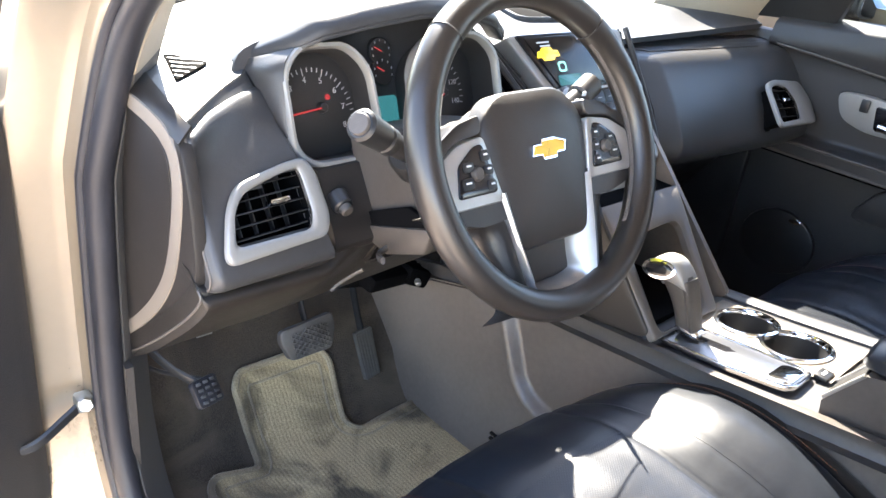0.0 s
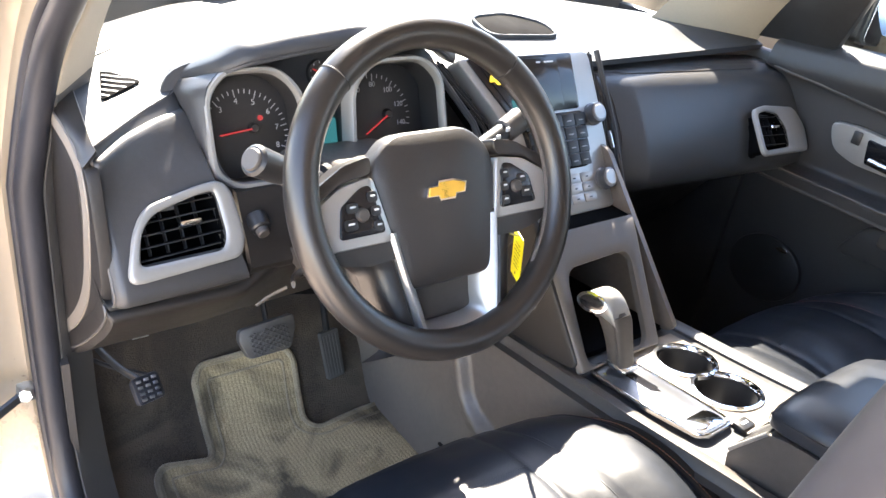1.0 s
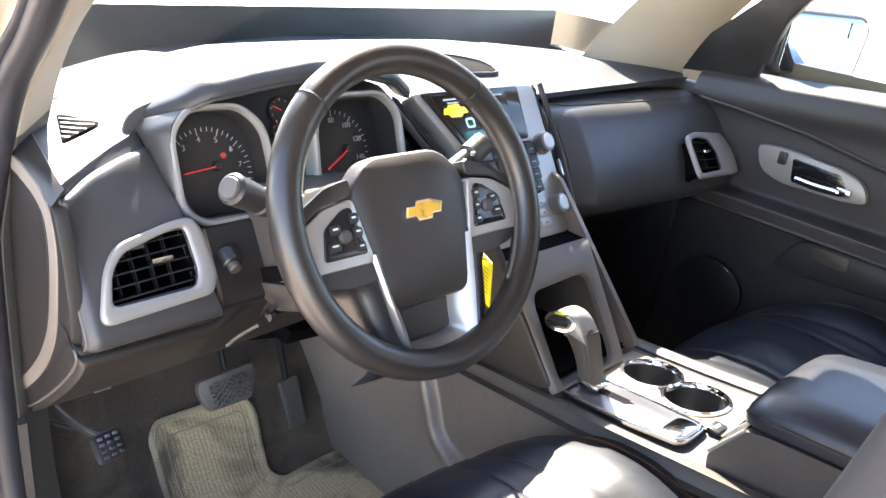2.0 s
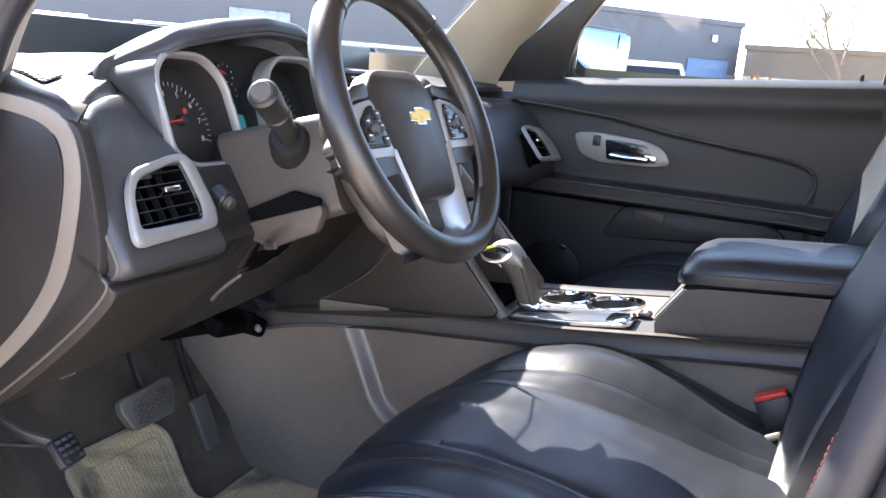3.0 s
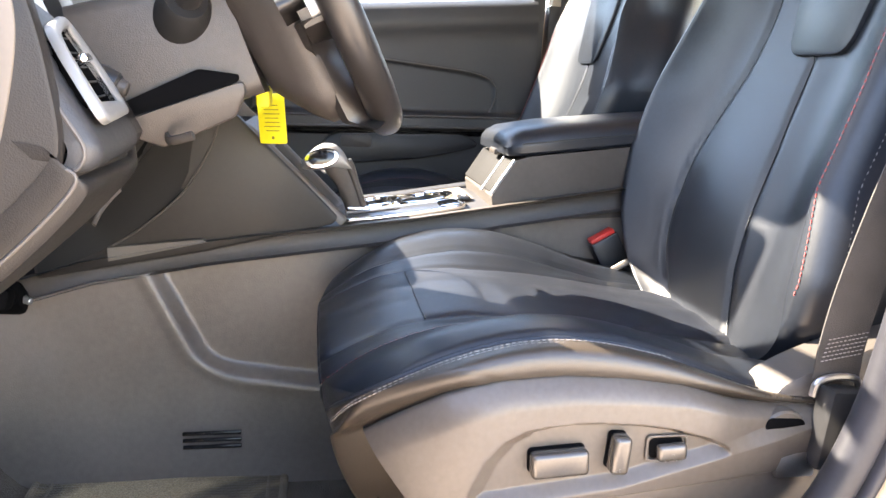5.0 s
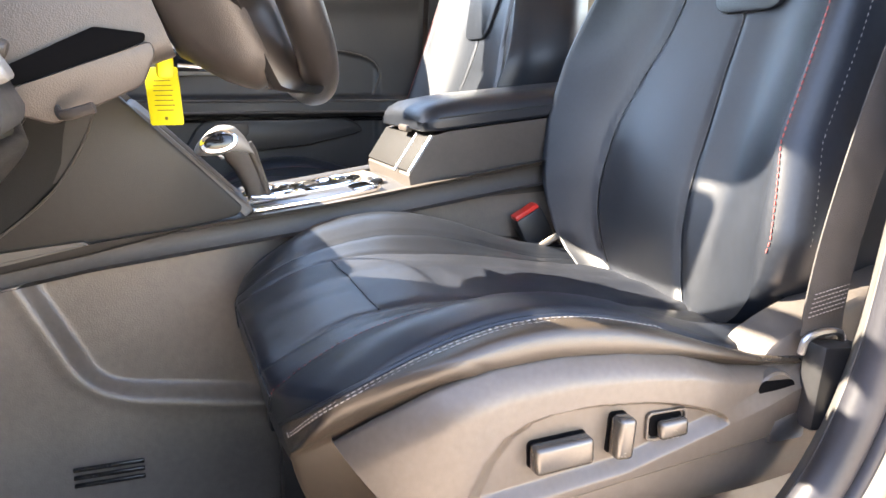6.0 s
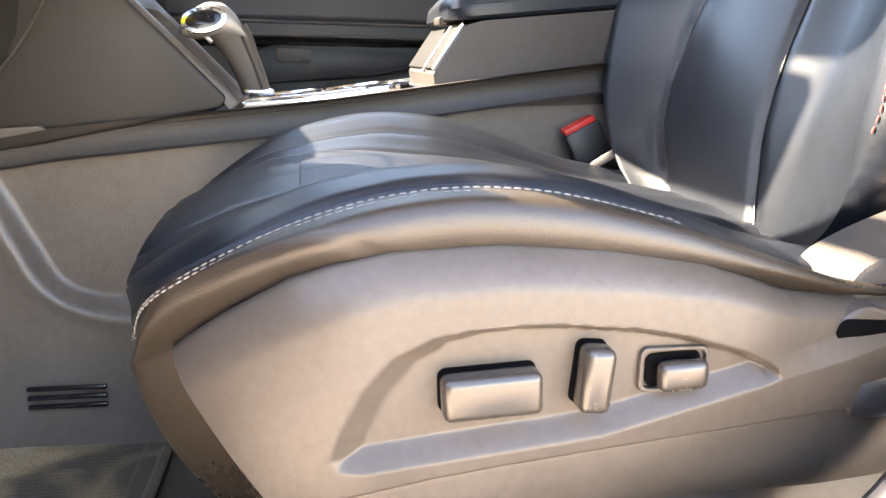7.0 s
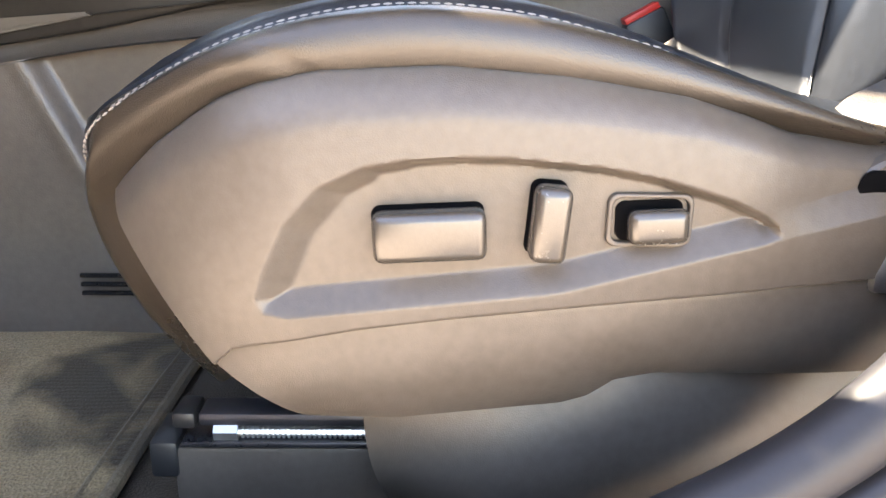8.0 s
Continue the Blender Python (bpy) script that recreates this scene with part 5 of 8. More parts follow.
for pts, other in ((LEFT_SPOKE, 0), (mirrored(LEFT_SPOKE), 1)):
    sp = wheel_piece("spoke_trim", pts, 0.008, -0.016, 0.012, M["silver"], wheel, "satin silver spoke trim", 0.003, 0.001)
    q = [(-0.128, -0.031), (-0.122, 0.000), (-0.098, 0.016), (-0.086, 0.018), (-0.075, -0.031)]
    panel = wheel_piece("switch_panel", mirrored(q) if other else q, 0.005, -0.0065, 0.005, M["gloss"], sp, "black switch panel", 0.001, 0.0)
    for cx, cy, w, h in ((-0.114, -0.018, 0.015, 0.011), (-0.110, -0.002, 0.013, 0.010), (-0.086, 0.006, 0.011, 0.011), (-0.084, -0.008, 0.011, 0.010), (-0.083, -0.023, 0.011, 0.010)):
        bm = bmesh.new()
        slab(bm, rounded(w, h, 0.003, 3), lambda x, y, z: WH(x + (-cx if other else cx), y + cy, z - 0.0020), 0.0022, 0.0007)
        slab(bm, rounded(w * 0.45, 0.0022, 0.0008, 2), lambda x, y, z: WH(x + (-cx if other else cx), y + cy, z + 0.0002), 0.0003, 0.0001)
        part("switch", bm, M["black"], sp, "black switch with a pale symbol")
        bm = bmesh.new()
        slab(bm, rounded(w * 0.5, 0.0020, 0.0008, 2), lambda x, y, z: WH(x + (-cx if other else cx), y + cy + 0.001, z + 0.0004), 0.0003, 0.0001)
        part("switch_mark", bm, M["white"], sp)
    bm = bmesh.new()
    cyl(bm, WH(0.100 if other else -0.100, -0.010, -0.0025), WH(0.100 if other else -0.100, -0.010, 0.0030), 0.0075, 0.0065, 20, 0.001)
    part("thumb_wheel", bm, M["plastic"], sp, "grey-black thumb roller")
# lower spokes: sloping back from the bright trim, flared into the side spokes and the rim
for s_ in (-1, 1):
    bm = bmesh.new()
    rings = []
    for k in range(25):
        f = k / 24
        p = spline([(-0.068, -0.034, 0), (-0.061, -0.085, 0), (-0.052, -0.135, 0), (-0.046, -0.156, 0)], 25)[k]
        flare = 1.0 + 1.5 * max(0.0, 1 - f / 0.28) ** 2 + 1.0 * max(0.0, (f - 0.80) / 0.20) ** 2
        rings.append([WH(-s_ * (p.x - dx * (flare if dx > 0 else 1)), p.y - (0.004 * (flare - 1) if f < 0.5 else 0), z * (1 - 0.55 * max(0.0, (f - 0.7) / 0.3))) for dx, z in ((-0.010, -0.034), (0.002, -0.010), (0.006, -0.006), (0.014, -0.007), (0.024, -0.014), (0.033, -0.026), (0.037, -0.038), (0.030, -0.044), (-0.006, -0.044))])
    loft(bm, rings)
    part("lower_arm", bm, M["wheel"], wheel, "black leather-covered lower spoke")
    bm = bmesh.new()
    loft(bm, [[WH(s_ * x, y, z) for x, y in ((0.150, -0.030), (0.148, -0.046), (0.128, -0.056), (0.098, -0.062), (0.066, -0.060), (0.066, -0.030))] for z in (-0.036, -0.012, -0.006)])
    part("spoke_back", bm, M["wheel"], wheel, "black underside of the side spoke")
# U-shaped lower trim: a thin bright edge outside, walls sloping in to the opening
U_LINE = [(-0.068, -0.034), (-0.060, -0.085), (-0.050, -0.135), (-0.043, -0.157), (0.0, -0.161), (0.043, -0.157), (0.050, -0.135), (0.060, -0.085), (0.068, -0.034)]
_ul = [(p.x, p.y) for p in spline([(x, y, 0) for x, y in U_LINE], 49)]
bm = bmesh.new()
_sec = ((1.06, 0.004, -0.016), (1.05, 0.003, -0.005), (1.0, 0.0, -0.002), (0.94, -0.003, -0.004), (0.80, 0.014, -0.014), (0.70, 0.022, -0.030), (0.66, 0.024, -0.040))
loft(bm, [[WH(x * k, y + dy * (1 if y < -0.12 else max(0.0, (-0.034 - y) / 0.09)), z) for x, y in _ul] for k, dy, z in _sec], False, False)
part("lower_trim", bm, M["silver"], wheel, "satin silver U-shaped lower spoke trim")
bm = bmesh.new()
loft(bm, [[WH(x * k, y + dy * (1 if y < -0.12 else max(0.0, (-0.034 - y) / 0.09)), z) for x, y in _ul] for k, dy, z in ((1.07, 0.004, -0.017), (1.06, 0.012, -0.028), (0.90, 0.024, -0.040), (0.62, 0.034, -0.044), (0.64, 0.028, -0.041))], False, False)
part("trim_back", bm, M["wheel"], wheel, "black back of the lower spoke")
# smooth rear cover between the rim and the column
bm = bmesh.new()
rings = []
for z, w, top, low in ((-0.030, 0.106, 0.028, -0.132), (-0.036, 0.116, 0.035, -0.138), (-0.052, 0.116, 0.042, -0.136), (-0.066, 0.103, 0.046, -0.122), (-0.080, 0.083, 0.048, -0.102), (-0.094, 0.066, 0.046, -0.082)):
    rings.append([WH(p[0], p[1], z) for p in round_poly([(-w, top - 0.03), (-w * 0.75, top), (w * 0.75, top), (w, top - 0.03), (w * 0.80, low + 0.02), (w * 0.55, low), (-w * 0.55, low), (-w * 0.80, low + 0.02)], 0.025, 6)])
loft(bm, rings)
part("rear_cover", bm, M["plastic"], wheel, "smooth brown-black cover behind the wheel's hub", 85)
# emblem: a plain gold lozenge with a bright rim
EMB = [(-0.026, -0.0055), (-0.011, -0.0055), (-0.009, -0.0105), (0.010, -0.0105), (0.012, -0.0055), (0.024, -0.0055), (0.0275, 0.0055), (0.0125, 0.0055), (0.0105, 0.0105), (-0.0085, 0.0105), (-0.0105, 0.0055), (-0.0225, 0.0055)]
bm = bmesh.new()
loft(bm, [[WH(x, y, z) for x, y in EMB] for z in (-0.006, 0.0046, 0.0053)])
bmesh.ops.triangulate(bm, faces=[f for f in bm.faces if len(f.verts) > 4])
emb = part("emblem_rim", bm, M["chrome"], wheel, "bright metal emblem rim")
bm = bmesh.new()
loft(bm, [[WH(x * 0.90, y * 0.80, z) for x, y in EMB] for z in (0.0038, 0.0062, 0.0066)])
bmesh.ops.triangulate(bm, faces=[f for f in bm.faces if len(f.verts) > 4])
part("emblem_face", bm, M["gold"], emb, "gold emblem face")
bm = bmesh.new()
cyl(bm, WC + Vector((0, 0.035, -0.018)), WC + Vector((0, 0.08, -0.040)), 0.055, 0.058, 32, 0.004)
part("wheel_boss", bm, M["black"], wheel)


# ---- centre console between the seats ----
console = thing("centre_console", (0.0, -0.15, 0.0), "brown-black centre console with silver shifter plate and cup holders", "centre console")


def rail_z(y):
    return lerp(((-0.75, 0.49), (-0.45, 0.460), (-0.13, 0.413), (0.167, 0.378), (0.33, 0.350), (0.60, 0.27)), y)


def side_relief(y, z):
    """The side panel: a field sunk behind a slanting front rib and a bottom rib."""
    front = (y - (0.165 + 0.48 * (z - 0.195))) * 0.90
    bottom = 0.190 - 0.16 * max(0.0, 0.14 - y) - z
    r = 0.030
    a, b = front + r, bottom + r
    d = (math.hypot(max(a, 0.0), max(b, 0.0)) + min(max(a, b), 0.0)) - r
    f = max(0.0, min(1.0, (d + 0.004) / 0.024))
    ramp = 1 - f * f * (3 - 2 * f)
    rib = 0.002 * math.exp(-((d - 0.024) / 0.010) ** 2)
    return -0.017 * ramp + rib


for s in (-1, 1):
    bm = bmesh.new()

    def wall_at(u, v, s=s):
        y = 0.72 - 1.55 * u
        z = 0.0 + (rail_z(y) - 0.032) * v
        x = 0.128 + 0.030 * (1 - v) ** 2 * 0.5 + (side_relief(y, z) if s < 0 else 0)
        return Vector((s * x, y, z))

    thick_grid(bm, wall_at, *((420, 130) if s < 0 else (60, 20)), 0.01, (-s, 0, 0))
    part("side_panel", bm, M["console"], console, "brown-black grained side panel with a sunk field")
    bm = bmesh.new()
    path = [Vector((s * 0.126, 0.60 - 1.35 * k / 60, rail_z(0.60 - 1.35 * k / 60) - 0.014)) for k in range(61)]
    sweep(bm, path, [(-0.020, -0.006), (-0.018, 0.006), (-0.010, 0.011), (0.004, 0.012), (0.012, 0.009), (0.016, 0.002), (0.016, -0.012)], up=(0, 0, 1)) if s > 0 else sweep(bm, path, [(-0.020, 0.006), (-0.018, -0.006), (-0.010, -0.011), (0.004, -0.012), (0.012, -0.009), (0.016, -0.002), (0.016, 0.012)], up=(0, 0, 1))
    part("rail", bm, M["plastic" if s < 0 else "dash"], console, "rounded dark rail along the console edge")
# floor-level outlet slots
for k in range(3):
    bm = bmesh.new()
    rbox(bm, (-0.1445, 0.165, 0.066 + 0.011 * k), (0.006, 0.086, 0.0052), 0.0015)
    part("outlet_slot", bm, M["gloss"], console, "dark heater outlet slot")
# top deck, open above the cup wells
CUPS = ((0.040, -0.086, 0.040), (0.022, -0.168, 0.042))


def in_cup(x, y, margin=0.0):
    return any(math.hypot(x - cx, y - cy) < r + margin for cx, cy, r in CUPS)


def holed_sheet(bm, f, nu, nv):
    vs = [[bm.verts.new(f(i / nu, j / nv)) for i in range(nu + 1)] for j in range(nv + 1)]
    for j in range(nv):
        for i in range(nu):
            q = (vs[j][i], vs[j][i + 1], vs[j + 1][i + 1], vs[j + 1][i])
            c = (q[0].co + q[2].co) / 2
            if not in_cup(c.x, c.y, 0.003):
                bm.faces.new(q)
    loose = [v for v in bm.verts if not v.link_faces]
    for v in loose:
        bm.verts.remove(v)


bm = bmesh.new()
holed_sheet(bm, lambda u, v: Vector((-0.118 + 0.236 * u, 0.10 - 0.80 * v, rail_z(0.10 - 0.80 * v) - 0.006 + 0.004 * math.sin(math.pi * u))), 60, 200)
part("deck", bm, M["dash"], console, "grained black deck")


def deck(x, y, h=0.0):
    return Vector((x, y, rail_z(y) + 0.000 + h))


def deck_place(cx, cy, turn=0.0):
    c, s = math.cos(turn), math.sin(turn)
    return lambda x, y, z=0.0: deck(cx + x * c - y * s, cy + x * s + y * c, z)


# shifter plate with slot
plate_o = round_poly([(-0.034, 0.075), (0.034, 0.075), (0.036, -0.03), (0.030, -0.11), (-0.030, -0.11), (-0.036, -0.03)], 0.016, 5)
bm = bmesh.new()
slab(bm, [(p[0], p[1]) for p in plate_o], deck_place(-0.070, -0.105), 0.005, 0.002)
plate = part("shifter_plate", bm, M["platetrim"], console, "bright satin shifter plate")
bm = bmesh.new()
ringplate(bm, [(p[0] * 1.10, p[1] * 1.05) for p in plate_o], [(p[0], p[1]) for p in plate_o], deck_place(-0.070, -0.105), 0.007, 0.003)
part("plate_edge", bm, M["chrome"], plate, "chrome edge of the plate")
bm = bmesh.new()
slab(bm, rounded(0.017, 0.125, 0.006), deck_place(-0.064, -0.095), 0.0056, 0.0004)
part("shift_slot", bm, M["gloss"], plate, "dark shift slot")
bm = bmesh.new()
slab(bm, rounded(0.054, 0.032, 0.012), deck_place(-0.070, -0.196), 0.007, 0.002)
part("plate_end", bm, M["chrome"], plate, "mirror-bright rear cover")
for k, ch in enumerate("P"):
    lettering("gear_letter", ch, 0.009, lambda x, y, z: deck(-0.094 + x, -0.052 + y, z + 0.0054), M["ink"], plate)

# silver panel round the cups
bm = bmesh.new()
holed_sheet(bm, lambda u, v: deck(-0.040 + 0.132 * u, -0.020 - 0.222 * v, 0.0015 + 0.002 * math.sin(math.pi * u)), 60, 96)
part("cup_panel", bm, M["greytrim"], console, "satin silver panel round the cup holders")
# cup holders: chrome rim, dark well
for cx, cy, r in CUPS:
    bm = bmesh.new()
    n = 40
    rings = []
    for rr, z in ((r + 0.008, 0.001), (r + 0.007, 0.006), (r + 0.002, 0.007), (r, 0.004), (r - 0.001, -0.002)):
        rings.append([deck(cx + rr * math.cos(2 * math.pi * i / n), cy + rr * math.sin(2 * math.pi * i / n), z) for i in range(n)])
    loft(bm, rings, True, False)
    cup = part("cup_holder", bm, M["chrome"], console, "chrome-rimmed cup holder")
    bm = bmesh.new()
    loft(bm, [[deck(cx + rr * math.cos(2 * math.pi * i / n), cy + rr * math.sin(2 * math.pi * i / n), z) for i in range(n)] for rr, z in ((r - 0.001, 0.000), (r - 0.004, -0.050), (r - 0.008, -0.056), (0.004, -0.057))], True, False)
    part("cup_well", bm, M["black"], cup, "deep black cup well")
bm = bmesh.new()
rbox(bm, deck(-0.030, -0.228, 0.004), (0.026, 0.018, 0.006), 0.002)
btn = part("traction_button", bm, M["black"], console, "small black button with a pale symbol")
bm = bmesh.new()
rbox(bm, deck(-0.030, -0.228, 0.0072), (0.012, 0.004, 0.0006), 0.0002)
part("button_mark", bm, M["white"], btn)

# legs up to the stack, with the cubby between
def cubby_face(a, f, h=0.0):
    """The sloping face below the stack: a across, f up it, h out of it."""
    xl, xr = -0.122 + 0.017 * f, 0.047 + 0.058 * f
    return Vector((xl + (xr - xl) * a, -0.016 + 0.166 * f - 0.70 * h, 0.412 + 0.163 * f + 0.71 * h))


bm = bmesh.new()
_fo = round_poly([(0.0, -0.07), (1.0, -0.07), (1.0, 0.80), (0.0, 0.80)], 0.02, 8)
_fi = round_poly([(0.085, -0.05), (0.87, -0.05), (0.88, 0.58), (0.15, 0.56)], 0.12, 8)
ringplate(bm, [(p[0], p[1]) for p in _fo], [(p[0], p[1]) for p in _fi], cubby_face, 0.014, 0.004)
part("cubby_surround", bm, M["legtrim"], console, "beige-grey legs and arch round the open cubby")
bm = bmesh.new()
_tri = round_poly([(0.185, 0.628), (-0.024, 0.415), (-0.016, 0.404), (0.167, 0.364), (0.40, 0.325), (0.44, 0.56), (0.24, 0.64)], 0.008)
slab(bm, [(p[0], p[1]) for p in _tri], lambda a, b, h: Vector((-0.100 - h - 0.018 * min(1, max(0, (0.52 - b) / 0.14)), a, b)), 0.012, 0.005)
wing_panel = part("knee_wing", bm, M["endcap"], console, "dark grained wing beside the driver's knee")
bm = bmesh.new()
tube(bm, spline([(-0.1145, 0.142, 0.552), (-0.1195, 0.156, 0.515), (-0.1275, 0.178, 0.475), (-0.1310, 0.205, 0.440), (-0.1310, 0.256, 0.398), (-0.1310, 0.30, 0.370)], 30), 0.0016, 6)
part("wing_line", bm, M["plastic"], wing_panel, "thin curved edge line")
# dark shading where the panel curves away, laid on as a black sheet
bm = bmesh.new()
_wl = spline([(0.172, 0.606, 0), (0.150, 0.585, 0), (0.144, 0.556, 0), (0.157, 0.515, 0), (0.179, 0.475, 0), (0.206, 0.440, 0), (0.257, 0.399, 0), (0.310, 0.366, 0)], 24)
slab(bm, [(p.x, p.y) for p in _wl] + [(0.395, 0.330), (0.430, 0.555), (0.25, 0.628)], lambda a, b, h: Vector((-0.1118 - h - 0.018 * min(1, max(0, (0.52 - b) / 0.14)), a, b)), 0.0014, 0.0004)
part("wing_shade", bm, M["dimblack"], wing_panel, "thin black sheet for the shading on the wing's front")
bm = bmesh.new()
loft(bm, [[Vector((x, y, z)) for y, z in ((0.164, 0.3795), (0.170, 0.3835), (0.300, 0.372), (0.300, 0.352))] for x in (-0.124, -0.1345, -0.1355)])
part("rail_end", bm, M["legtrim"], console, "pale wedge at the rail's front end")
bm = bmesh.new()
slab(bm, [(p[0], p[1]) for p in _tri], lambda a, b, h: Vector((0.090 + h, a, b)), 0.012, 0.005)
part("knee_wing", bm, M["console"], console, "dark grained wing beside the passenger's knee")
# the cubby's inner shade is put into the near-black lining
bm = bmesh.new()
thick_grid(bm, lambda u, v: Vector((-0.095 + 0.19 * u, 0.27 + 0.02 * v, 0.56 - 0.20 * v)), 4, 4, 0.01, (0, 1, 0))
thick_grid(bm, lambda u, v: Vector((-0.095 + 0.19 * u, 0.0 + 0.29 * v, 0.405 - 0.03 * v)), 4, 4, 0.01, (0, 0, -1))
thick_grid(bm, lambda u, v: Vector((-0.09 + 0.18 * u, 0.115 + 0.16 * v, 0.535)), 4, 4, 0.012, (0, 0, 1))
part("cubby", bm, M["hollow"], console, "open cubby below the stack, lined near-black for shade")
bm = bmesh.new()
rbox(bm, (0.035, 0.128, 0.532), (0.07, 0.012, 0.014), 0.003)
part("slot_cover", bm, M["gloss"], console)

# storage bin carrying the armrest
bm = bmesh.new()
B0 = [(-0.256, 0.445), (-0.290, 0.500), (-0.315, 0.507), (-0.62, 0.540), (-0.62, 0.42), (-0.262, 0.405)]
for s in (1,):
    loft(bm, [[Vector((x, y, z)) for y, z in B0] for x in (-0.112, -0.108, 0.108, 0.112)])
part("storage_bin", bm, M["plastic"], console, "dark storage bin below the armrest")
bm = bmesh.new()
tube(bm, [(-0.1115, -0.256, 0.450), (-0.1115, -0.290, 0.501)], 0.0026, 8)
part("bin_edge", bm, M["silver"], console, "bright edge of the bin mouth")
bm = bmesh.new()
tube(bm, [(-0.055, -0.252, 0.447), (-0.058, -0.287, 0.501)], 0.0026, 8)
part("bin_edge", bm, M["silver"], console, "bright edge of the bin mouth")
# closed plate: the shade in the bin's mouth is its black colour
bm = bmesh.new()
rbox(bm, (0.0, -0.2735, 0.475), (0.218, 0.006, 0.060), 0.002, Euler((0.58, 0, 0)).to_matrix())
part("bin_mouth", bm, M["dimblack"], console, "dull black plate for the bin's shaded open mouth")

armrest = thing("armrest", (0.0, -0.40, 0.51), "padded dark leather armrest lid on the console", "armrest")
bm = bmesh.new()


def arm_section(y, top, bot, w):
    return [Vector((x, y, z)) for x, z in ((-w, bot + 0.012), (-w * 1.0, bot + 0.004), (-w * 0.97, bot), (w * 0.97, bot), (w, bot + 0.004), (w, bot + 0.012), (w * 1.0, (bot + top) / 2), (w * 0.97, top - 0.010), (w * 0.88, top - 0.001), (w * 0.5, top + 0.003), (0, top + 0.004), (-w * 0.5, top + 0.003), (-w * 0.88, top - 0.001), (-w * 0.97, top - 0.010), (-w, (bot + top) / 2))]


loft(bm, [arm_section(y, t, b, w) for y, t, b, w in ((-0.276, 0.519, 0.509, 0.088), (-0.279, 0.527, 0.507, 0.100), (-0.287, 0.535, 0.507, 0.108), (-0.305, 0.544, 0.508, 0.112), (-0.36, 0.553, 0.514, 0.113), (-0.48, 0.564, 0.527, 0.113), (-0.60, 0.574, 0.540, 0.112), (-0.63, 0.570, 0.543, 0.108))])
pad = part("armrest_pad", bm, M["leather"], armrest, "smooth dark leather pad")
bm = bmesh.new()
tube(bm, [(-0.1135, -0.30 - 0.30 * k / 10, 0.526 + 0.030 * k / 10) for k in range(11)], 0.0010, 6)
part("armrest_seam", bm, M["black"], pad)
bm = bmesh.new()
rbox(bm, (-0.03, -0.277, 0.508), (0.04, 0.012, 0.010), 0.003)
part("latch", bm, M["plastic"], armrest, "small latch under the armrest lip")

# ---- gear selector ----
shifter = thing("gear_selector", (-0.070, -0.060, 0.42), "silver and black gear selector in its plate", "gear lever")


def oval(c, u, w, a, b, n=28, p=2.6):
    """A superellipse ring round c in the plane of u and w."""
    out = []
    for i in range(n):
        t = 2 * math.pi * i / n
        x, y = math.cos(t), math.sin(t)
        out.append(c + u * (a * math.copysign(abs(x) ** (2 / p), x)) + w * (b * math.copysign(abs(y) ** (2 / p), y)))
    return out


def lever_loft(bm, stations, dx=0.0):
    """Stations of (y, z, half length fore and aft, half width, turn of the section in degrees)."""
    for k in range(1):
        S = [Vector((y, z, 0)) for y, z, *_ in stations]
        c = spline(S, 34)
        q = spline([(a, b, t) for _, _, a, b, t in stations], 34)
        rings = []
        for p, v in zip(c, q):
            t = radians(v.z)
            rings.append(oval(Vector((-0.068 - 0.10 * (p.y - 0.42) + dx, p.x, p.y)), Vector((0, math.cos(t), math.sin(t))), Vector((1, 0, 0)), v.x, v.y))
        loft(bm, rings)


bm = bmesh.new()
lever_loft(bm, [(-0.050, 0.418, 0.0145, 0.0140, -12), (-0.044, 0.440, 0.0155, 0.0146, -16), (-0.035, 0.462, 0.0170, 0.0154, -18), (-0.025, 0.480, 0.0200, 0.0164, -18), (-0.015, 0.492, 0.0230, 0.0168, -14)])
part("lever", bm, M["plastic"], shifter, "dark lever front")
bm = bmesh.new()
lever_loft(bm, [(-0.0630, 0.420, 0.0056, 0.0142, -14), (-0.0570, 0.440, 0.0060, 0.0148, -18), (-0.0495, 0.462, 0.0064, 0.0156, -20), (-0.0425, 0.482, 0.0075, 0.0166, -24), (-0.0370, 0.492, 0.0080, 0.0164, -34)])
part("lever_back", bm, M["plastic"], shifter, "brown-black spine of the lever")
bm = bmesh.new()
lever_loft(bm, [(-0.046, 0.480, 0.0080, 0.0158, 56), (-0.037, 0.491, 0.0140, 0.0176, 74), (-0.020, 0.4985, 0.0185, 0.0195, 90), (-0.002, 0.4990, 0.0200, 0.0200, 96), (0.013, 0.4960, 0.0180, 0.0190, 104), (0.024, 0.4920, 0.0125, 0.0158, 112), (0.0295, 0.4900, 0.0052, 0.0085, 116)])
knob = part("knob", bm, M["bezel"], shifter, "satin silver shift knob")
_kb = basis((-0.0955, 0.001, 0.4985), (0.10, -0.97, 0.20), (0.22, 0.22, 0.95))
bm = bmesh.new()
slab(bm, [(0.0255 * math.cos(2 * math.pi * i / 28), 0.0145 * math.sin(2 * math.pi * i / 28)) for i in range(28)], lambda x, y, z: _kb(x, y, z - 0.0015), 0.0035, 0.001)
inlay = part("knob_inlay", bm, M["chrome"], knob, "chrome-ringed black inlay on the knob")
bm = bmesh.new()
slab(bm, [(0.0200 * math.cos(2 * math.pi * i / 28), 0.0100 * math.sin(2 * math.pi * i / 28)) for i in range(28)], lambda x, y, z: _kb(x, y, z + 0.0012), 0.0016, 0.0004)
face = part("knob_face", bm, M["gloss"], inlay)
bm = bmesh.new()
rbox(bm, (-0.080, 0.000, 0.4800), (0.010, 0.016, 0.006), 0.002, Euler((0.75, 0, 0)).to_matrix())
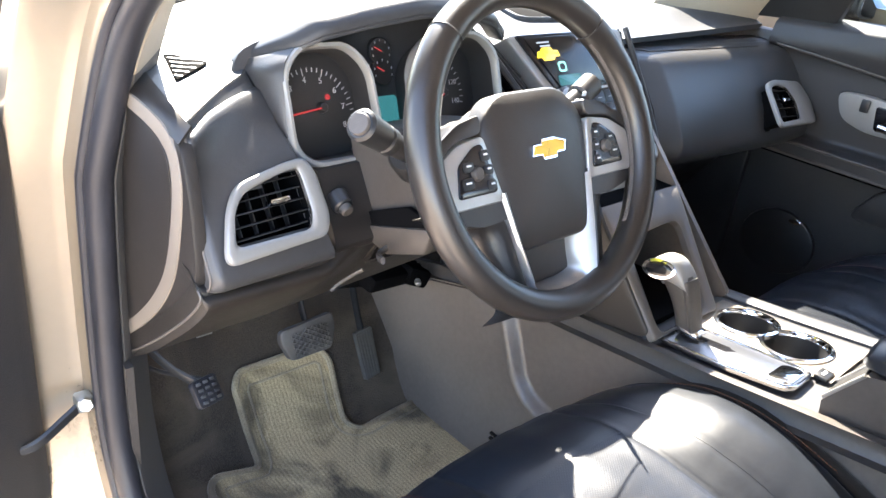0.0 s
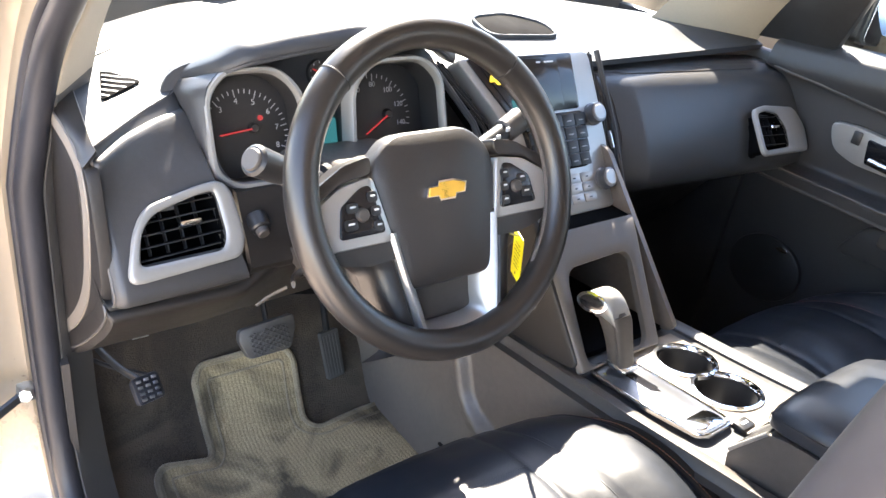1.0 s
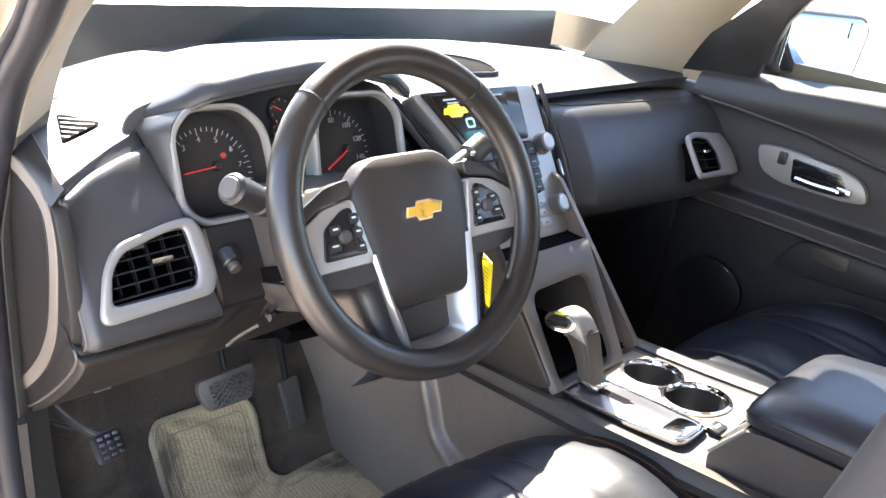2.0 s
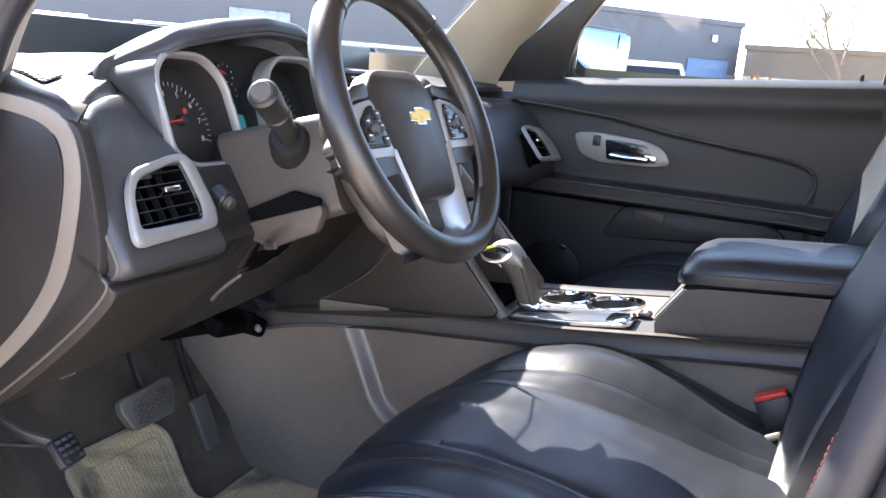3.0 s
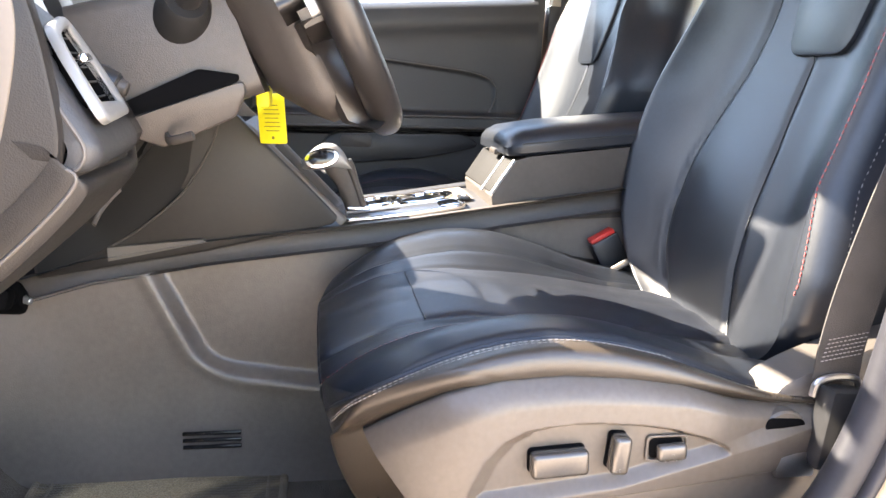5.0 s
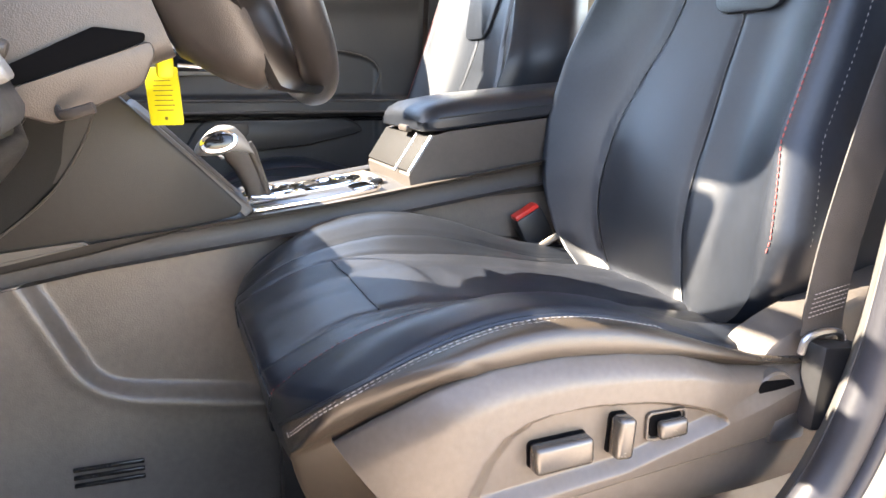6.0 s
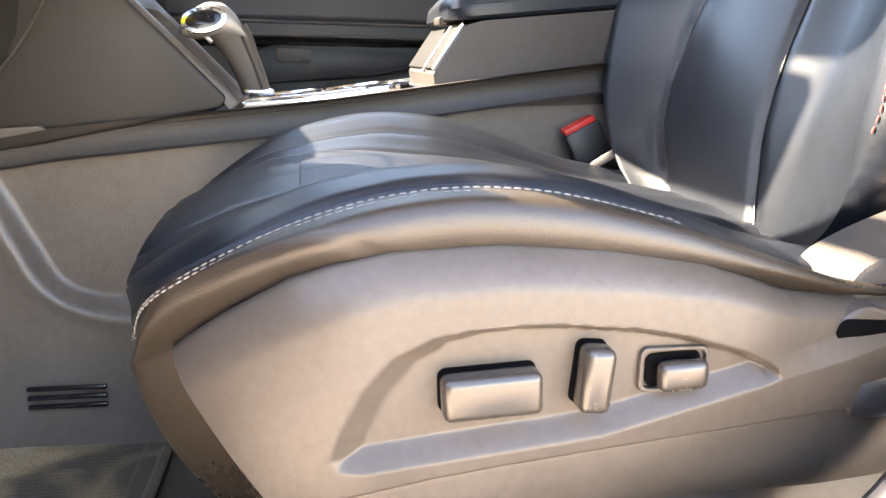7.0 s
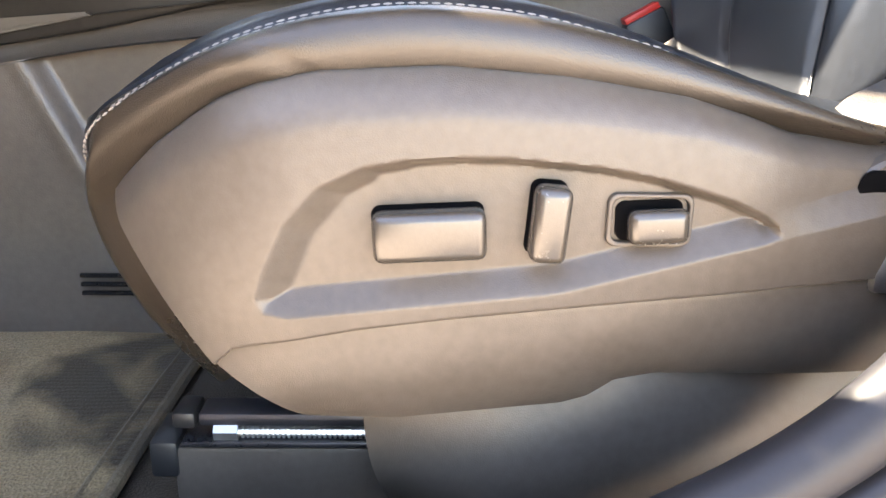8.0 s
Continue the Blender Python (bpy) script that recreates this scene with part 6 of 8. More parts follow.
part("release_button", bm, M["platetrim"], shifter, "silver release button under the knob")
bm = bmesh.new()
rbox(bm, (-0.068, -0.055, 0.420), (0.030, 0.036, 0.008), 0.003)
part("boot_collar", bm, M["chrome"], shifter, "chrome collar at the lever's foot")


# ---- seats ----
SEAM_Z = ((-0.50, 0.336), (-0.47, 0.338), (-0.40, 0.345), (-0.36, 0.360), (-0.30, 0.383), (-0.25, 0.396), (-0.20, 0.401), (-0.16, 0.398), (-0.12, 0.389), (-0.08, 0.373), (-0.04, 0.348), (-0.015, 0.332), (0.004, 0.322), (0.03, 0.31))
INNER_Z = ((-0.50, 0.334), (-0.40, 0.346), (-0.30, 0.374), (-0.24, 0.388), (-0.19, 0.392), (-0.15, 0.388), (-0.10, 0.379), (-0.05, 0.363), (-0.01, 0.345), (0.03, 0.328))
MID_Z = ((-0.50, 0.330), (-0.44, 0.338), (-0.35, 0.352), (-0.25, 0.366), (-0.15, 0.374), (-0.08, 0.366), (-0.03, 0.350), (0.03, 0.335))
EDGE_Z = ((-0.50, 0.335), (-0.40, 0.345), (-0.371, 0.351), (-0.30, 0.362), (-0.24, 0.369), (-0.19, 0.372), (-0.138, 0.367), (-0.09, 0.346), (-0.05, 0.318), (0.0, 0.29))
FRONT = ((0.0, 0.004), (0.10, 0.003), (0.14, 0.001), (0.168, -0.004), (0.20, -0.014), (0.225, -0.031), (0.25, -0.062), (0.27, -0.104), (0.286, -0.145))
# stations across the cushion, from the outer side in: offset from its middle, height key (0 edge, 1 seam, 2 middle mix)
SECTION = ((-0.256, "e", -0.020, -0.168), (-0.268, "e", -0.006, -0.164), (-0.276, "b", 0.0, -0.142), (-0.270, "b2", 0.004, -0.110), (-0.247, "s", -0.001, -0.058), (-0.231, "s", 0.004, -0.036), (-0.192, "q", 0.008, -0.011), (-0.150, "r", -0.002, 0.000), (-0.118, "h", 0.0, 0.002), (-0.09, "m", 0.003, 0.003), (-0.045, "m", 0.005, 0.004), (0.0, "m", 0.006, 0.004))


def cushion_height(key, y):
    e, s, m = smoothlerp(EDGE_Z, y), smoothlerp(SEAM_Z, y), smoothlerp(MID_Z, y)
    r = smoothlerp(INNER_Z, y)
    return {"e": e, "b": e + (s - e) * 0.35, "b2": e + (s - e) * 0.72, "s": s, "q": (s + r) / 2, "r": r, "h": r * 0.35 + m * 0.65, "m": m}[key]


def seat(name, xc, s, label, fine):
    """One front seat; s = 1 has its outer side towards -x."""
    ob = thing(name, (xc, -0.25, 0.0), label, "car seat", "front seats")

    def X(d):
        return xc + s * d

    # rows from under the nose, over it and back; each is (depth, drop, retreat)
    rows = [(-0.008, p.x, p.y) for p in spline([(dr, rt, 0) for dr, rt in ((0.150, 0.066), (0.125, 0.044), (0.100, 0.027), (0.075, 0.014), (0.052, 0.005), (0.036, 0.001), (0.022, -0.001), (0.011, -0.002), (0.004, -0.002), (0.0005, -0.001))], 28)]
    N0 = len(rows)
    rows += [(-0.008 - 0.465 * k / 44, 0.0, 0.0) for k in range(1, 45)]
    BACK_Y, DENSE = -0.473, 141
    KS = N0 - 12

    def place(row, k):
        yr, drop, retreat = row
        turn = math.acos(1 - max(0.0, min(1.0, (k - KS) / 22)))
        squeeze = (0.200 + 0.050 * math.sin(turn)) / 0.250
        f = (yr - BACK_Y) / (-0.008 - BACK_Y)
        pts = []
        for d, key, dz, yf in SECTION:
            if d > -0.255:
                d *= squeeze
                yf = lerp(FRONT, -d) if squeeze < 0.999 else yf
            y = BACK_Y + (yf - BACK_Y) * f
            m = (lerp(FRONT, -d + 0.004) - lerp(FRONT, -d - 0.004)) / 0.008 if -0.26 < d < -0.10 else (-2.5 if d < -0.2 else 0.0)
            q = math.hypot(m, 1.0)
            side = max(0.0, min(1.0, (-d - 0.19) / 0.05))
            back = retreat * (1 - 0.6 * side) - 0.004 * side * math.sin(math.pi * min(1.0, drop / 0.04))
            if key in ("e", "b", "b2"):
                back = min(0.05, drop * {"e": 0.8, "b": 0.6, "b2": 0.3}[key]) - (0.005 * math.sin(math.pi * min(1.0, drop / 0.02)) if key == "b2" else 0.0)
            pts.append((d - m / q * back, y - back / q, cushion_height(key, y) + dz - drop))
        pts += [(-d, y, z) for d, y, z in pts[-2::-1]]
        sag = 0.012 * max(0.0, 1 - max(0, k - N0 + 1) / 7.0) ** 2
        res = []
        for p in spline(pts, DENSE):
            lip = sum(-w * math.exp(-((abs(p.x) - seam) / 0.0042) ** 2) for seam, w in ((0.105, 0.0025), (0.151 * squeeze, 0.0025), (0.244 * squeeze, 0.003)))
            pucker = 0.0022 * noise.noise(Vector((p.x * 26, p.y * 9, 3.0))) + 0.0012 * noise.noise(Vector((p.x * 11, p.y * 50, 7.0)))
            pucker *= max(0.0, min(1.0, (0.235 - abs(p.x)) / 0.04))
            inside = max(0.0, min(1.0, (0.235 - abs(p.x)) / 0.05))
            res.append(Vector((X(p.x), p.y, p.z + (lip if drop < 0.03 else 0) + pucker - sag * inside)))
        return res

    grid_rows = [place(r, k) for k, r in enumerate(rows)]
    def column(d):
        return min(range(DENSE), key=lambda j: abs((grid_rows[N0 + 30][j].x - xc) * s - d))
    jl, jr_ = column(-0.245), column(0.245)

    def border(k):
        """How many columns further in the side leather reaches as it wraps the front corner."""
        f = max(0.0, min(1.0, (N0 + 5 - k) / (N0 + 5 - KS)))
        return int(round(11 * f * f * (3 - 2 * f)))

    def cells(bm, keep):
        vs = {}
        def vert(k, j):
            if (k, j) not in vs:
                vs[k, j] = bm.verts.new(grid_rows[k][j])
            return vs[k, j]
        for k in range(len(grid_rows) - 1):
            for j in range(DENSE - 1):
                if keep(k, j):
                    bm.faces.new((vert(k, j), vert(k, j + 1), vert(k + 1, j + 1), vert(k + 1, j)))

    bm = bmesh.new()
    cells(bm, lambda k, j: jl + border(k) <= j < jr_ - border(k))
    cushion = part("cushion", bm, M["leather"], ob, "creased black leather cushion with bolsters", 60)
    # the side leather, browned for ground light, wraps the front corner and turns down behind the shell
    for j0, sg in ((0, -s), (-1, s)):
        bm = bmesh.new()
        cells(bm, (lambda k, j: j < jl + border(k)) if j0 == 0 else (lambda k, j: j >= jr_ - border(k)))
        edge = [r[j0] for r in grid_rows[N0:]]
        loft(bm, [edge, [p + Vector((-sg * 0.016, 0, -0.03)) for p in edge], [p + Vector((-sg * 0.03, 0, -0.08)) for p in edge]], False, False)
        bmesh.ops.remove_doubles(bm, verts=bm.verts, dist=1e-5)
        part("side_bolster", bm, M["sideleather"], ob, "leather cushion side, browned for warm light off the ground", 60)
    # perforated insert laid 2 mm proud of the cushion
    ia, ib = column(-0.101), column(0.101) + 1
    bm = bmesh.new()
    loft(bm, [[p + Vector((0, 0, 0.0022 * min(1, 4 * math.sin(math.pi * (j / (ib - ia - 1)))))) for j, p in enumerate(r[ia:ib])] for r in grid_rows[N0 + 9:N0 + 44]], False, False)
    part("insert", bm, M["perforated"], cushion, "perforated black leather seat insert", 60)
    bm = bmesh.new()
    tube(bm, [p + Vector((0, 0, 0.0008)) for p in grid_rows[N0 + 9][ia:ib]], 0.0009, 6)
    part("insert_seam", bm, M["leather"], cushion, "sewn seam ahead of the insert")
    # stitched seams: pale double rows along the bolsters and round the corners, red inside them
    def across(jf, jt, k):
        return [grid_rows[k][j] for j in (range(jf, jt + 1) if jt > jf else range(jf, jt - 1, -1))]
    lift = Vector((0, 0, 0.0013))
    for sd in (-1, 1):
        jw, jr = column(sd * 0.245), column(sd * 0.152)
        bm = bmesh.new()
        for off in (0.0008, 0.0036):
            seam = [grid_rows[k][(column(-0.251) + border(k)) if sd < 0 else (column(0.251) - border(k))] for k in range(KS, N0 + 26)]
            seam = spline(seam[:2] + seam[8:-1:7] + seam[-1:], 120)
            stitches(bm, [p + lift + Vector((sd * s * off, 0, -off * 0.5)) for p in seam], 0.0055, 0.0038, 0.0007)
        tagged(part("bolster_stitching", bm, M["thread" if sd < 0 else "tanthread"], cushion, "pale double stitching"), kind="stuff")
        bm = bmesh.new()
        tube(bm, spline([grid_rows[k][jw - sd * border(k)] + Vector((-sd * s * 0.001, 0, 0.0006)) for k in range(KS, N0 + 43, 4)], 90), 0.0024, 6)
        part("bolster_piping", bm, M["leather"], cushion, "thin leather piping")
        bm = bmesh.new()
        if sd < 0:
            stitches(bm, [r[jr] + lift for r in grid_rows[N0 - 5:N0 + 34]], 0.0055, 0.0030, 0.0004)
            tagged(part("seam_stitching", bm, M["redthread"], cushion, "fine red stitching"), kind="stuff")
        else:
            tube(bm, [r[jr] + Vector((0, 0, -0.0004)) for r in grid_rows[N0 - 5:N0 + 43]], 0.0011, 6)
            part("bolster_seam", bm, M["leather"], cushion, "narrow sewn seam")
        bm = bmesh.new()
        tube(bm, [r[jr] + Vector((0, 0.0008, -0.0002)) for r in grid_rows[KS:N0 - 4]], 0.0012, 6)
        part("corner_seam", bm, M["leather"], cushion)
    bm = bmesh.new()
    tube(bm, [p + Vector((0, 0.0006, 0)) for p in across(column(-0.152), column(0.152), N0 - 5)], 0.0013, 6)
    part("front_seam", bm, M["leather"], cushion, "thin seam across the cushion's nose")

    # plastic side shell, sunk round the switches
    BOTTOM = ((-0.60, 0.235), (-0.44, 0.226), (-0.376, 0.225), (-0.312, 0.225), (-0.292, 0.221), (-0.279, 0.212), (-0.266, 0.208), (-0.183, 0.199), (-0.138, 0.200))
    CREASE = ((-0.60, 0.300), (-0.41, 0.280), (-0.338, 0.271), (-0.263, 0.263), (-0.2086, 0.257), (-0.169, 0.2518), (-0.12, 0.243), (-0.105, 0.239), (-0.095, 0.229))
    TOP = ((-0.60, 0.385), (-0.44, 0.345), (-0.40, 0.340), (-0.365, 0.344), (-0.343, 0.352), (-0.314, 0.361), (-0.261, 0.369), (-0.204, 0.373), (-0.149, 0.370), (-0.120, 0.363), (-0.101, 0.355), (-0.084, 0.344), (-0.065, 0.331), (-0.045, 0.314), (-0.035, 0.304))

    def bottom(y):
        return lerp(BOTTOM, y)

    DISH = ((-0.118, 0.267), (-0.1217, 0.2796), (-0.133, 0.304), (-0.148, 0.3207), (-0.168, 0.3304), (-0.188, 0.334), (-0.2086, 0.3355), (-0.2338, 0.3355), (-0.276, 0.3318), (-0.3018, 0.327), (-0.3345, 0.3175),
            (-0.349, 0.311), (-0.3565, 0.3055), (-0.3575, 0.3000), (-0.3500, 0.2962), (-0.259, 0.2715), (-0.1834, 0.2634), (-0.133, 0.258), (-0.1217, 0.2601))

    def sunk(y, z):
        """How far the dish is sunk here, 0 to 1: wide slopes ahead and below, a crisp edge above."""
        if not (-0.365 < y < -0.11 and 0.25 < z < 0.34):
            return 0.0
        best, odd, n = 9.0, False, len(DISH)
        for i in range(n):
            (ay, az), (by, bz) = DISH[i], DISH[(i + 1) % n]
            ey, ez = by - ay, bz - az
            f = max(0.0, min(1.0, ((y - ay) * ey + (z - az) * ez) / (ey * ey + ez * ez)))
            w = (0.015, 0.015, 0.014, 0.010, 0.006)[i] if i < 5 else (0.0045 if i < 13 else (0.008 if i < 14 else 0.0125))
            best = min(best, math.hypot(y - ay - f * ey, z - az - f * ez) / w)
            if (az > z) != (bz > z) and y < ay + (z - az) / (bz - az) * ey:
                odd = not odd
        if not odd:
            return 0.0
        best = min(1.0, best)
        return best * 0.8 + 0.2 * best * best * (3 - 2 * best)

    def shell_x(y, z, v):
        """v runs 0 to 1 below the crease line, 1 to 2 above it."""
        q = max(0.0, (y + 0.14) / 0.10)
        crease = 0.0032 * math.exp(-((v - 1.0) / 0.006) ** 2)
        low = 0.003 + 0.010 * (1 - v) ** 3 if v < 1 else 0.0
        crown = 0.013 * max(0.0, (v - 1.80) / 0.20) ** 2
        rear = 0.014 * max(0.0, (-y - 0.40) / 0.15)
        hf = max(0.0, min(1.0, (-0.335 - y) / 0.08))
        hollow = 0.008 * hf * hf * (3 - 2 * hf) * max(0.0, min(1.0, (z - 0.2953 - 0.278 * (-0.3446 - y)) / 0.014))
        belly = -0.003 * math.sin(math.pi * min(1.0, max(0.0, v - 1.0)))
        return -0.287 + 0.0095 * sunk(y, z) + crease + low + 0.045 * q * q + crown + rear + belly + hollow

    NU, NL, NT = int(300 * fine), int(36 * max(fine, 0.4)), int(110 * fine)
    rws = []
    for j in range(NL + NT + 1):
        v = j / NL if j <= NL else 1 + (j - NL) / NT
        row = []
        for i in range(NU + 1):
            u = i / NU
            yb, yg, yt = -0.138 - 0.452 * u, -0.095 - 0.495 * u, -0.035 - 0.555 * u
            zb, zg, zt = lerp(BOTTOM, yb), lerp(CREASE, yg), lerp(TOP, yt)
            if v <= 1:
                y, z = yb + (yg - yb) * v, zb + (zg - zb) * v
            else:
                y, z = yg + (yt - yg) * (v - 1), zg + (zt - zg) * (v - 1)
            row.append(Vector((X(shell_x(y, z, v)), y, z)))
        rws.append(row)
    rws.insert(0, [p + Vector((s * 0.02, 0, -0.001)) for p in rws[0]])
    rws.append([p + Vector((s * 0.006, 0, 0.001)) for p in rws[-1]])
    rws.append([p + Vector((s * 0.014, 0, -0.010)) for p in rws[-1]])
    for r in rws:
        r.insert(0, r[0] + Vector((s * 0.004, 0.0005, 0)))
        r.insert(0, r[0] + Vector((s * 0.014, -0.010, 0)))
    bm = bmesh.new()
    loft(bm, rws, False, False)
    shell = part("side_shell", bm, M["shell"], ob, "brown-grey moulded plastic side shell", 50)
    # round socket near the hinge: a flat near-black slab for the shaded pocket, a pale disc in it
    bm = bmesh.new()
    cyl(bm, (X(-0.270), -0.412, 0.314), (X(-0.2835), -0.412, 0.314), 0.0235, 0.0225, 40, 0.002)
    disc = part("socket_cover", bm, M["shell"], shell, "round plastic socket cover")
    bm = bmesh.new()
    slab(bm, [(p[0], p[1]) for p in round_poly([(-0.020, 0.002), (-0.017, 0.012), (0.017, 0.014), (0.021, 0.004), (0.010, -0.004), (-0.010, -0.006)], 0.005)], lambda x, y, z: Vector((X(-0.2832 - z), -0.412 + x, 0.317 + y)), 0.0012, 0.0003)
    part("socket_hole", bm, M["hollow"], disc, "near-black slab for the socket's shaded hole")
    bm = bmesh.new()
    slab(bm, [(0.0165 * math.cos(2 * math.pi * i / 28), 0.0115 * math.sin(2 * math.pi * i / 28) - (0.002 if 3 < i < 11 else 0)) for i in range(28)], lambda x, y, z: Vector((X(-0.2832 - z), -0.413 + x, 0.306 + y)), 0.0022, 0.0008)
    part("socket_clip", bm, M["greytrim"], disc, "pale round cap in the socket")

    def switch(nm, y0, z0, y1, z1, out, tilt, lab):
        bm = bmesh.new()
        cy, cz = (y0 + y1) / 2, (z0 + z1) / 2
        x = X(-0.2815)
        rbox(bm, (x - s * out / 2, cy, cz), (out, abs(y1 - y0), abs(z1 - z0)), 0.0042, Matrix.Rotation(tilt, 3, "X"), 3)
        return part(nm, bm, M["switch"], shell, lab)

    # gaps are thin slabs behind the switches, coloured near-black as shade
    for nm, cy, cz, w, h, tl in (("switch_gap", -0.1985, 0.3008, 0.0516, 0.0237, -3), ("switch_gap", -0.2520, 0.3066, 0.0171, 0.0356, 4), ("switch_gap", -0.2995, 0.306, 0.0310, 0.0187, -3)):
        bm = bmesh.new()
        ca, sa = math.cos(radians(tl)), math.sin(radians(tl))
        slab(bm, rounded(w, h, 0.0045), lambda x, y, z: Vector((X(-0.2800 - z), cy + x * ca - y * sa, cz + x * sa + y * ca)), 0.0016, 0.0003)
        part(nm, bm, M["hollow"], shell, "near-black slab for the shaded gap round a switch")
    switch("seat_switch", -0.1735, 0.3115, -0.2245, 0.2885, 0.015, radians(-3), "long rounded seat switch")
    switch("recliner_switch", -0.2445, 0.3235, -0.2610, 0.2885, 0.016, radians(4), "upright rounded recliner switch")
    switch("lumbar_switch", -0.2885, 0.3125, -0.3162, 0.2962, 0.0105, radians(-3), "small lumbar rocker switch")
    bm = bmesh.new()
    pl = lambda x, y, z: Vector((X(-0.2805 - z), -0.2995 + x, 0.306 + y))
    ringplate(bm, rounded(0.0395, 0.0255, 0.005), rounded(0.0345, 0.0205, 0.004), pl, 0.0030, 0.0012)
    part("switch_surround", bm, M["shell"], shell, "thin raised surround of the rocker switch")
    # lower skirt and the runners
    bm = bmesh.new()
    def skirt_at(u, v):
        y = -0.165 - 0.42 * u - 0.03 * max(0.0, 1 - u * 6) * v * v
        zt = bottom(y) + 0.006
        z = zt - (zt - 0.075) * v
        return Vector((X(-0.262 - 0.014 * math.sin(math.pi * min(1, v * 1.1)) + 0.05 * max(0, 0.18 - u) / 0.18 * v + 0.020 * v * v), y, z))
    thick_grid(bm, skirt_at, 40, 16, 0.006, (s, 0, 0))
    part("skirt", bm, M["shell"], ob, "curved lower seat skirt")
    for side, dx in (("outer", -0.205), ("inner", 0.20)):
        bm = bmesh.new()
        rbox(bm, (X(dx), -0.312, 0.122), (0.034, 0.525, 0.052), 0.003)
        rail = part("runner", bm, M["shell"], ob, "brown-grey lower seat runner")
        bm = bmesh.new()
        rbox(bm, (X(dx), -0.312, 0.1505), (0.036, 0.515, 0.004), 0.0015)
        rbox(bm, (X(dx - 0.004), -0.315, 0.1650), (0.022, 0.50, 0.009), 0.003)
        part("slide", bm, M["darksteel"], rail, "dark steel slide")
        bm = bmesh.new()
        rbox(bm, (X(dx), -0.0445, 0.1405), (0.038, 0.017, 0.024), 0.003)
        part("runner_end", bm, M["black"], rail, "black plastic runner end")
        bm = bmesh.new()
        rbox(bm, (X(dx - 0.004), -0.057, 0.1648), (0.024, 0.014, 0.011), 0.003)
        part("slide_end", bm, M["black"], rail, "black plastic slide end")
        bm = bmesh.new()
        tube(bm, [(X(dx - 0.012), -0.085, 0.1565), (X(dx - 0.012), -0.20, 0.1565)], 0.0030, 8)
        for k in range(36):
            y = -0.090 - 0.003 * k
            tube(bm, [(X(dx - 0.012), y, 0.1565), (X(dx - 0.012), y - 0.0014, 0.1565)], 0.0042, 8)
        cyl(bm, (X(dx - 0.012), -0.074, 0.1568), (X(dx - 0.012), -0.088, 0.1568), 0.0058, None, 6)
        part("lead_screw", bm, M["zinc"], rail, "threaded seat adjuster screw")
        bm = bmesh.new()
        rbox(bm, (X(dx), -0.26, 0.05), (0.030, 0.42, 0.10), 0.004)
        part("riser", bm, M["plastic"], rail)
    bm = bmesh.new()
    rbox(bm, (xc, -0.278, 0.25), (0.53, 0.36, 0.13), 0.045, None, 5)
    part("pan", bm, M["sideleather"], ob, "leather-covered underside of the cushion")

    # backrest: a leaning, dished shape with tall side bolsters
    LEAN_ = math.tan(radians(17))

    def lean_in(h):
        return smoothlerp(((0, 0.0), (0.10, 0.020), (0.20, 0.030), (0.66, 0.034)), h)

    def inner_seam(h):
        return smoothlerp(((0.0, 0.030), (0.02, 0.055), (0.065, 0.105), (0.12, 0.130), (0.19, 0.132), (0.26, 0.110), (0.31, 0.083), (0.37, 0.068), (0.66, 0.060)), h)

    def middle_seam(h):
        return smoothlerp(((0.0, -0.108), (0.03, -0.092), (0.08, -0.075), (0.14, -0.068), (0.20, -0.065), (0.27, -0.055), (0.34, -0.055)), h)

    def inner_width(h):
        return smoothlerp(((0.0, 0.050), (0.015, 0.090), (0.03, 0.146), (0.085, 0.197), (0.13, 0.224), (0.19, 0.232), (0.27, 0.240), (0.30, 0.238), (0.35, 0.218), (0.42, 0.182), (0.56, 0.160), (0.64, 0.14), (0.665, 0.10)), h)

    def back_at(d, h):
        """Front of the backrest: d across, h metres up from the cushion."""
        z = 0.325 + h
        y = -0.452 - LEAN_ * h - 0.020 * math.sin(math.pi * min(1, h / 0.62))
        a = abs(d) if d < 0 else d * 0.236 / inner_width(h)
        bol = 0.046 * max(0.0, min(1.0, (a - 0.095) / 0.135)) ** 2.0 * lerp(((0, 0.35), (0.10, 0.90), (0.20, 1.25), (0.42, 1.1), (0.60, 0.5), (0.66, 0.2)), h)
        groove = -0.006 * math.exp(-((d - inner_seam(h)) / 0.005) ** 2)
        groove -= 0.0035 * math.exp(-((d - middle_seam(h)) / 0.0045) ** 2) * (1.0 if h < 0.335 else 0.0)
        bulge = 0.012 * math.exp(-((h - 0.14) / 0.10) ** 2) * math.cos(min(1.0, abs(d) / 0.13) * math.pi / 2)
        return Vector((X(d + 0.010 + lean_in(h)), y + bol + groove + bulge, z))
    def half_width(h):
        return lerp(((0.0, 0.160), (0.03, 0.200), (0.07, 0.238), (0.11, 0.250), (0.15, 0.246), (0.21, 0.238), (0.30, 0.236), (0.45, 0.228), (0.58, 0.215), (0.64, 0.17), (0.665, 0.10)), h)
    bm = bmesh.new()
    H = 70
    rings = []
    for k in range(H + 1):
        h = 0.665 * k / H
        w = half_width(h)
        wi = inner_width(h)
        front = [back_at(-w + (w + wi) * i / 90, h) for i in range(91)]
        yb = -0.60 - LEAN_ * h * 1.02 + 0.03 * max(0, h - 0.5) / 0.16
        p0, p1 = front[0], front[-1]
